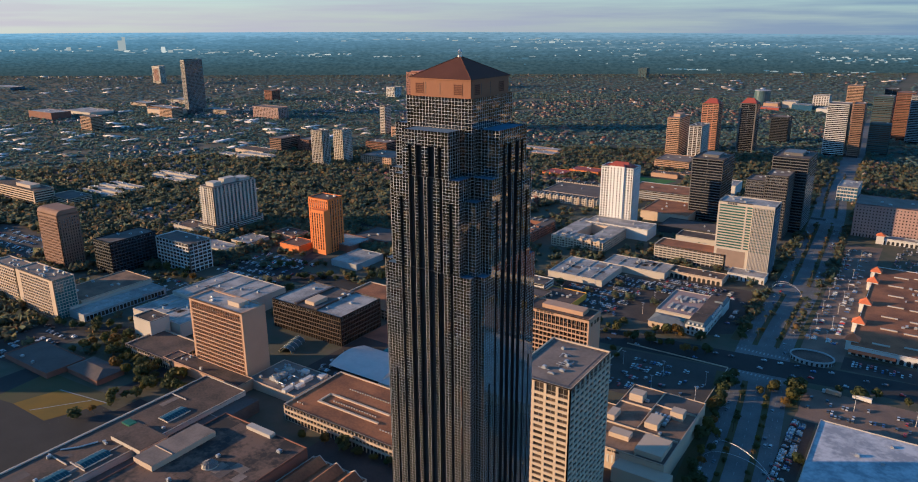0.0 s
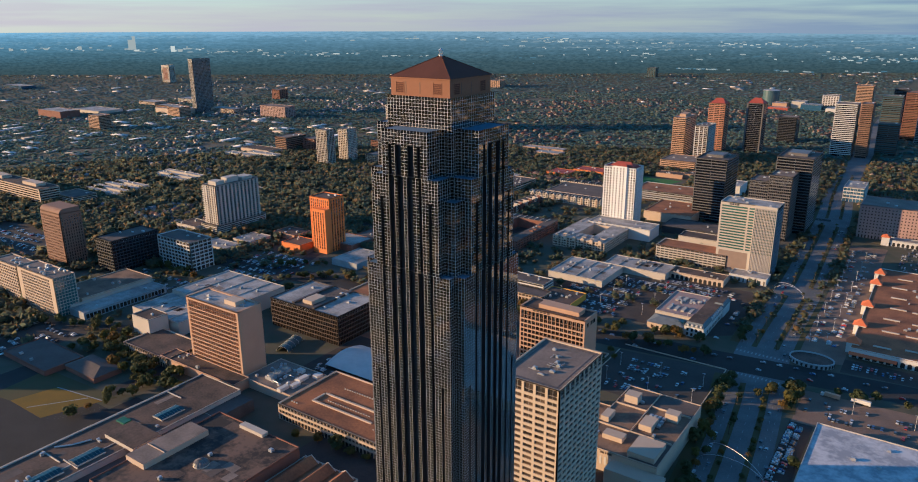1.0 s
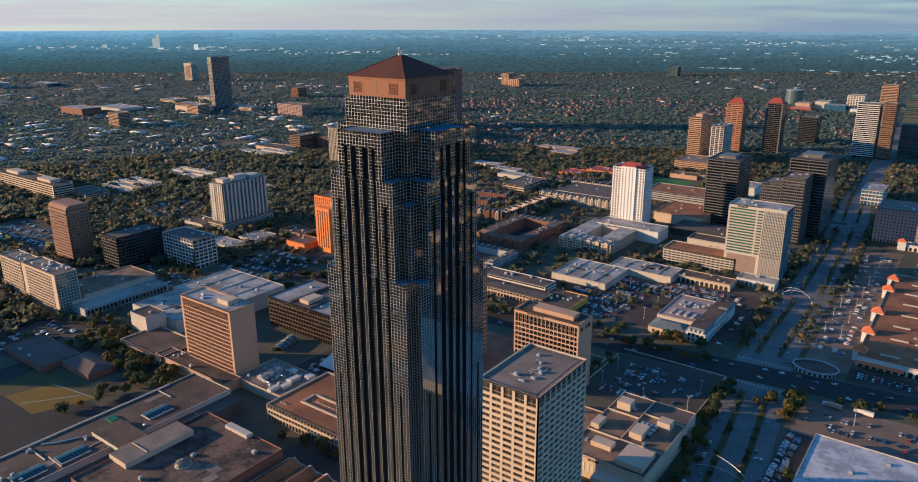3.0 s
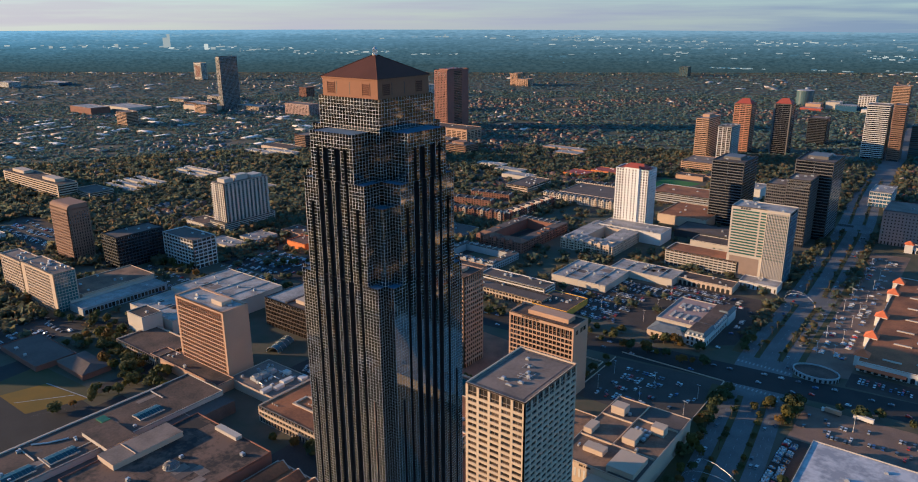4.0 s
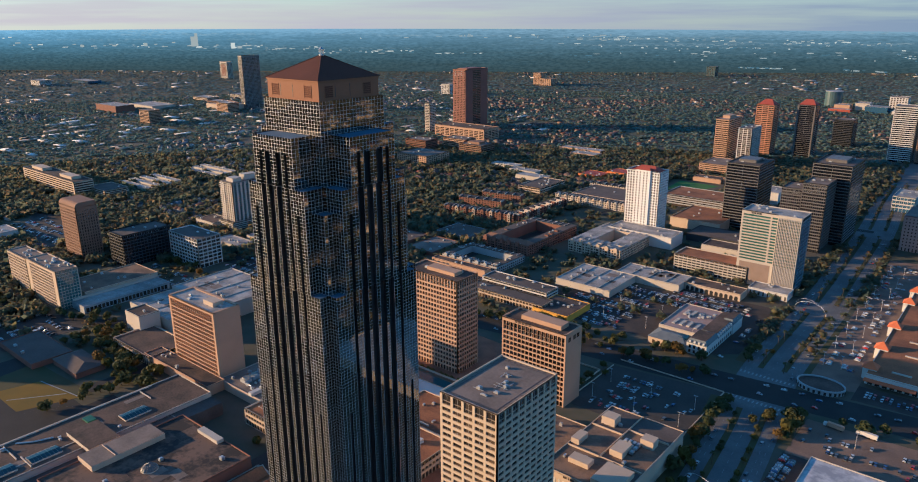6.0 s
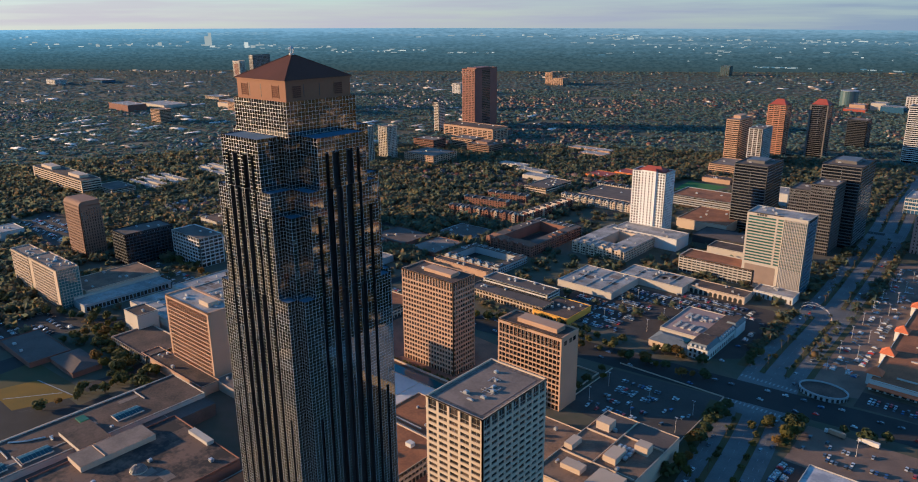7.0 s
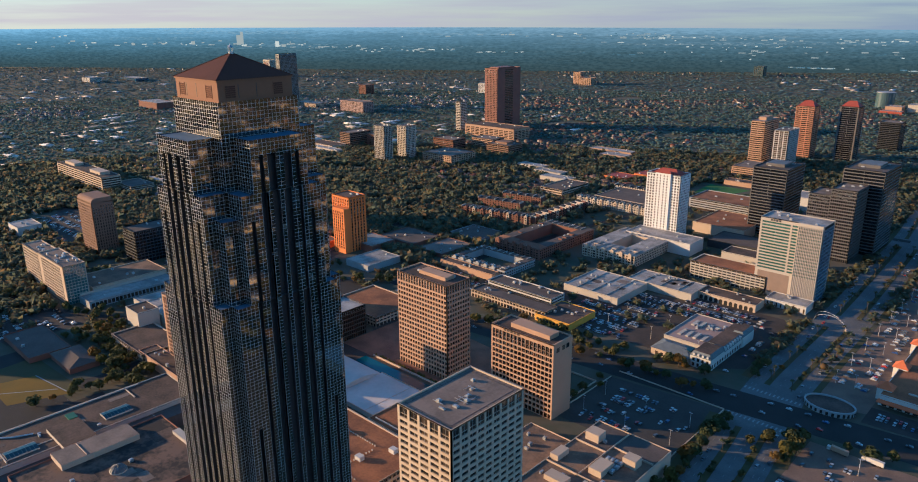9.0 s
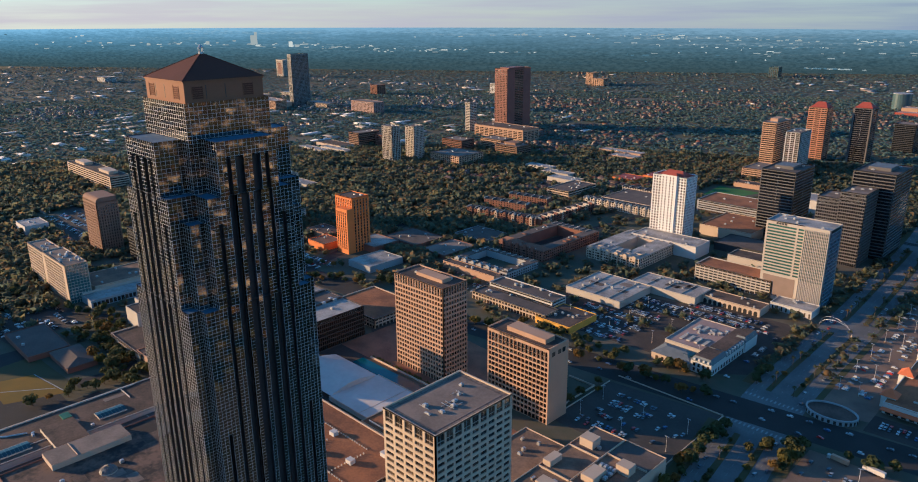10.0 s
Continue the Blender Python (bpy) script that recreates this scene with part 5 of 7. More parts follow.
# shops round the north lot
def roof_seams(b, w, d, z, seed):
    """Raised seams, low walls and patched squares on a broad flat roof."""
    r = random.Random(seed)
    for k in range(3):
        q = Mesh()
        x = -w * (0.22 + 0.27 * k)
        q.box(x - 0.25, x + 0.25, 1, d - 1, z, z + 0.7)
        part("roof_seam", q, PALE, b)
    for k in range(5):
        q = Mesh()
        x, y, s, e = -r.uniform(0.15, 0.85) * w, r.uniform(0.15, 0.85) * d, r.uniform(3, 8), r.uniform(2, 6)
        q.box(x - s, x + s, y - e, y + e, z - 0.2, z + 0.06)
        part("roof_patch", q, ROOFG if k % 2 else ROOFD, b)


b = shed("long_store", "long store with a stepped white roof", -234, 772, 74, 36, 8.5, ROOFW, PALE, "store", 51, 8)
roof_seams(b, 74, 36, 7.8, 74)
b = shed("arcade_store", "cream arcaded store front with round arches", -174, 787, 60, 22, 8, ROOFT, CONC, "store", 52, 4)
# flat near-black arches: the arcade's shade put in as colour
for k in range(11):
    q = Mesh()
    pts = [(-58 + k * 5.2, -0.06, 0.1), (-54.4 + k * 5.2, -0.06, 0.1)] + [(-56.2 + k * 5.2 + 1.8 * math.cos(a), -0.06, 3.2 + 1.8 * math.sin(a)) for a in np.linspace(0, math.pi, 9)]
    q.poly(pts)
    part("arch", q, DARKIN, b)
b = shed("corner_store", "white pavilion store with columns at the bank", -136, 816, 40, 22, 8, ROOFW, WHITE, "store", 53, 2)
for k in range(9):
    q = Mesh()
    q.box(-38 + k * 4.4, -36.6 + k * 4.4, -0.08, 0.0, 0.5, 5)
    part("window", q, GLASS, b)
b = shed("white_store", "store with a broad white roof", -284, 712, 66, 62, 8, ROOFW, PALE, "store", 54, 9)
roof_seams(b, 66, 62, 7.3, 66)
b = shed("yellow_store", "small store with a yellow painted front", -284, 628, 40, 44, 7, ROOFT, mat("yellow_paint", (0.70, 0.38, 0.05), (0.6, 0.32, 0.05), 0.8), "store", 55, 6)
for k in range(10):
    q = Mesh()
    q.box(-38 + k * 3.8, -35.2 + k * 3.8, -0.1, 0.02, 1.0, 3.6)
    part("window", q, DARKIN, b)
office("ribbon_office", "low ribbon-windowed office with brown roof", -315, 632, 96, 20, 9, 2, 24, 4, 0.2, 0.4, CONC, cap=60, top=1.4, t=0.5, roof=ROOFD, n_units=4, seed=56)
office("ribbon_office", "low white-banded office with dark flat roof", -328, 660, 84, 22, 11, 3, 1, 1, 0.02, 0.5, WHITE, cap=10, top=1.4, t=0.6, roof=ROOFD, n_units=5, seed=57)
shed("long_low_shop", "long low shop with a sunlit plaster wall", -424, 680, 80, 12, 8, ROOFT, TAN, "store", 58, 2)
garage("white_garage", "white concrete parking garage with open decks", -187, 843, 84, 32, 19, 6, PALE, ROOFB, 16, 6, cap=100)
# apartment blocks with courts
def court(name, label, x, y, w, d, h, ring, wall, roof, seed):
    """A ring of flats round an open court."""
    b = thing(name, label, "apartment building", x, y)
    TAKEN.append((x - w, x, y, y + d))
    nz, bay = int(h / 3.2), 4.0
    for sx0, sx1, sy0, sy1 in ((-w, 0, 0, ring), (-w, 0, d - ring, d), (-w, -w + ring, ring, d - ring), (-ring, 0, ring, d - ring)):
        mb = Mesh()
        mb.box(sx0 + 0.02, sx1 - 0.02, sy0 + 0.02, sy1 - 0.02, 0, h - 0.8)
        part("wing", mb, wall, b)
        mb = Mesh()
        mb.box(sx0, sx1, sy0, sy1, h - 0.8, h)
        part("roof", mb, roof, b)
    for k in range(nz):
        z = 1.0 + k * 3.2
        for i in range(int(w / bay)):
            q = Mesh()
            q.box(-w + 1 + i * bay, -w + 3 + i * bay, -0.05, 0.05, z, z + 1.7)
            part("window", q, GLASS, b)
        for i in range(int(d / bay)):
            q = Mesh()
            q.box(-0.05, 0.05, 1 + i * bay, 3 + i * bay, z, z + 1.7)
            part("window", q, GLASS, b)
    r = random.Random(seed)
    for k in range(22):
        long_side = r.random() < 0.5
        s = r.choice((0.0, 1.0))
        if long_side:
            x0, y0 = -r.uniform(3, w - 4), (r.uniform(3, ring - 3) if s else d - r.uniform(3, ring - 3))
        else:
            x0, y0 = (-r.uniform(3, ring - 3) if s else -w + r.uniform(3, ring - 3)), r.uniform(3, d - 4)
        if k % 3:
            units(b, [(x0, y0, r.uniform(1.2, 2.4), r.uniform(1.2, 2.4), 1.2)], h)
        else:
            q = Mesh()
            q.box(x0 - r.uniform(2, 3.5), x0 + r.uniform(2, 3.5), y0 - r.uniform(2, 3), y0 + r.uniform(2, 3), h, h + r.uniform(0.9, 2.2), 0, True, 1)
            part("roof_step", q, [wall, roof], b)
    for k in range(int(w / 9)):
        for y0 in (0.1, d - ring):
            q = Mesh()
            q.box(-w + 4 + k * 9, -w + 4.4 + k * 9, y0, y0 + ring - 0.2, h, h + 0.9)
            part("parapet", q, PALE, b)
    for k in range(int(w / 12)):
        q = Mesh()
        cx = -w + 6 + k * 12
        q.box(cx - 2.4, cx + 2.4, -1.4, 2, 0, h + 1.0)
        q.poly(((cx - 2.4, -1.4, h + 1.0), (cx + 2.4, -1.4, h + 1.0), (cx, -1.4, h + 2.6)))
        q.poly(((cx - 2.4, -1.4, h + 1.0), (cx, -1.4, h + 2.6), (cx, 2, h + 2.6), (cx - 2.4, 2, h + 1.0)))
        q.poly(((cx, -1.4, h + 2.6), (cx + 2.4, -1.4, h + 1.0), (cx + 2.4, 2, h + 1.0), (cx, 2, h + 2.6)))
        bay_ = part("bay", q, wall, b)
        for z in (1.5, 4.7, 7.9):
            if z < h - 2:
                q = Mesh()
                q.box(cx - 1.5, cx + 1.5, -1.48, -1.4, z, z + 1.9)
                part("window", q, GLASS, bay_)
    return b


court("court_apartments", "cream apartment block with pale roofs round a court", -331, 825, 72, 100, 14, 24, CONC, ROOFW, 61)
cb = court("court_apartments", "brown brick apartment block with gabled south wing and pale roofs", -428, 772, 70, 116, 14, 14, BRICK, ROOFD, 62)
mb = Mesh()
mb.hip(-70.6, -34, -0.6, 14.6, 14.004, 18.5, inset=0.5)
mb.hip(-34, 0.6, -0.6, 14.6, 14.004, 18.0, inset=0.5)
part("gable_roof", mb, mat("brown_shingle", (0.22, 0.12, 0.08), (0.16, 0.09, 0.06), 0.95, scale=0.2, fine=1.5), cb, "brown shingled hip roofs")
court("court_apartments", "low white-railed apartment block round a shaded court", -420, 697, 82, 56, 9, 9, GREYW, ROOFD, 63)
for x, y, w, d, h, rf, wl_, lb in ((-578, 703, 62, 52, 5, ROOFD, BRICK, "low dark-roofed building in shade"), (-522, 700, 42, 56, 5, ROOFG, BRICK, "low gravel-roofed building with a planted court"), (-530, 780, 54, 46, 4, ROOFD, GREYW, "low dark flat-roofed building in shade")):
    shed("low_building", lb, x, y, w, d, h, rf, wl_, "building", int(-x), 4)


def row_flats(label, x, y, w, d, h, turn, wall, bay, gables):
    """A terrace of flats: party walls stand up white through a dark roof, small gables face the street."""
    b = thing("row_flats", label, "apartment building", x, y, 0, turn, "brick row flats")
    TAKEN.append((x - w - 2, x + 2, y - 18 if w > 60 and turn == 9 else y - 2, y + d) if turn < 45 else (x - d, x + 2, y - w, y))
    mb = Mesh()
    mb.box(-w, 0, 0, d, 0, h)
    part("wall", mb, wall, b)
    mb = Mesh()
    mb.hip(-w - 0.4, 0.4, -0.4, d + 0.4, h, h + 1.6, inset=0.3)
    part("roof", mb, mat("dark_flat_roof", (0.045, 0.042, 0.042), (0.03, 0.028, 0.028), 0.9, scale=0.1, fine=1.0), b)
    n = max(2, int(w / bay))
    for i in range(n + 1):
        q = Mesh()
        q.box(-w + i * w / n - 0.35, -w + i * w / n + 0.35, -0.6, d * 0.62, h - 0.5, h + 2.1)
        part("party_wall", q, PALE, b)
    for i in range(n):
        cx = -w + (i + 0.5) * w / n
        if gables:
            q = Mesh()
            s = w / n * 0.16
            q.box(cx - s, cx + s, -1.2, 3, 0, h + 0.4)
            q.poly(((cx - s, -1.2, h + 0.4), (cx + s, -1.2, h + 0.4), (cx, -1.2, h + 3.2)))
            q.poly(((cx - s, -1.2, h + 0.4), (cx, -1.2, h + 3.2), (cx, 5, h + 3.2), (cx - s, 5, h + 0.4)))
            q.poly(((cx, -1.2, h + 3.2), (cx + s, -1.2, h + 0.4), (cx + s, 5, h + 0.4), (cx, 5, h + 3.2)))
            gb = part("gable", q, [wall, CONC][i % 2], b)
        for z in (1.2, 4.6, 8.0):
            for o in (-0.36, 0.0, 0.36):
                q = Mesh()
                yy = -1.2 if gables and o == 0.0 else 0.0
                q.box(cx + o * w / n - 0.9, cx + o * w / n + 0.9, yy - 0.08, yy, z, z + 2.0)
                part("window", q, GLASS, gb if yy < -1 else b)
    return b


row_flats("red brick row flats with dark roof and white party walls", -531, 886, 116, 19, 11, 9, BRICK, 13, True)
row_flats("red brick row flats with small gables along a shaded street", -520, 1012, 122, 20, 11, 88, BRICK, 13, True)
row_flats("brick row flats behind a paved drive", -590, 936, 74, 18, 11, 9, BRICK, 13, False)
row_flats("brick row flats with dark roof and white party walls", -588, 985, 68, 18, 11, 9, BRICK, 13, False)
row_flats("cream gabled row flats with arched fronts", -430, 1036, 124, 20, 11, 1, PALE, 12, True)
shed("dark_roof_hall", "broad dark flat-roofed garage behind the cream row flats", -440, 1062, 100, 76, 10, ROOFD, CONC, "garage", 64, 2)
row_flats("cream row flats beside the dark roof", -474, 1145, 80, 18, 10, 1, PALE, 12, False)
sheet("flats_drive", [(-612, 905), (-556, 915), (-560, 1040), (-600, 1040)], 0.05, PAVE, "pale paved drive between row flats", "drive")
# west of the tower
b = shed("west_mall", "west mall wing with broad white roofs", -545, 420, 90, 72, 17, ROOFW, PALE, "shopping mall", 71, 10)
roof_seams(b, 90, 72, 16.3, 90)
b = shed("west_mall", "mall wing with blue-grey roof", -560, 374, 74, 45, 14, ROOFW, PALE, "shopping mall", 72, 6)
roof_seams(b, 74, 45, 13.3, 74)
b = shed("plaster_block", "plain cream plaster block before the mall", -572, 352, 26, 20, 22, ROOFT, PALE, "shopping mall", 73, 1)
garage("low_deck_garage", "low two-deck parking garage with planted edge", -512, 328, 64, 38, 9, 2, CONC, ROOFT, 18, 10, cap=40)
shed("hotel_podium", "tan podium at the foot of the hotel", -428, 330, 96, 16, 9, ROOFT, TAN, "hotel podium", 74, 4)
b = shed("plant_yard", "roof plant yard full of white machines", -380, 345, 54, 40, 8, ROOFG, CONC, "plant building", 75, 22)
for y in (11.5, 19, 26.5):
    mb = Mesh()
    mb.box(-37.5, -30.5, y - 3.2, y + 3.2, 7.3, 10.2)
    ct = part("cooling_tower", mb, GREYW, b, "grey cooling tower with a round fan stack")
    q = Mesh()
    q.tube((-34, y, 10.2), (-34, y, 11.6), 2.8, 2.5, 14, cap=False)
    q.tube((-34, y, 10.3), (-34, y, 10.9), 2.4, 2.4, 14)
    part("fan_stack", q, PALE, ct)
for x, y, w, d in ((-12, 4, 4, 9), (-8, 13, 4, 8), (-11, 24, 4, 10), (-4, 34, 5, 7), (-22, 33, 6, 4)):
    mb = Mesh()
    mb.box(x - w / 2, x + w / 2, y - d / 2, y + d / 2, 7.3, 10)
    part("air_handler", mb, WHITE, b)
for y in (8, 22, 31):
    q = Mesh()
    q.pipe([(-30, y, 8.6), (-22, y, 8.6), (-20, y + 1, 7.6)], 0.35, 6)
    part("duct", q, METALG, b)
garage("brown_deck_garage", "brown-decked parking garage behind the dark cube", -424, 512, 70, 56, 10, 3, CONC, ROOFB, 16, 12, cap=40)
shed("blue_roof_store", "low store whose pale roof lies in shade", -548, 606, 40, 50, 8, ROOFW, GREYW, "store", 76, 1)
shed("blue_roof_store", "small brick store with pale roof", -600, 655, 46, 40, 9, ROOFW, BRICK, "store", 77, 1)
shed("school_house", "low dark-roofed school beside the field", -585, 262, 70, 34, 5, ROOFD, BRICK, "school", 78, 2)
b = shed("school_house", "brick school hall with a pitched roof", -538, 278, 44, 24, 5, ROOFD, BRICK, "school", 79, 0)
mb = Mesh()
mb.hip(-44.5, 0.5, -0.5, 24.5, 5, 8.5, inset=0.4)
part("hip_roof", mb, ROOFD, b)
# added out of view, set and sized so its shadow falls across the school
office("unseen_shade_block", "unseen plain grey block added to shade the school yard", -800, 98, 74, 62, 60, 15, 1, 1, 0.02, 0.42, GREYW, cap=8, top=2, t=0.6, roof=ROOFD, n_units=2)
shed("white_shed", "small white flat-roofed building among trees", -1010, 380, 40, 30, 12, ROOFW, WHITE, "store", 80, 2)
shed("strip_shop", "low strip of shops with pale roof", -730, 560, 50, 26, 7, ROOFW, PALE, "store", 81, 4)
shed("strip_shop", "low tan shop near the orange tower", -700, 650, 40, 30, 7, ROOFT, TAN, "store", 82, 3)
# arcade mall on the east side
b = shed("arcade_mall", "brown-roofed arcade mall with white parapet and vents", 150, 676, 186, 250, 9, ROOFB, WHITE, "shopping mall", 91, 40)
# arch openings are flat dark shapes that paint the shade behind them
for k in range(34):
    q = Mesh()
    x = -182 + k * 5.2
    q.poly([(x - 1.7, -0.06, 0.2), (x + 1.7, -0.06, 0.2)] + [(x + 1.7 * math.cos(a), -0.06, 3.4 + 1.7 * math.sin(a)) for a in np.linspace(0, math.pi, 9)])
    part("arch", q, DARKIN, b)
for y in (14, 60, 117, 191, 230):
    mb = Mesh()
    mb.box(-190, -180, y - 5, y + 5, 0, 9.6)
    tb_ = part("tower_bay", mb, WHITE, b)
    mb = Mesh()
    mb.hip(-191, -179, y - 6, y + 6, 9.6, 15.0)
    part("pyramid_roof", mb, TILE, tb_, "orange clay tile pyramid roof")
for k in range(26):
    q = Mesh()
    x, y = -170 + (k % 4) * 22 + (k * 7 % 5), 14 + (k // 4) * 34 + (k * 5 % 7)
    q.box(x, x + 14, y, y + 1.6, 8.3, 9.3)
    part("roof_vent", q, PALE, b)
mb = Mesh()
mb.box(-186.4, -150, -6, -0.1, 4.6, 5.2)
part("canopy", mb, TILE, b)
b = shed("white_store_east", "huge store with stained white membrane roof", 150, 430, 188, 97, 9, mat("stained_white_roof", (0.54, 0.52, 0.52), (0.29, 0.29, 0.31), 0.75, scale=0.09, fine=0.35, contrast=0.85), PALE, "store", 92, 8)
# oval kiosk
b = thing("oval_pavilion", "white oval arcaded wall round a sunken court", "pavilion", -61, 646)
mb, n = Mesh(), 28
for k in range(n):
    w0, w1 = 2 * math.pi * k / n, 2 * math.pi * (k + 1) / n
    o = [((18 if j else 17) * math.cos(w), (13 if j else 12) * math.sin(w)) for j in (1, 0) for w in (w0, w1)]
    mb.poly(((*o[0], 0), (*o[1], 0), (*o[1], 4.2), (*o[0], 4.2)))
    mb.poly(((*o[3], 0), (*o[2], 0), (*o[2], 4.2), (*o[3], 4.2)))
    mb.poly(((*o[0], 4.2), (*o[1], 4.2), (*o[3], 4.2), (*o[2], 4.2)))
part("ring_wall", mb, GREYW, b)
q = Mesh()
q.poly([(16.9 * math.cos(2 * math.pi * k / n), 11.9 * math.sin(2 * math.pi * k / n), 3.1) for k in range(n)])
part("court_roof", q, ROOFT, b, "dark low roof inside the ring")
# dark plates on the ring wall paint the shade of its arches
for k in range(n):
    w = 2 * math.pi * (k + 0.5) / n
    q = Mesh()
    q.box(-0.9, 0.9, -0.05, 0.05, 0.3, 3.0)
    ob = part("arch", q, DARKIN, b)
    ob.matrix_basis = pose(18.0 * math.cos(w), 13.0 * math.sin(w), 0, 0, 0, math.degrees(math.atan2(13 * math.cos(w), -18 * math.sin(w))))
TAKEN.append((-81, -41, 631, 661))
# school and stores far off
FLATR = mat("pale_flats_roof", (0.40, 0.37, 0.34), (0.26, 0.24, 0.22), 0.85, scale=0.08, fine=0.5, contrast=0.7)
office("beige_office", "low beige banded office with dark roof", -590, 1044, 44, 76, 13, 3, 1, 1, 0.02, 0.5, CONC, cap=10, top=1.4, t=0.7, roof=ROOFD, n_units=6, seed=9)
for x, y, w, d, h, rf, wl_, nm, lb in ((-680, 1385, 60, 30, 7, ROOFW, TAN, "school_wing", "low white-roofed school wing"), (-690, 1425, 100, 26, 8, ROOFW, TAN, "school_wing", "long white-roofed school wing"),
                                      (-570, 1205, 44, 40, 8, TILER, ORANGE, "tile_roof_school", "orange stucco school with tile roof"), (-520, 1250, 60, 36, 9, TILER, ORANGE, "tile_roof_school", "long orange tile-roofed school"),
                                      (-330, 1320, 60, 30, 9, ROOFT, TAN, "tan_hall", "tan plastered school hall"),
                                      (-390, 1310, 50, 24, 8, ROOFT, TAN, "tan_hall", "tan school hall by the field"), (-1128, 655, 100, 11, 6, FLATR, PALE, "white_roof_flats", "row of white-roofed garden flats"), (-1134, 676, 100, 11, 6, FLATR, PALE, "white_roof_flats", "row of white-roofed garden flats"), (-1140, 697, 96, 11, 6, FLATR, PALE, "white_roof_flats", "row of white-roofed garden flats"), (-1146, 718, 90, 11, 6, FLATR, PALE, "white_roof_flats", "row of white-roofed garden flats"),
                                      (-1130, 790, 110, 10, 6, FLATR, PALE, "white_roof_flats", "row of white-roofed garden flats"), (-1134, 809, 110, 10, 6, FLATR, PALE, "white_roof_flats", "row of white-roofed garden flats"), (-1138, 828, 110, 10, 6, FLATR, PALE, "white_roof_flats", "row of white-roofed garden flats"),
                                      (-1210, 1010, 90, 20, 8, ROOFW, PALE, "white_roof_flats", "row of white-roofed garden flats"), (-1170, 1040, 90, 20, 8, ROOFW, PALE, "white_roof_flats", "row of white-roofed garden flats"),
                                      (-960, 800, 70, 24, 7, ROOFW, PALE, "white_roof_flats", "row of white-roofed garden flats"), (-640, 1130, 60, 26, 8, ROOFW, PALE, "white_roof_flats", "white-roofed flats by the townhouses"),
                                      (-680, 1165, 60, 22, 8, ROOFW, PALE, "white_roof_flats", "white-roofed flats by the townhouses"), (-740, 1190, 60, 22, 8, ROOFW, PALE, "white_roof_flats", "white-roofed flats by the townhouses")):
    shed(nm, lb, x, y, w, d, h, rf, wl_, "building", int(-x), 3, rim=0.5)


b = shed("white_arcade_store", "long white arcaded store with a red roof tower", 100, 1060, 148, 16, 8, ROOFW, WHITE, "store", 95, 6)
# shade of the arcade drawn as flat near-black arch shapes
for k in range(28):
    q = Mesh()
    x = -144 + k * 5.2
    q.poly([(x - 1.6, -0.06, 0.2), (x + 1.6, -0.06, 0.2)] + [(x + 1.6 * math.cos(a), -0.06, 3.4 + 1.6 * math.sin(a)) for a in np.linspace(0, math.pi, 7)])
    part("arch", q, DARKIN, b)
mb = Mesh()
mb.box(-148, -139, -2, 7, 0, 11)
part("tower_bay", mb, WHITE, b)
mb = Mesh()
mb.hip(-149, -138, -3, 8, 11, 15)
part("pyramid_roof", mb, TILE, b, "orange clay tile pyramid roof")

# arched glass canopy in front of the dark cube
b = thing("arched_canopy", "teal glass barrel canopy with white hoops", "canopy", -455, 405, 0, 18)
mb, n = Mesh(), 10
for k in range(n):
    a0, a1 = math.pi * k / n, math.pi * (k + 1) / n
    mb.poly([(-6 * math.cos(a), y, 0.3 + 5 * math.sin(a)) for a, y in ((a0, 0), (a1, 0), (a1, 26), (a0, 26))])
part("vault", mb, TEAL, b)
for y in (0, 6.5, 13, 19.5, 26):
    q = Mesh()
    q.pipe([(-6.1 * math.cos(math.pi * k / 12), y, 0.2 + 5.1 * math.sin(math.pi * k / 12)) for k in range(13)], 0.12)
    part("hoop", q, WHITE, b)

# ---- arches over the boulevard, lamps ----
def arch(foot, feet, h):
    """A pair of thin hoops that rise from one footing and spread to two on the far side of the road."""
    b = thing("street_arch", "pair of thin stainless steel arches over the boulevard", "arch", *foot, group="boulevard arches")
    for ex, ey in feet:
        dx, dy = ex - foot[0], ey - foot[1]
        mb = Mesh()
        mb.pipe([(dx * (1 - math.cos(w)) / 2, dy * (1 - math.cos(w)) / 2, h * math.sin(w)) for w in np.linspace(0, math.pi, 26)], 0.12)
        part("hoop", mb, METALG, b)
    mb = Mesh()
    mb.tube((0, 0, 0), (0, 0, 2.4), 0.9, 0.5, 8)
    part("footing", mb, CONC, b)
    return b


arch((-53, 441), ((-97, 466), (-98, 446)), 11)
arch((-95, 801), ((-126, 808), (-128, 819)), 10)
lamp_parts = []
mb = Mesh()
mb.tube((0, 0, 0), (0, 0, 0.8), 0.35, 0.35, 8)
lamp_parts.append(("footing", mb.mesh("footing", CONC)))
mb = Mesh()
mb.tube((0, 0, 0.8), (0, 0, 12), 0.16, 0.1, 6)
lamp_parts.append(("pole", mb.mesh("pole", WHITE)))
mb = Mesh()
mb.box(-1.4, 1.4, -0.2, 0.2, 11.8, 12.05)
lamp_parts.append(("lamp_head", mb.mesh("lamp_head", METALG)))
spots = [(-70 + i * 14, y) for y in range(690, 1010, 40) for i in (0, 1)] + [(-310 + i * 45, 665 + j * 35) for i in range(4) for j in range(3)] + [(-195 + i * 35, 520 + j * 30) for i in range(3) for j in range(2)] + [(-20 + i * 40, 570) for i in range(4)]
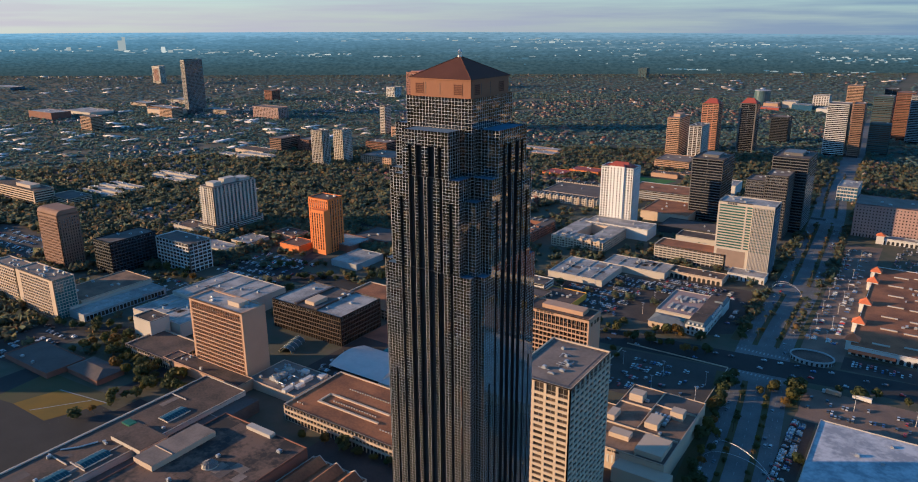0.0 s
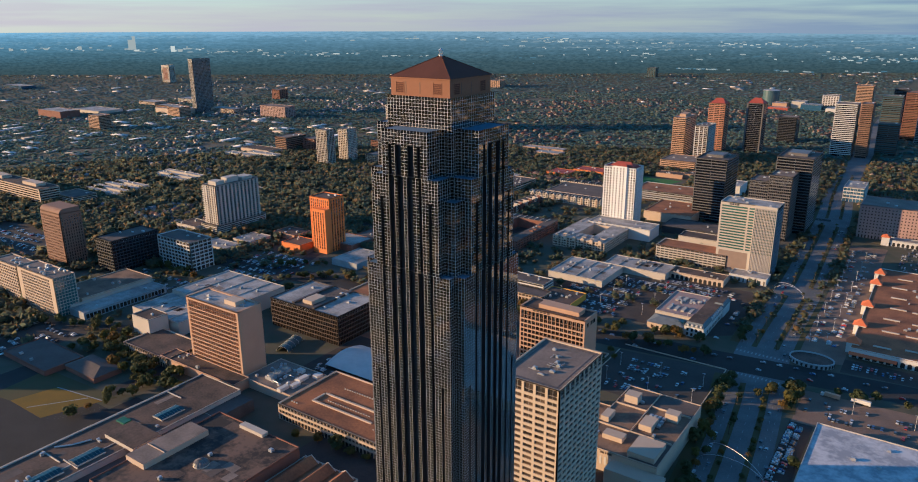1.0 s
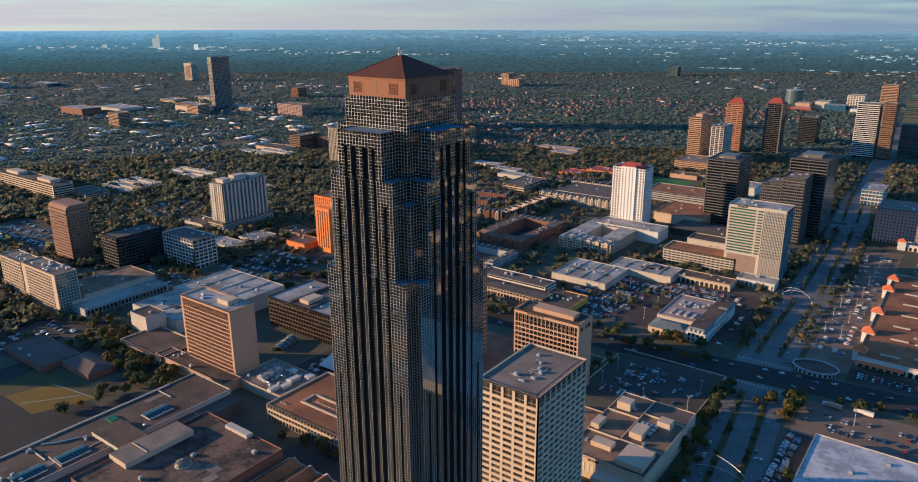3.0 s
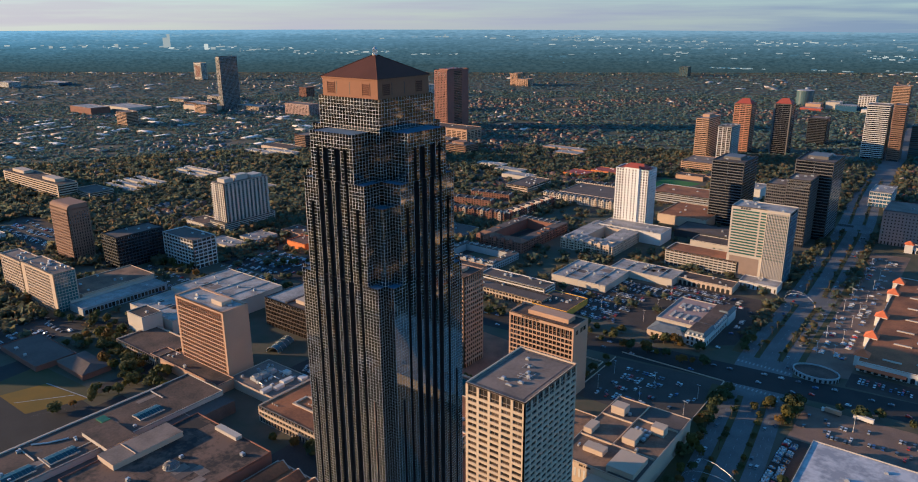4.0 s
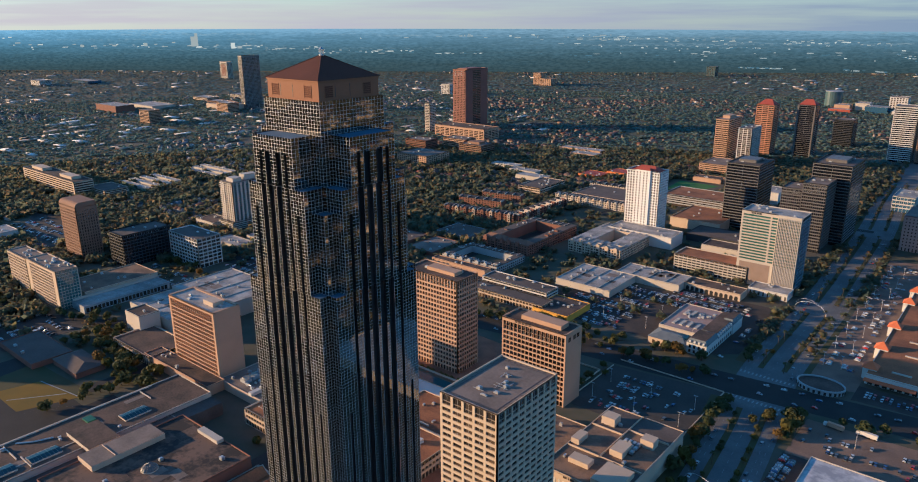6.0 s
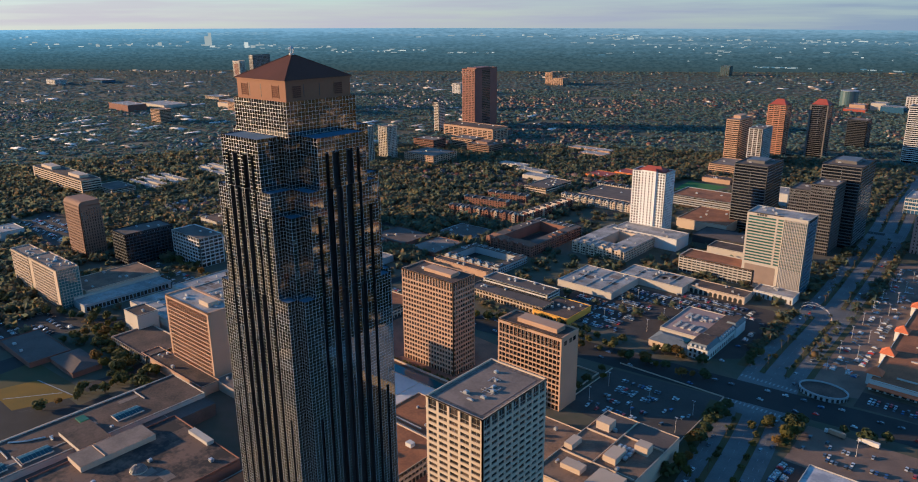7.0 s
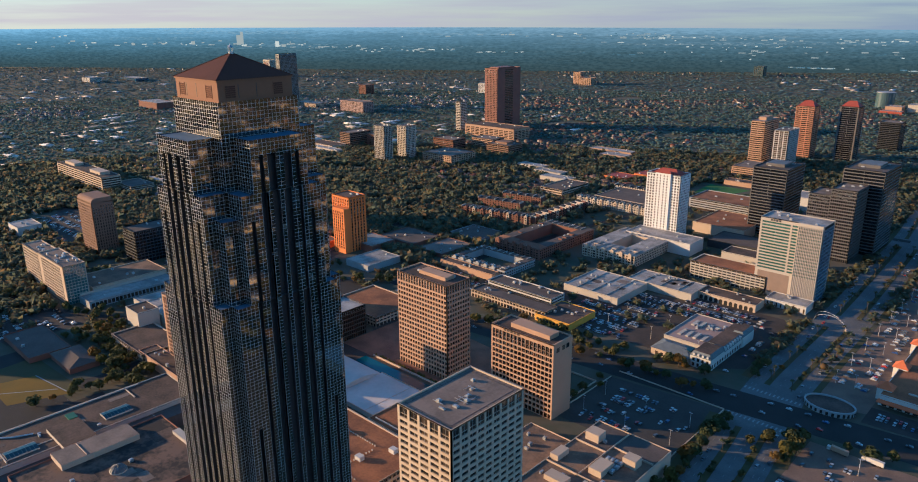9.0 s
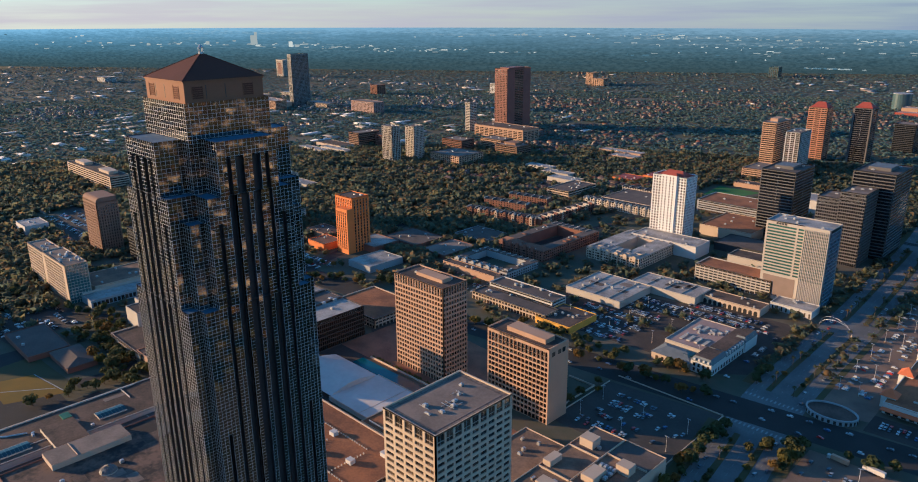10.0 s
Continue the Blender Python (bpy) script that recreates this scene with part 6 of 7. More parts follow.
for x, y in spots:
    b = thing("street_lamp", "tall white pole lamp in the parking lot", "lamp", x, y, 0.05, group="lot lamps")
    for nm, me in lamp_parts:
        part(nm, me, None, b)

# ---- cars ----
WHEEL = Mesh()
WHEEL.tube((-0.11, 0, 0), (0.11, 0, 0), 0.34, 0.34, 8)
WHEEL = WHEEL.mesh("wheel", mat("tyre", (0.03, 0.03, 0.03), (0.02, 0.02, 0.02), 0.9))
CARGLASS = mat("car_glass", (0.02, 0.025, 0.03), (0.015, 0.018, 0.02), 0.06, spec=0.9)


def car_meshes(colour, tall):
    nm = "car_paint_%02d" % len(MATS)
    pm = mat(nm, colour, tuple(c * 0.85 for c in colour), 0.3, scale=0.5, fine=3, coat=0.6)
    body = Mesh()
    roof = 1.75 if tall else 1.42
    prof = [(-2.3, 0.35), (2.3, 0.35), (2.3, 0.75), (1.1, 0.95), (0.55, roof), (-1.5 if not tall else -2.1, roof), (-2.25, 0.98)]
    k = len(prof)
    body.v = [(-0.9, y, z) for y, z in prof] + [(0.9, y, z) for y, z in prof]
    body.f = [tuple(range(k)), tuple(range(2 * k - 1, k - 1, -1))] + [(i, i + k, (i + 1) % k + k, (i + 1) % k) for i in range(k)]
    body.m = [0] * len(body.f)
    back = -2.05 if tall else -1.5
    g = Mesh()
    g.v = [(sx, y, z) for sx, y, z in ((-0.915, 1.06, 1.0), (0.915, 1.06, 1.0), (0.915, back - 0.62, 1.02), (-0.915, back - 0.62, 1.02),
                                       (-0.905, 0.64, roof - 0.1), (0.905, 0.64, roof - 0.1), (0.905, back - 0.1, roof - 0.1), (-0.905, back - 0.1, roof - 0.1))]
    g.f = [(0, 1, 5, 4), (1, 2, 6, 5), (2, 3, 7, 6), (3, 0, 4, 7)]
    g.m = [0] * 4
    return body.mesh("body", pm), g.mesh("window_band", CARGLASS)


CARS = [(car_meshes(c, t), w) for c, t, w in (((0.55, 0.55, 0.54), False, "white saloon car"), ((0.55, 0.55, 0.54), True, "white sport utility car"), ((0.32, 0.33, 0.34), False, "silver grey saloon car"),
                                                ((0.03, 0.03, 0.035), True, "black sport utility car"), ((0.10, 0.11, 0.13), False, "dark grey saloon car"), ((0.42, 0.03, 0.025), False, "red saloon car"),
                                                ((0.05, 0.09, 0.22), False, "blue saloon car"), ((0.38, 0.33, 0.26), True, "beige sport utility car"))]
rc = random.Random(21)
stalls = []


def lot(x0, x1, y0, y1, fill, along_x=True, seed=0):
    r = random.Random(seed)
    if along_x:
        y = y0
        k = 0
        while y < y1:
            x = x0
            while x < x1:
                if r.random() < fill:
                    stalls.append((x + r.uniform(-0.2, 0.2), y + r.uniform(-0.3, 0.3), r.choice((0, 180)) + r.uniform(-2, 2), 0.08))
                x += 2.8
            y += 5.4 if k % 2 == 0 else 12.0
            k += 1
    else:
        x = x0
        k = 0
        while x < x1:
            y = y0
            while y < y1:
                if r.random() < fill:
                    stalls.append((x + r.uniform(-0.3, 0.3), y + r.uniform(-0.2, 0.2), r.choice((90, 270)) + r.uniform(-2, 2), 0.08))
                y += 2.8
            x += 5.4 if k % 2 == 0 else 12.0
            k += 1


lot(-192, -150, 512, 566, 0.42, True, 1)
lot(-146, -126, 506, 570, 0.12, True, 31)
lot(-72, -44, 690, 1010, 0.30, False, 2)
lot(-30, 60, 652, 668, 0.5, True, 3)
lot(-54, -43, 440, 530, 0.62, False, 4)
lot(-50, 60, 552, 585, 0.18, True, 5)
for yy in np.arange(430, 1100, 17.0):
    for off in (-20.6, -17.2, -13.8, 13.8, 17.2, 20.6):
        if rc.random() < 0.22 and not 590 < yy < 635:
            stalls.append((along(BLVD, yy) + off, yy + rc.uniform(-5, 5), 180 if off < 0 else 0, 0.06))
for xx in np.arange(-420, 120, 13.0):
    for off in (-11, -7, 6, 10):
        if rc.random() < 0.3:
            stalls.append((xx, 611 + (xx + 100) * 0.115 + off, 90 if off > 0 else -90, 0.1))
near = len(stalls)
lot(-315, -240, 645, 760, 0.62, True, 6)
lot(-240, -165, 735, 782, 0.66, True, 7)
lot(-160, -138, 650, 780, 0.25, False, 8)
lot(-412, -350, 400, 436, 0.35, True, 9)
lot(-480, -424, 572, 590, 0.5, True, 10)
lot(-715, -645, 262, 326, 0.3, True, 11)
lot(-610, -500, 150, 178, 0.25, True, 12)
lot(-690, -600, 520, 600, 0.45, True, 13)
lot(-760, -640, 410, 470, 0.3, True, 14)
lot(-270, -190, 872, 905, 0.4, True, 15)
lot(-480, -420, 640, 676, 0.4, True, 16)
lot(-20, 130, 950, 1060, 0.35, True, 17)
lot(-1090, -940, 430, 478, 0.3, True, 18)


def free(x, y, m=1.5):
    return not any(a - m < x < b + m and c - m < y < d + m for a, b, c, d in TAKEN)


picked = [s for s in stalls if free(s[0], s[1])]
split = min(170, len(picked))
order = sorted(picked, key=lambda s: s[1])
for x, y, turn, z in order[:split]:
    (bm_, gm_), words = CARS[rc.choices(range(8), (3, 3, 3, 4, 5, 1, 1, 2))[0]]
    c = thing("car", words + " parked or driving on paving", "car", x, y, z, turn, "cars")
    part("body", bm_, None, c)
    part("window_band", gm_, None, c)
    for wx in (-0.8, 0.8):
        for wy in (-1.4, 1.4):
            w = part("wheel", WHEEL, None, c)
            w.location = (wx, wy, 0.34)
far = Mesh()
for x, y, turn, z in order[split:]:
    m = pose(x, y, z, 0, 0, turn)
    col = rc.choices((0, 1, 2, 3, 4), (4, 3, 4, 1, 1))[0]
    k = len(far.v)
    prof = [(-2.3, 0.3), (2.3, 0.3), (2.3, 0.8), (1.1, 0.95), (0.5, 1.5), (-1.6, 1.5), (-2.3, 0.95)]
    far.v += [tuple(m @ Vector((s * 0.9, yy, zz))) for s in (-1, 1) for yy, zz in prof]
    far.f += [tuple(k + i for i in range(7)), tuple(k + 13 - i for i in range(7))] + [(k + i, k + i + 7, k + (i + 1) % 7 + 7, k + (i + 1) % 7) for i in range(7)]
    far.m += [col, col] + [5 if i in (3, 5) else col for i in range(7)]
single("parked_cars", far, [CARS[0][0][0].materials[0], CARS[2][0][0].materials[0], CARS[4][0][0].materials[0], CARS[5][0][0].materials[0], CARS[6][0][0].materials[0], CARGLASS],
       "rows of parked cars in the farther lots", "car", "stuff")
for nm, x0, x1, y0, y1, h in (("lot_kerb", -207, -118, 590.2, 590.8, 0.9), ("lot_kerb", -117.8, -117.2, 500, 590, 0.9), ("lot_kerb", -207.6, -207, 500, 578, 0.9), ("ramp_wall", -236, -212, 522, 522.6, 1.3), ("ramp_wall", -236, -212, 562, 562.6, 1.3), ("ramp_wall", -212, -211.4, 522, 562.6, 1.3)):
    q = Mesh()
    q.box(x0, x1, y0, y1, 0, h)
    single(nm, q, CONC, "low concrete wall round the parking lot", "wall", "structure")
# box trucks in the yard
for x, y, colour, w in ((-17, 590, WHITE, "white"), (-38, 588, TAN, "tan")):
    b = thing("box_truck", w + " box truck parked in the yard", "truck", x, y, 0.08, 84)
    for nm, dims, m in (("cargo_box", (-1.25, 1.25, -7, 4, 1.0, 4.0), colour), ("cab", (-1.2, 1.2, 4.4, 6.6, 0.6, 2.9), WHITE), ("chassis", (-1.0, 1.0, -6.8, 6.4, 0.5, 0.98), DARKBROWN)):
        mb = Mesh()
        mb.box(*dims)
        part(nm, mb, m, b)
    for wy in (-5.5, 5.0):
        for wx in (-1.05, 1.05):
            o = part("wheel", WHEEL, None, b)
            o.location, o.scale = (wx, wy, 0.45), (1.4, 1.4, 1.4)

# ---- trees ----
def crown_mesh(seed, n=230, r=4.2, h=4.0, leaf=0.85):
    """A crown of small leaf clumps round several limbs."""
    rr = random.Random(seed)
    mb = Mesh()
    lobes = [(rr.uniform(-0.55, 0.55) * r, rr.uniform(-0.55, 0.55) * r, rr.uniform(-0.3, 0.5) * h, rr.uniform(0.45, 0.75)) for _ in range(7)] + [(0, 0, 0.2 * h, 0.8)]
    for _ in range(n):
        lx, ly, lz, s = rr.choice(lobes)
        d = Vector((rr.gauss(0, 1), rr.gauss(0, 1), rr.gauss(0, 1))).normalized() * rr.uniform(0.72, 1.02)
        c = Vector((lx + d.x * r * s, ly + d.y * r * s, lz + d.z * h * s * 0.8))
        nrm = (d + Vector((rr.uniform(-0.6, 0.6), rr.uniform(-0.6, 0.6), rr.uniform(-0.2, 0.9)))).normalized()
        q = nrm.to_track_quat("Z", "Y").to_matrix()
        a, s2, s3 = rr.uniform(0, 6.28), leaf * rr.uniform(0.6, 1.3), leaf * rr.uniform(0.6, 1.3)
        u, v = Vector((math.cos(a), math.sin(a), 0)) * s2, Vector((-math.sin(a), math.cos(a), 0)) * s3
        mb.poly([c + q @ p for p in (-u - v, u - v * 0.6 + Vector((0, 0, 0.2)), u * 0.8 + v, -u * 0.7 + v * 0.9 - Vector((0, 0, 0.2)))])
    return mb.mesh("crown", LEAF)


def trunk_mesh(seed, h):
    rr = random.Random(seed)
    mb = Mesh()
    mb.tube((0, 0, -0.2), (0, 0, h), 0.32, 0.2, 7)
    for k in range(4):
        a = k * 1.6 + rr.uniform(-0.4, 0.4)
        mb.tube((0, 0, h * 0.8), (1.7 * math.cos(a), 1.7 * math.sin(a), h + 2.0), 0.14, 0.05, 5)
    return mb.mesh("trunk", BARK)


def palm_meshes(seed):
    rr = random.Random(seed)
    t, c = Mesh(), Mesh()
    t.tube((0, 0, -0.2), (0.2, 0.1, 9.0), 0.28, 0.2, 7)
    for k in range(22):
        a, up = rr.uniform(0, 6.28), rr.uniform(-0.2, 0.9)
        d = Vector((math.cos(a), math.sin(a), 0))
        s = Vector((-d.y, d.x, 0)) * 0.35
        p0 = Vector((0.2, 0.1, 9.0))
        p1, p2 = p0 + d * 1.2 + Vector((0, 0, up)), p0 + d * 2.3 + Vector((0, 0, up - 1.1))
        c.poly((p0 - s * 0.3, p0 + s * 0.3, p1 + s, p1 - s))
        c.poly((p1 - s, p1 + s, p2 + s * 0.2, p2 - s * 0.2))
    return t.mesh("trunk", BARK), c.mesh("crown", LEAF)


TREES = [(trunk_mesh(i, 3.2), crown_mesh(40 + i, 240, 4.0 + 0.4 * (i % 3), 3.6 + 0.5 * (i % 2))) for i in range(6)]
PALMS = [palm_meshes(i) for i in range(3)]
rv = random.Random(77)
far_street = []


def tree(x, y, s=1.0, z=0.0):
    if y > 690:
        far_street.append((x, y, s))
        return
    k = rv.randrange(6)
    t = thing("tree", "broad oak tree with olive and russet winter leaves", "tree", x, y, z, rv.uniform(0, 360), "street trees")
    t.scale = (s, s, s * rv.uniform(0.85, 1.15))
    part("trunk", TREES[k][0], None, t)
    part("crown", TREES[k][1], None, t).location = (0, 0, 5.2)


def palm(x, y, z=0.2):
    k = rv.randrange(3)
    t = thing("palm_tree", "slender palm tree on the boulevard median", "tree", x, y, z, rv.uniform(0, 360), "median palms")
    part("trunk", PALMS[k][0], None, t)
    part("crown", PALMS[k][1], None, t)


for a, b_ in ((340, 572), (655, 798), (840, 1110), (1165, 1480)):
    for y in np.arange(a, b_, 15.0):
        for off in (-9, 9):
            (palm if rv.random() < 0.45 else (lambda px, py: tree(px, py, rv.uniform(0.4, 0.6), 0.2)))(along(BLVD, y) + off + rv.uniform(-0.8, 0.8), y + rv.uniform(-4, 4))
belts = [(-600, 290, -500, 318, 14), (-560, 330, -510, 300, 10), (-620, 320, -560, 345, 9), (-505, 235, -492, 330, 9), (-690, 360, -600, 345, 8), (-260, 596, -130, 606, 7), (-330, 612, -215, 628, 9), (-196, 630, -150, 634, 7), (-330, 600, -215, 612, 9), (-330, 640, -330, 700, 4), (-300, 690, -180, 700, 5), (-300, 725, -190, 735, 5), (-208, 505, -208, 580, 5), (-112, 440, -112, 585, 10),
         (-60, 545, -58, 590, 4), (-45, 596, 110, 606, 10), (-120, 650, -132, 800, 8), (-420, 565, -320, 600, 10), (-515, 300, -420, 318, 9), (-580, 318, -515, 322, 7), (-502, 270, -496, 325, 6),
         (-620, 300, -560, 330, 7), (-700, 318, -640, 352, 7), (-780, 300, -700, 325, 7), (-640, 335, -590, 350, 5), (-610, 255, -570, 300, 6), (-660, 480, -560, 520, 10),
         (-700, 480, -640, 485, 5), (-600, 540, -500, 600, 12), (-330, 780, -320, 815, 4), (-170, 895, -130, 905, 4), (-85, 690, -82, 1000, 14), (-90, 560, -62, 575, 4), (-770, 480, -700, 490, 6),
         (-345, 318, -250, 322, 7), (-800, 350, -760, 420, 6), (-40, 470, -40, 475, 1), (-640, 560, -590, 600, 6), (-210, 596, -130, 606, 5), (-68, 640, -44, 636, 4)]
belts += [(-150, 1160, -165, 1500, 26), (-85, 1160, -105, 1500, 26), (-130, 860, -142, 1130, 20), (-76, 860, -90, 1130, 18), (-92, 395, -113, 582, 22), (-128, 655, -130, 795, 14), (-60, 548, -66, 588, 6), (-160, 1500, -185, 2000, 30), (-112, 1500, -130, 2000, 30)]
for x0, y0, x1, y1, n in belts:
    for k in range(n):
        s = (k + 0.5) / n
        x, y = x0 + (x1 - x0) * s + rv.uniform(-5, 5), y0 + (y1 - y0) * s + rv.uniform(-4, 4)
        if free(x, y, 1.0):
            tree(x, y, rv.uniform(0.65, 1.25))

# ---- woods and houses to the horizon, as joined meshes ----
TAKEN.append((-1110, -930, 420, 482))
rng = np.random.default_rng(9)


def ico(flat):
    g = (1 + 5 ** 0.5) / 2
    v = np.array([(-1, g, 0), (1, g, 0), (-1, -g, 0), (1, -g, 0), (0, -1, g), (0, 1, g), (0, -1, -g), (0, 1, -g), (g, 0, -1), (g, 0, 1), (-g, 0, -1), (-g, 0, 1)], float) / (1 + g * g) ** 0.5
    f = [(0, 11, 5), (0, 5, 1), (0, 1, 7), (0, 7, 10), (0, 10, 11), (1, 5, 9), (5, 11, 4), (11, 10, 2), (10, 7, 6), (7, 1, 8), (3, 9, 4), (3, 4, 2), (3, 2, 6), (3, 6, 8), (3, 8, 9), (4, 9, 5), (2, 4, 11), (6, 2, 10), (8, 6, 7), (9, 8, 1)]
    return v * (1, 1, flat), f


def wood_template(clumps, seed):
    """Vertices and faces of one tree about 1 wide: a few jagged lobes with loose clumps on them."""
    r = np.random.default_rng(seed)
    V, F = [], []
    v0, f0 = ico(0.8)
    for lobe in range(2 if clumps > 8 else 1):
        v = v0 * r.uniform(0.7, 1.2, (12, 1)) * (0.36 if clumps > 8 else 0.42 if clumps else 0.5) + (r.uniform(-0.2, 0.2, 3) * (1, 1, 0.5) if clumps > 8 else 0)
        F += [tuple(i + len(V) for i in f) for f in f0]
        V += list(v)
    for _ in range(clumps):
        d = r.normal(size=3)
        d /= np.linalg.norm(d)
        c = d * (0.44, 0.44, 0.36) * r.uniform(0.85, 1.1)
        a, b = r.normal(size=3) * 0.11, r.normal(size=3) * 0.11
        F.append(tuple(len(V) + i for i in range(4)))
        V += [c - a - b, c + a - b, c + a + b, c - a + b]
    if not clumps:
        F = [f for f in F if sum(V[i][2] for i in f) > -0.1]
    return np.array(V), F


def scatter(name, label, category, xy, size, templates, mats, zscale=0.75, lift=0.35, index=None):
    """Many copies of a few templates in one mesh."""
    allv, starts, totals, loops, mi = [], [], [], [], []
    base = nl = 0
    pick = rng.integers(0, len(templates), len(xy))
    for t, tpl in enumerate(templates):
        v, f = tpl[0], tpl[1]
        sel = np.nonzero(pick == t)[0]
        if not len(sel):
            continue
        ang = rng.uniform(0, 2 * np.pi, len(sel)) if index is None else index[sel]
        c, s = np.cos(ang), np.sin(ang)
        sz = size[sel]
        P = np.empty((len(sel), len(v), 3))
        P[:, :, 0] = (v[None, :, 0] * c[:, None] - v[None, :, 1] * s[:, None]) * sz[:, None] + xy[sel, 0][:, None]
        P[:, :, 1] = (v[None, :, 0] * s[:, None] + v[None, :, 1] * c[:, None]) * sz[:, None] + xy[sel, 1][:, None]
        P[:, :, 2] = (v[None, :, 2] * zscale + lift) * sz[:, None] * (rng.uniform(0.8, 1.2, len(sel))[:, None] if index is None else 1)
        allv.append(P.reshape(-1, 3))
        flat = np.concatenate([np.array(q) for q in f])
        tot = np.array([len(q) for q in f])
        loops.append((flat[None, :] + (base + np.arange(len(sel)) * len(v))[:, None]).ravel())
        totals.append(np.tile(tot, len(sel)))
        mi.append(np.tile(np.array(tpl[2] if len(tpl) > 2 else [0] * len(f)), len(sel)))
        base += len(sel) * len(v)
    V, Lp, T = np.concatenate(allv), np.concatenate(loops), np.concatenate(totals)
    me = bpy.data.meshes.new(name)
    me.vertices.add(len(V))
    me.vertices.foreach_set("co", V.ravel())
    me.loops.add(len(Lp))
    me.loops.foreach_set("vertex_index", Lp.astype(np.int32))
    me.polygons.add(len(T))
    me.polygons.foreach_set("loop_start", np.concatenate(([0], np.cumsum(T)[:-1])).astype(np.int32))
    me.polygons.foreach_set("loop_total", T.astype(np.int32))
    me.polygons.foreach_set("material_index", np.concatenate(mi).astype(np.int32))
    for m in mats:
        me.materials.append(m)
    me.update(calc_edges=True)
    me.validate()
    return tagged(new(name, me), label, category, "", "stuff")


def ring(r0, r1, spacing, az0=-86, az1=12):
    """Random places in a sector round the origin, about one to a square of the spacing."""
    n = int(radians(az1 - az0) / 2 * (r1 * r1 - r0 * r0) / spacing ** 2)
    r = np.sqrt(rng.uniform(r0 * r0, r1 * r1, n))
    a = np.radians(rng.uniform(az0, az1, n))
    return np.stack([r * np.sin(a), r * np.cos(a)], 1)


def field_noise(xy, scale, seed):
    """A smooth random field made of a few waves."""
    r = np.random.default_rng(seed)
    out = np.zeros(len(xy))
    for k in range(10):
        d = r.normal(size=2)
        out += np.sin((xy @ d) / scale * r.uniform(0.5, 1.6) + r.uniform(0, 6.28))
    return out / 10 ** 0.5


def allowed(xy, margin):
    x, y = xy[:, 0], xy[:, 1]
    ok = ~((x > -500) & (y < 1130)) & ~((x > -700) & (y < 655)) & ~((x > -330) & (y < 1180)) & (np.abs(x - np.interp(y, [p[1] for p in BLVD], [p[0] for p in BLVD])) > 30)
    ok &= ~((x > -470) & (x < -370) & (y > 1195) & (y < 1310))
    ok &= np.abs(y - (1085 + (x + 1400) * 0.05)) > 7
    for a, b, c, d in TAKEN:
        ok &= ~((x > a - margin) & (x < b + margin) & (y > c - margin) & (y < d + margin))
    return ok


WALL_N = np.array((math.sin(radians(SUN_AZ - 90)), math.cos(radians(SUN_AZ - 90))))   # square to the sunlight


def house_template(w, d, h, r, hip):
    v = [(-w, -d, 0), (w, -d, 0), (w, d, 0), (-w, d, 0), (-w, -d, h), (w, -d, h), (w, d, h), (-w, d, h)]
    e = 1.06
    k = w * (0.55 if hip else 1.0)
    v += [(-w * e, -d * e, h), (w * e, -d * e, h), (w * e, d * e, h), (-w * e, d * e, h), (-k, 0, h + r), (k, 0, h + r)]
    f = [(0, 1, 5, 4), (1, 2, 6, 5), (2, 3, 7, 6), (3, 0, 4, 7), (8, 9, 13, 12), (10, 11, 12, 13), (9, 10, 13), (11, 8, 12)]
    return np.array(v, float), f, [0, 0, 0, 0, 1, 1, 1 if hip else 0, 1 if hip else 0]


HW = mat("house_wall", (0.36, 0.31, 0.27), (0.28, 0.24, 0.20), 0.9, island=0.3, tint=((1, 1, 1), (1.5, 1.5, 1.5), (0.75, 0.6, 0.5), (1.2, 1.2, 1.2), (1.9, 1.9, 1.9)))
HR = mat("house_roof", (0.105, 0.102, 0.102), (0.072, 0.072, 0.074), 0.9, island=0.3, tint=((1, 1, 1), (0.6, 0.55, 0.5), (1.5, 0.8, 0.55), (1.5, 1.5, 1.55), (0.8, 0.8, 0.85), (1.2, 1.1, 1.0), (2.2, 2.2, 2.3), (0.7, 0.7, 0.7)))
HRR = mat("red_brown_roof", (0.115, 0.075, 0.058), (0.080, 0.055, 0.045), 0.9, island=0.3, tint=((1, 1, 1), (0.7, 0.7, 0.7), (1.8, 0.9, 0.65), (0.8, 0.8, 0.85), (1.4, 1.0, 0.8), (1.0, 1.0, 1.0), (1.9, 1.8, 1.8)))
HWR = mat("brown_house_wall", (0.27, 0.22, 0.18), (0.21, 0.17, 0.14), 0.9, island=0.3, tint=((1, 1, 1), (1.5, 1.6, 1.7), (0.75, 0.65, 0.6), (1.0, 0.9, 0.8), (0.8, 0.8, 0.8)))
houses = [house_template(*p) for p in ((0.6, 0.4, 0.46, 0.3, False), (0.7, 0.45, 0.48, 0.28, True), (0.9, 0.38, 0.44, 0.28, False), (0.55, 0.42, 0.6, 0.3, False))]
hx = np.concatenate([ring(820, 1500, 25), ring(1500, 2600, 23), ring(2600, 5000, 27)])
hx = hx[hx @ WALL_N < 3850]
hx = hx[allowed(hx, 9)]
hx = hx[(np.hypot(hx[:, 0], hx[:, 1]) < 2700) | (rng.uniform(0, 1, len(hx)) < 0.14)]
west_side = hx[:, 0] < -0.72 * hx[:, 1]
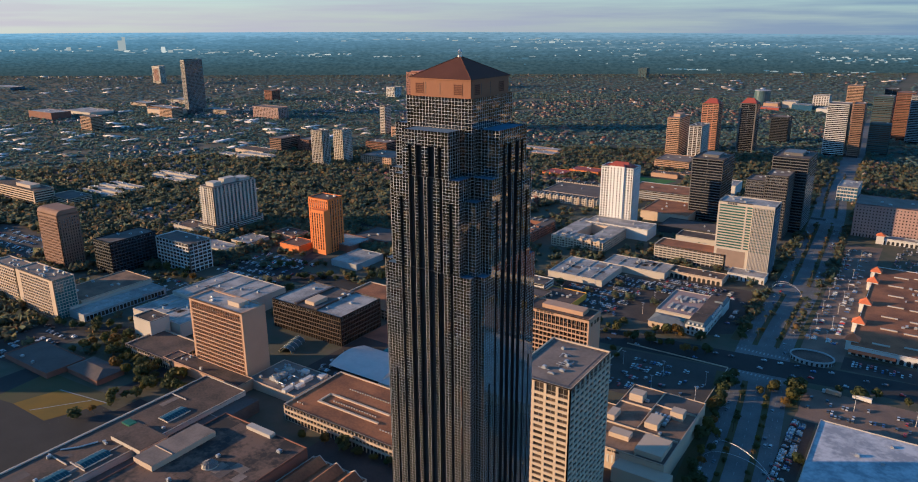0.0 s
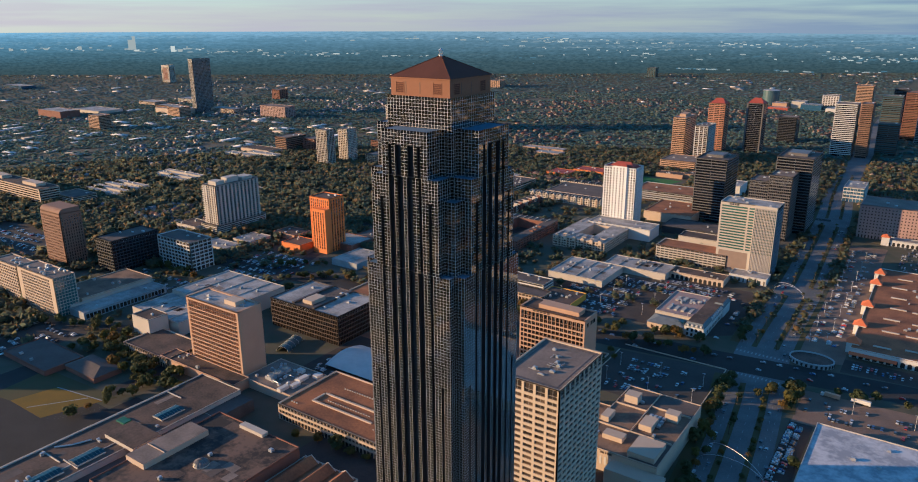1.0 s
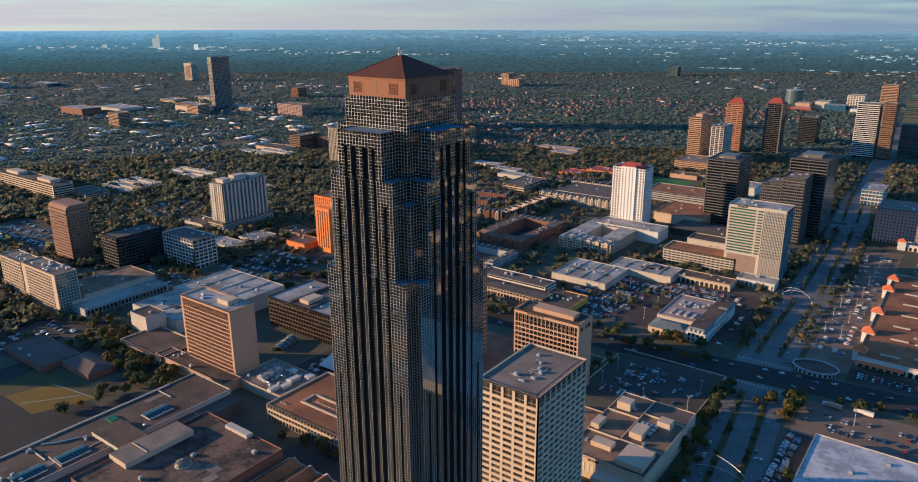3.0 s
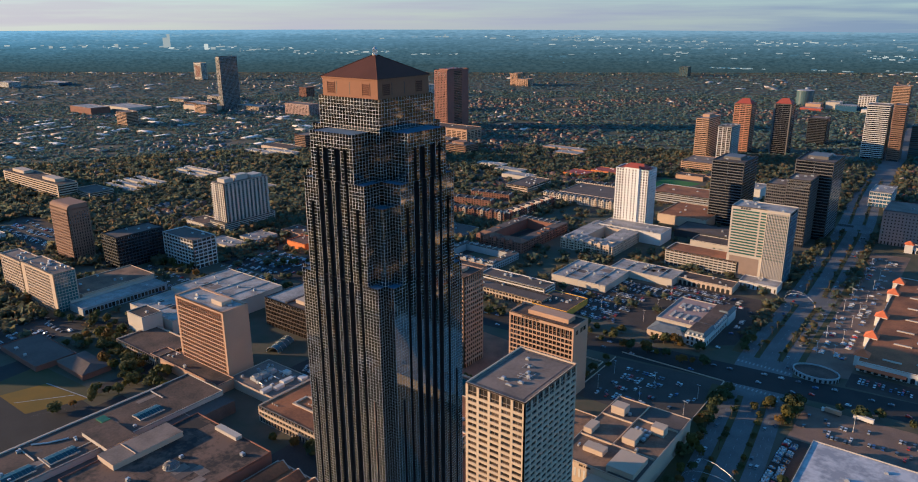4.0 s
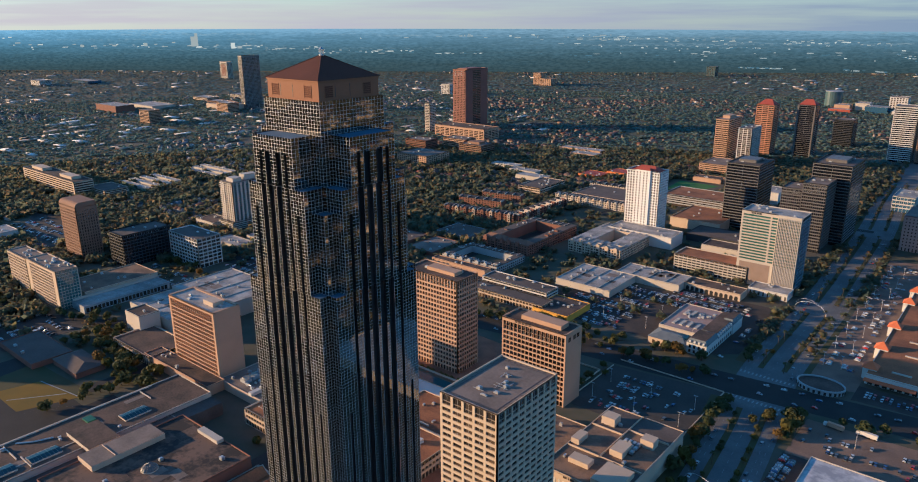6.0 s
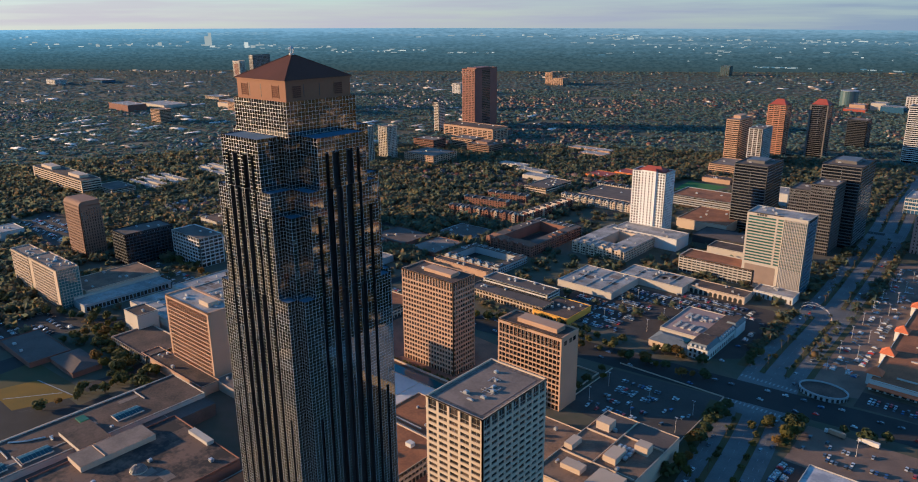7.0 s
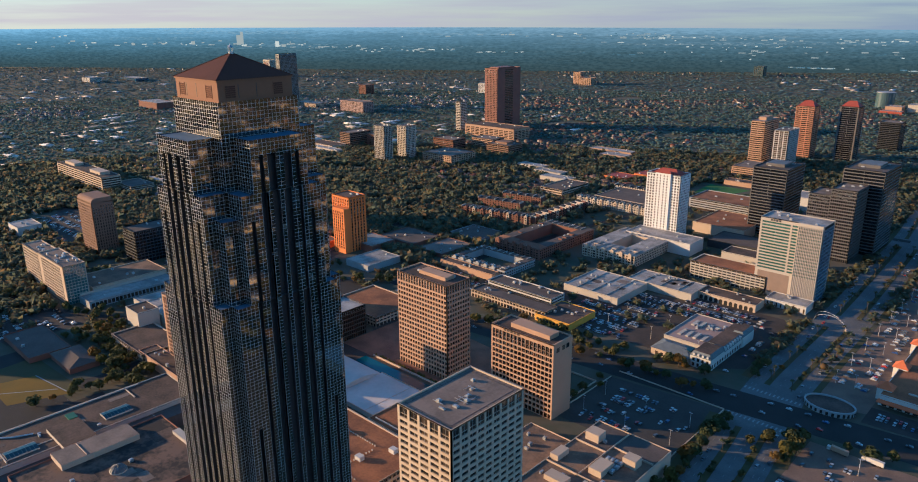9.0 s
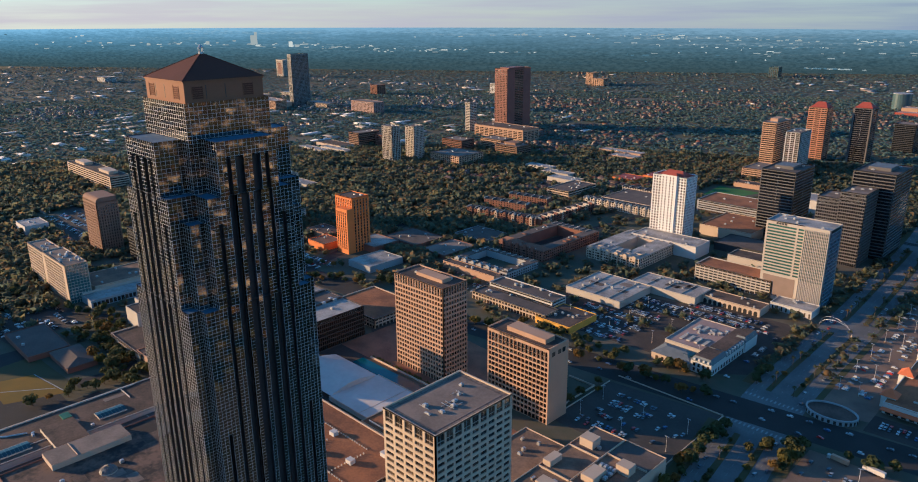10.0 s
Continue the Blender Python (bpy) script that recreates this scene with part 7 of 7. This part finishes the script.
hw_ = hx[west_side & (field_noise(hx, 170, 8) > 0.0) & (field_noise(hx, 420, 21) > -0.35) & (field_noise(hx, 45, 15) > -0.5)]
hn_ = hx[~west_side & (field_noise(hx, 170, 8) > 0.05) & (field_noise(hx, 50, 16) > -0.3)]
def plot(x0, x1, y0, y1, count):
    """Random house places in one block of streets."""
    p = np.stack([rng.uniform(x0, x1, count), rng.uniform(y0, y1, count)], 1)
    return p[allowed(p, 6)]


hw_ = np.concatenate([hw_, plot(-1010, -850, 592, 684, 60), plot(-1300, -1140, 840, 960, 50)])
hn_ = np.concatenate([hn_, plot(-940, -640, 1015, 1140, 110), plot(-640, -480, 1150, 1200, 24), plot(-1060, -860, 1300, 1420, 60)])
for nm, lb, pts, lo_, hi_, ms in (("houses_west", "small gabled houses with grey and pale roofs among trees", hw_, 5.5, 9.5, [HW, HR]), ("houses_north", "brown brick houses with dark and red roofs among trees", hn_, 5.5, 10.0, [HWR, HRR])):
    grid_turn = np.radians(rng.choice([0, 90, 180, 270], len(pts)) + rng.normal(0, 4, len(pts)))
    scatter(nm, lb, "house", pts, rng.uniform(lo_, hi_, len(pts)), houses, ms, 1.0, 0.0, grid_turn)


def yards(xy, pts):
    """Drop the trees that would stand in a house or in its front yard."""
    way = -pts / np.hypot(pts[:, 0], pts[:, 1])[:, None]
    cells = np.concatenate([np.floor((pts + way * k) / 8.0) for k in (-2, 5)])
    key = lambda c: c[:, 0] * 100000 + c[:, 1]
    return xy[~np.isin(key(np.floor(xy / 8.0)), key(cells))]


near_xy = ring(640, 1650, 8.6)
near_xy = near_xy[allowed(near_xy, 4)]
near_xy = near_xy[field_noise(near_xy, 60, 3) - 0.25 * np.clip(field_noise(near_xy, 170, 8), 0, 1.5) > -1.9]
mid_xy = ring(1650, 2900, 12.5)
mid_xy = mid_xy[allowed(mid_xy, 5)]
mid_xy = mid_xy[field_noise(mid_xy, 60, 4) - 0.3 * np.clip(field_noise(mid_xy, 170, 8), 0, 1.5) > -1.5]
near_xy, mid_xy = yards(near_xy, np.concatenate([hw_, hn_])), yards(mid_xy, np.concatenate([hw_, hn_]))
far_xy = ring(2900, 5000, 19)
far_xy = far_xy[far_xy @ WALL_N < 3870]
far_xy = far_xy[allowed(far_xy, 6)]
far_xy = far_xy[field_noise(far_xy, 160, 5) > -1.9]
scatter("woodland_near", "dense oak and pine woods among houses", "woods", near_xy, rng.uniform(8.5, 15.5, len(near_xy)), [wood_template(12, 100 + i) for i in range(8)], [LEAFI])
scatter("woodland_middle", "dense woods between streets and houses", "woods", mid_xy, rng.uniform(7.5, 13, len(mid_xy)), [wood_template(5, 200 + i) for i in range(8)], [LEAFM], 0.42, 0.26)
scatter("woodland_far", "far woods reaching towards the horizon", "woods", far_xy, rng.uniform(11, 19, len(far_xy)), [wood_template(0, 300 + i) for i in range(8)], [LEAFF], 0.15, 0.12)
street_xy = np.array(far_street)
scatter("street_trees", "rows of oaks along the far boulevard and lots", "trees", street_xy[:, :2], street_xy[:, 2] * 9.5, [wood_template(16, 600 + i) for i in range(6)], [LEAFI], 0.8, 0.42)
back_xy = np.concatenate([ring(260, 2600, 36, 12, 274), ring(300, 2400, 20, 15, 75), ring(300, 2200, 20, 200, 250)])
back_xy = back_xy[~((np.abs(back_xy[:, 0] + 60) < 60)) & ~((back_xy[:, 0] > -60) & (back_xy[:, 0] < 160) & (back_xy[:, 1] > 300) & (back_xy[:, 1] < 1100))]
back_xy = back_xy[[free(x, y, 5) for x, y in back_xy]]
scatter("woodland_south", "open woods behind and beside the tower district", "woods", back_xy, rng.uniform(10, 16, len(back_xy)), [wood_template(0, 500 + i) for i in range(6)], [LEAFI])
# bare margins and trees in the built-up blocks
fill_xy = ring(660, 1250, 30, -78, -24)
fill_xy = fill_xy[(fill_xy[:, 0] < -500) & (fill_xy[:, 1] < 700)]
town_xy = np.stack([rng.uniform(-520, -125, 700), rng.uniform(560, 1130, 700)], 1)
town_xy = town_xy[~((town_xy[:, 0] > -335) & (town_xy[:, 1] < 800)) & (np.abs(town_xy[:, 1] - 611 - (town_xy[:, 0] + 100) * 0.115) > 22)]
fill_xy = np.concatenate([fill_xy, town_xy])
fill_xy = fill_xy[[free(x, y, 3) for x, y in fill_xy]]
scatter("yard_trees", "scattered yard trees between the blocks", "trees", fill_xy, rng.uniform(7, 12, len(fill_xy)), [wood_template(16, 400 + i) for i in range(5)], [LEAFI])


hb = ring(200, 2400, 52, 14, 272)
hb = hb[~((hb[:, 0] > -130) & (hb[:, 0] < 170) & (hb[:, 1] > 100) & (hb[:, 1] < 1100))]
hb = hb[[free(x, y, 14) for x, y in hb]]
scatter("houses_south", "small houses and shops behind and beside the tower district", "house", hb, rng.uniform(9, 22, len(hb)), houses, [HW, HR], 1.0, 0.0, np.radians(rng.choice([0, 90, 180, 270], len(hb)) + 2.0))
flat = (np.array([(-1, -1, 0), (1, -1, 0), (1, 1, 0), (-1, 1, 0), (-1, -1, 0.22), (1, -1, 0.22), (1, 1, 0.22), (-1, 1, 0.22)], float) * (1.6, 0.6, 1), [(0, 1, 5, 4), (1, 2, 6, 5), (2, 3, 7, 6), (3, 0, 4, 7), (4, 5, 6, 7)], [0, 0, 0, 0, 1])
fx = np.concatenate([ring(1300, 2400, 95, -74, -40), ring(1900, 3200, 130), ring(3200, 5200, 115)])
fx = fx[fx @ WALL_N < 3840]
fx = fx[allowed(fx, 20)]
fx = fx[field_noise(fx, 240, 11) > np.where(fx[:, 0] < -0.72 * fx[:, 1], 0.15, 0.75)]
FR = mat("flat_roof_far", (0.62, 0.60, 0.58), (0.48, 0.46, 0.45), 0.85, island=0.3, tint=((1, 1, 1), (1.2, 1.2, 1.2), (0.6, 0.55, 0.5), (1.25, 1.25, 1.25)))
scatter("far_sheds", "far pale flat-roofed shops and sheds", "store", fx, rng.uniform(7, 17, len(fx)), [flat], [HW, FR], 1.0, 0.0, np.radians(rng.choice([0, 90], len(fx)) + 3.0))
# a few far towers near the horizon
for x, y, w, h, wl_ in ((-1245, 3520, 44, 46, TEAL), 
                        (-2050, 1850, 40, 36, BRICK), (-1675, 2690, 36, 50, TAN), (-1610, 2670, 56, 30, TAN), (-1720, 2150, 40, 40, WHITE)):
    office("far_office", "pale office block near the horizon", x, y, w, 40, h, max(4, int(h / 5)), 5, 4, 0.3, 0.4, wl_, cap=12, top=3, t=0.8, n_units=0)

shed("far_shop_block", "long brick and glass shops with a white roof far off", -2205, 1130, 130, 60, 22, ROOFW, BRICK, "store", 97, 3)
shed("far_shop_block", "long low white-roofed shops far off", -2190, 1240, 150, 80, 12, ROOFW, PALE, "store", 98, 3)
for fx0, fy0, fw, fd, fh, fm in ((-2040, 1400, 90, 40, 22, BROWN), (-1930, 1345, 60, 40, 30, TAN), (-1850, 1480, 110, 40, 16, CONC), (-2260, 1480, 90, 50, 14, CONC), (-2180, 1600, 120, 50, 16, PALE), (-3380, 1372, 90, 50, 24, WHITE), (-3300, 1540, 160, 60, 14, BGLASS)):
    office("far_low_office", "low office block by the tall slate tower", fx0, fy0, fw, fd, fh, max(3, int(fh / 4)), 1, 1, 0.02, 0.5, fm, cap=8, top=1.5, t=0.6, roof=ROOFW, n_units=2)

# ---- backdrop of distance ----
# emissive wall; haze is painted in, paler and bluer towards the skyline
BD = bpy.data.materials.new("distance")
BD.use_nodes = True
n, l = BD.node_tree.nodes, BD.node_tree.links
n.clear()
geo = n.new("ShaderNodeNewGeometry")
sep = n.new("ShaderNodeSeparateXYZ")
l.new(geo.outputs["Position"], sep.inputs[0])
def waves(scale, detail):
    """Noise stretched along the horizon."""
    m, t = n.new("ShaderNodeMapping"), n.new("ShaderNodeTexNoise")
    m.inputs["Scale"].default_value = scale
    t.inputs["Scale"].default_value, t.inputs["Detail"].default_value, t.inputs["Roughness"].default_value = 1.0, detail, 0.6
    l.new(geo.outputs["Position"], m.inputs["Vector"])
    l.new(m.outputs["Vector"], t.inputs["Vector"])
    return t.outputs["Fac"]


def calc(op, a, b, c=None):
    m = n.new("ShaderNodeMath")
    m.operation = op
    for k, v in enumerate((a, b, c)):
        if v is not None:
            if isinstance(v, (int, float)):
                m.inputs[k].default_value = v
            else:
                l.new(v, m.inputs[k])
    return m.outputs[0]


def window(v, lo, hi, top):
    m = n.new("ShaderNodeMapRange")
    m.inputs["From Min"].default_value, m.inputs["From Max"].default_value, m.inputs["To Max"].default_value = lo, hi, top
    l.new(v, m.inputs["Value"])
    return m.outputs["Result"]


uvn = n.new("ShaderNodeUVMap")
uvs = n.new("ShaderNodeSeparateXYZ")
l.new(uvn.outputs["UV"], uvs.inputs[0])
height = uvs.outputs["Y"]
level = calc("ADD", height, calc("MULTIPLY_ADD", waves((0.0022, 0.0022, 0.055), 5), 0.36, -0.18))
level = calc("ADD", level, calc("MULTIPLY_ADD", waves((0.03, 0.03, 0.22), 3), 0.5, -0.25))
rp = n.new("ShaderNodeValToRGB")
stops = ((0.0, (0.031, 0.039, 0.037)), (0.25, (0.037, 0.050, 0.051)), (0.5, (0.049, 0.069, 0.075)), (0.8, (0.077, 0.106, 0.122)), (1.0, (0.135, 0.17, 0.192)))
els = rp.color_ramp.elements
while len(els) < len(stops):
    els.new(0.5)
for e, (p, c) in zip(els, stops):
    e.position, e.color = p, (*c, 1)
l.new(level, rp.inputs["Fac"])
rows = window(waves((0.0009, 0.0009, 0.06), 3), 0.535, 0.63, 1.0)
spots_ = window(waves((0.035, 0.035, 0.30), 2), 0.50, 0.62, 0.62)
mx = n.new("ShaderNodeMix")
mx.data_type = "RGBA"
mx.inputs["B"].default_value = (0.17, 0.17, 0.16, 1)
l.new(calc("MULTIPLY", calc("MULTIPLY", rows, spots_), window(height, 0.32, 0.6, 1.0)), mx.inputs["Factor"])
clump = n.new("ShaderNodeMix")
clump.data_type, clump.blend_type = "RGBA", "MULTIPLY"
clump.inputs["B"].default_value = (0.62, 0.68, 0.72, 1)
l.new(calc("MULTIPLY", window(waves((0.045, 0.045, 0.16), 4), 0.42, 0.62, 1.0), window(height, 0.95, 0.3, 1.0)), clump.inputs["Factor"])
l.new(rp.outputs["Color"], clump.inputs["A"])
l.new(clump.outputs["Result"], mx.inputs["A"])
# extra haze painted over the western part, stronger with height
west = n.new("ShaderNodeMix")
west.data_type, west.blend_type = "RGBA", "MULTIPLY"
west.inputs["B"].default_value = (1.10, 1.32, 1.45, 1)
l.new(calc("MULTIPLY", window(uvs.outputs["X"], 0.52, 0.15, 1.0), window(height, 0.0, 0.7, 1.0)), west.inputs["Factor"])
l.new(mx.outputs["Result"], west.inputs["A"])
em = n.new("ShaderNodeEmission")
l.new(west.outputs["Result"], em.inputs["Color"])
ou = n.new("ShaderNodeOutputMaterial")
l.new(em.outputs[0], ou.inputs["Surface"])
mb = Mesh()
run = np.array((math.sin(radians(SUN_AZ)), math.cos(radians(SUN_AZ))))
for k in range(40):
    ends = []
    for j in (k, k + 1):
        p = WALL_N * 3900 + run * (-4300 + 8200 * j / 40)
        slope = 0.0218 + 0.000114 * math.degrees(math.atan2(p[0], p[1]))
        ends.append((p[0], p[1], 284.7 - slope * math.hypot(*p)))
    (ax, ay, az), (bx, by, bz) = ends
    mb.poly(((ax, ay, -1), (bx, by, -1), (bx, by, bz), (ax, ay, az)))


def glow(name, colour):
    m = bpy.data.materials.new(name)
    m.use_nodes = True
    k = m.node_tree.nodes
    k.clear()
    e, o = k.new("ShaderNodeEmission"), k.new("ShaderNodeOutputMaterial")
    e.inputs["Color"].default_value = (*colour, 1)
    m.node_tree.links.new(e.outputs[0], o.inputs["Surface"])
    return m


town = Mesh()
# far towns as glowing specks, the low sun painted in: strips along the distance (azimuths, depth below the skyline in
# mrad, spread, number)
r_far = random.Random(14)


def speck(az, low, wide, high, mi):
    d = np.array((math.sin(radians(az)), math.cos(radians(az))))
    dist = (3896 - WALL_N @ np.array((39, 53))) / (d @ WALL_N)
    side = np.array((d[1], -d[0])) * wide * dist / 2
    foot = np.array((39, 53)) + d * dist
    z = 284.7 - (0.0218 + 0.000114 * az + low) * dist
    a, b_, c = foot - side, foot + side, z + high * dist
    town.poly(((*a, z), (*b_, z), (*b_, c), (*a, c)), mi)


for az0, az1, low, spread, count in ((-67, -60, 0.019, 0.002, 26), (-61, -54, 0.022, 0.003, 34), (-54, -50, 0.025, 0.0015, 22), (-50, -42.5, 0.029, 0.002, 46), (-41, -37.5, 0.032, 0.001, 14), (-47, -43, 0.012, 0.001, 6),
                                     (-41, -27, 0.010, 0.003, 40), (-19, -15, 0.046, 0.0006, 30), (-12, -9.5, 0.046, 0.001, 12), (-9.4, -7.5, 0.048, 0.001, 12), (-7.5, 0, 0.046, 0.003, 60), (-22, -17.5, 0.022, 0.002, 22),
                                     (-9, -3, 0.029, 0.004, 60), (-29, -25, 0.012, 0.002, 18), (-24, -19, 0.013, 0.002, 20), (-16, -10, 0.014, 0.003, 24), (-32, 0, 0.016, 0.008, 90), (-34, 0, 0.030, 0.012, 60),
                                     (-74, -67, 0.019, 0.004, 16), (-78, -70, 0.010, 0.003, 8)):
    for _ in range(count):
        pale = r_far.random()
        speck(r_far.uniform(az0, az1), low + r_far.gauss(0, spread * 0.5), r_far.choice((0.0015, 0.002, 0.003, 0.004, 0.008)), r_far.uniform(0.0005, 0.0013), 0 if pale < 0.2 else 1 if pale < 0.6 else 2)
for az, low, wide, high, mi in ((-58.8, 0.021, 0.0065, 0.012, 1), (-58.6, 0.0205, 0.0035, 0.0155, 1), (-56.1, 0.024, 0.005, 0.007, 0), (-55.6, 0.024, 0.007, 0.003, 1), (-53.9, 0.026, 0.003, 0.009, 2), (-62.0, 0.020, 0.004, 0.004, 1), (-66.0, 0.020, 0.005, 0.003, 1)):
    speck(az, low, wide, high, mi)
single("far_towns", town, [glow("far_white", (0.36, 0.30, 0.24)), glow("far_pale", (0.215, 0.19, 0.16)), glow("far_dull", (0.055, 0.085, 0.10))], "glowing specks painted as sunlit far towns along the horizon", "backdrop", "stuff")
far_wall = single("backdrop", mb, BD, "glowing backdrop painted with blue haze, woods and far towns", "backdrop", "structure")
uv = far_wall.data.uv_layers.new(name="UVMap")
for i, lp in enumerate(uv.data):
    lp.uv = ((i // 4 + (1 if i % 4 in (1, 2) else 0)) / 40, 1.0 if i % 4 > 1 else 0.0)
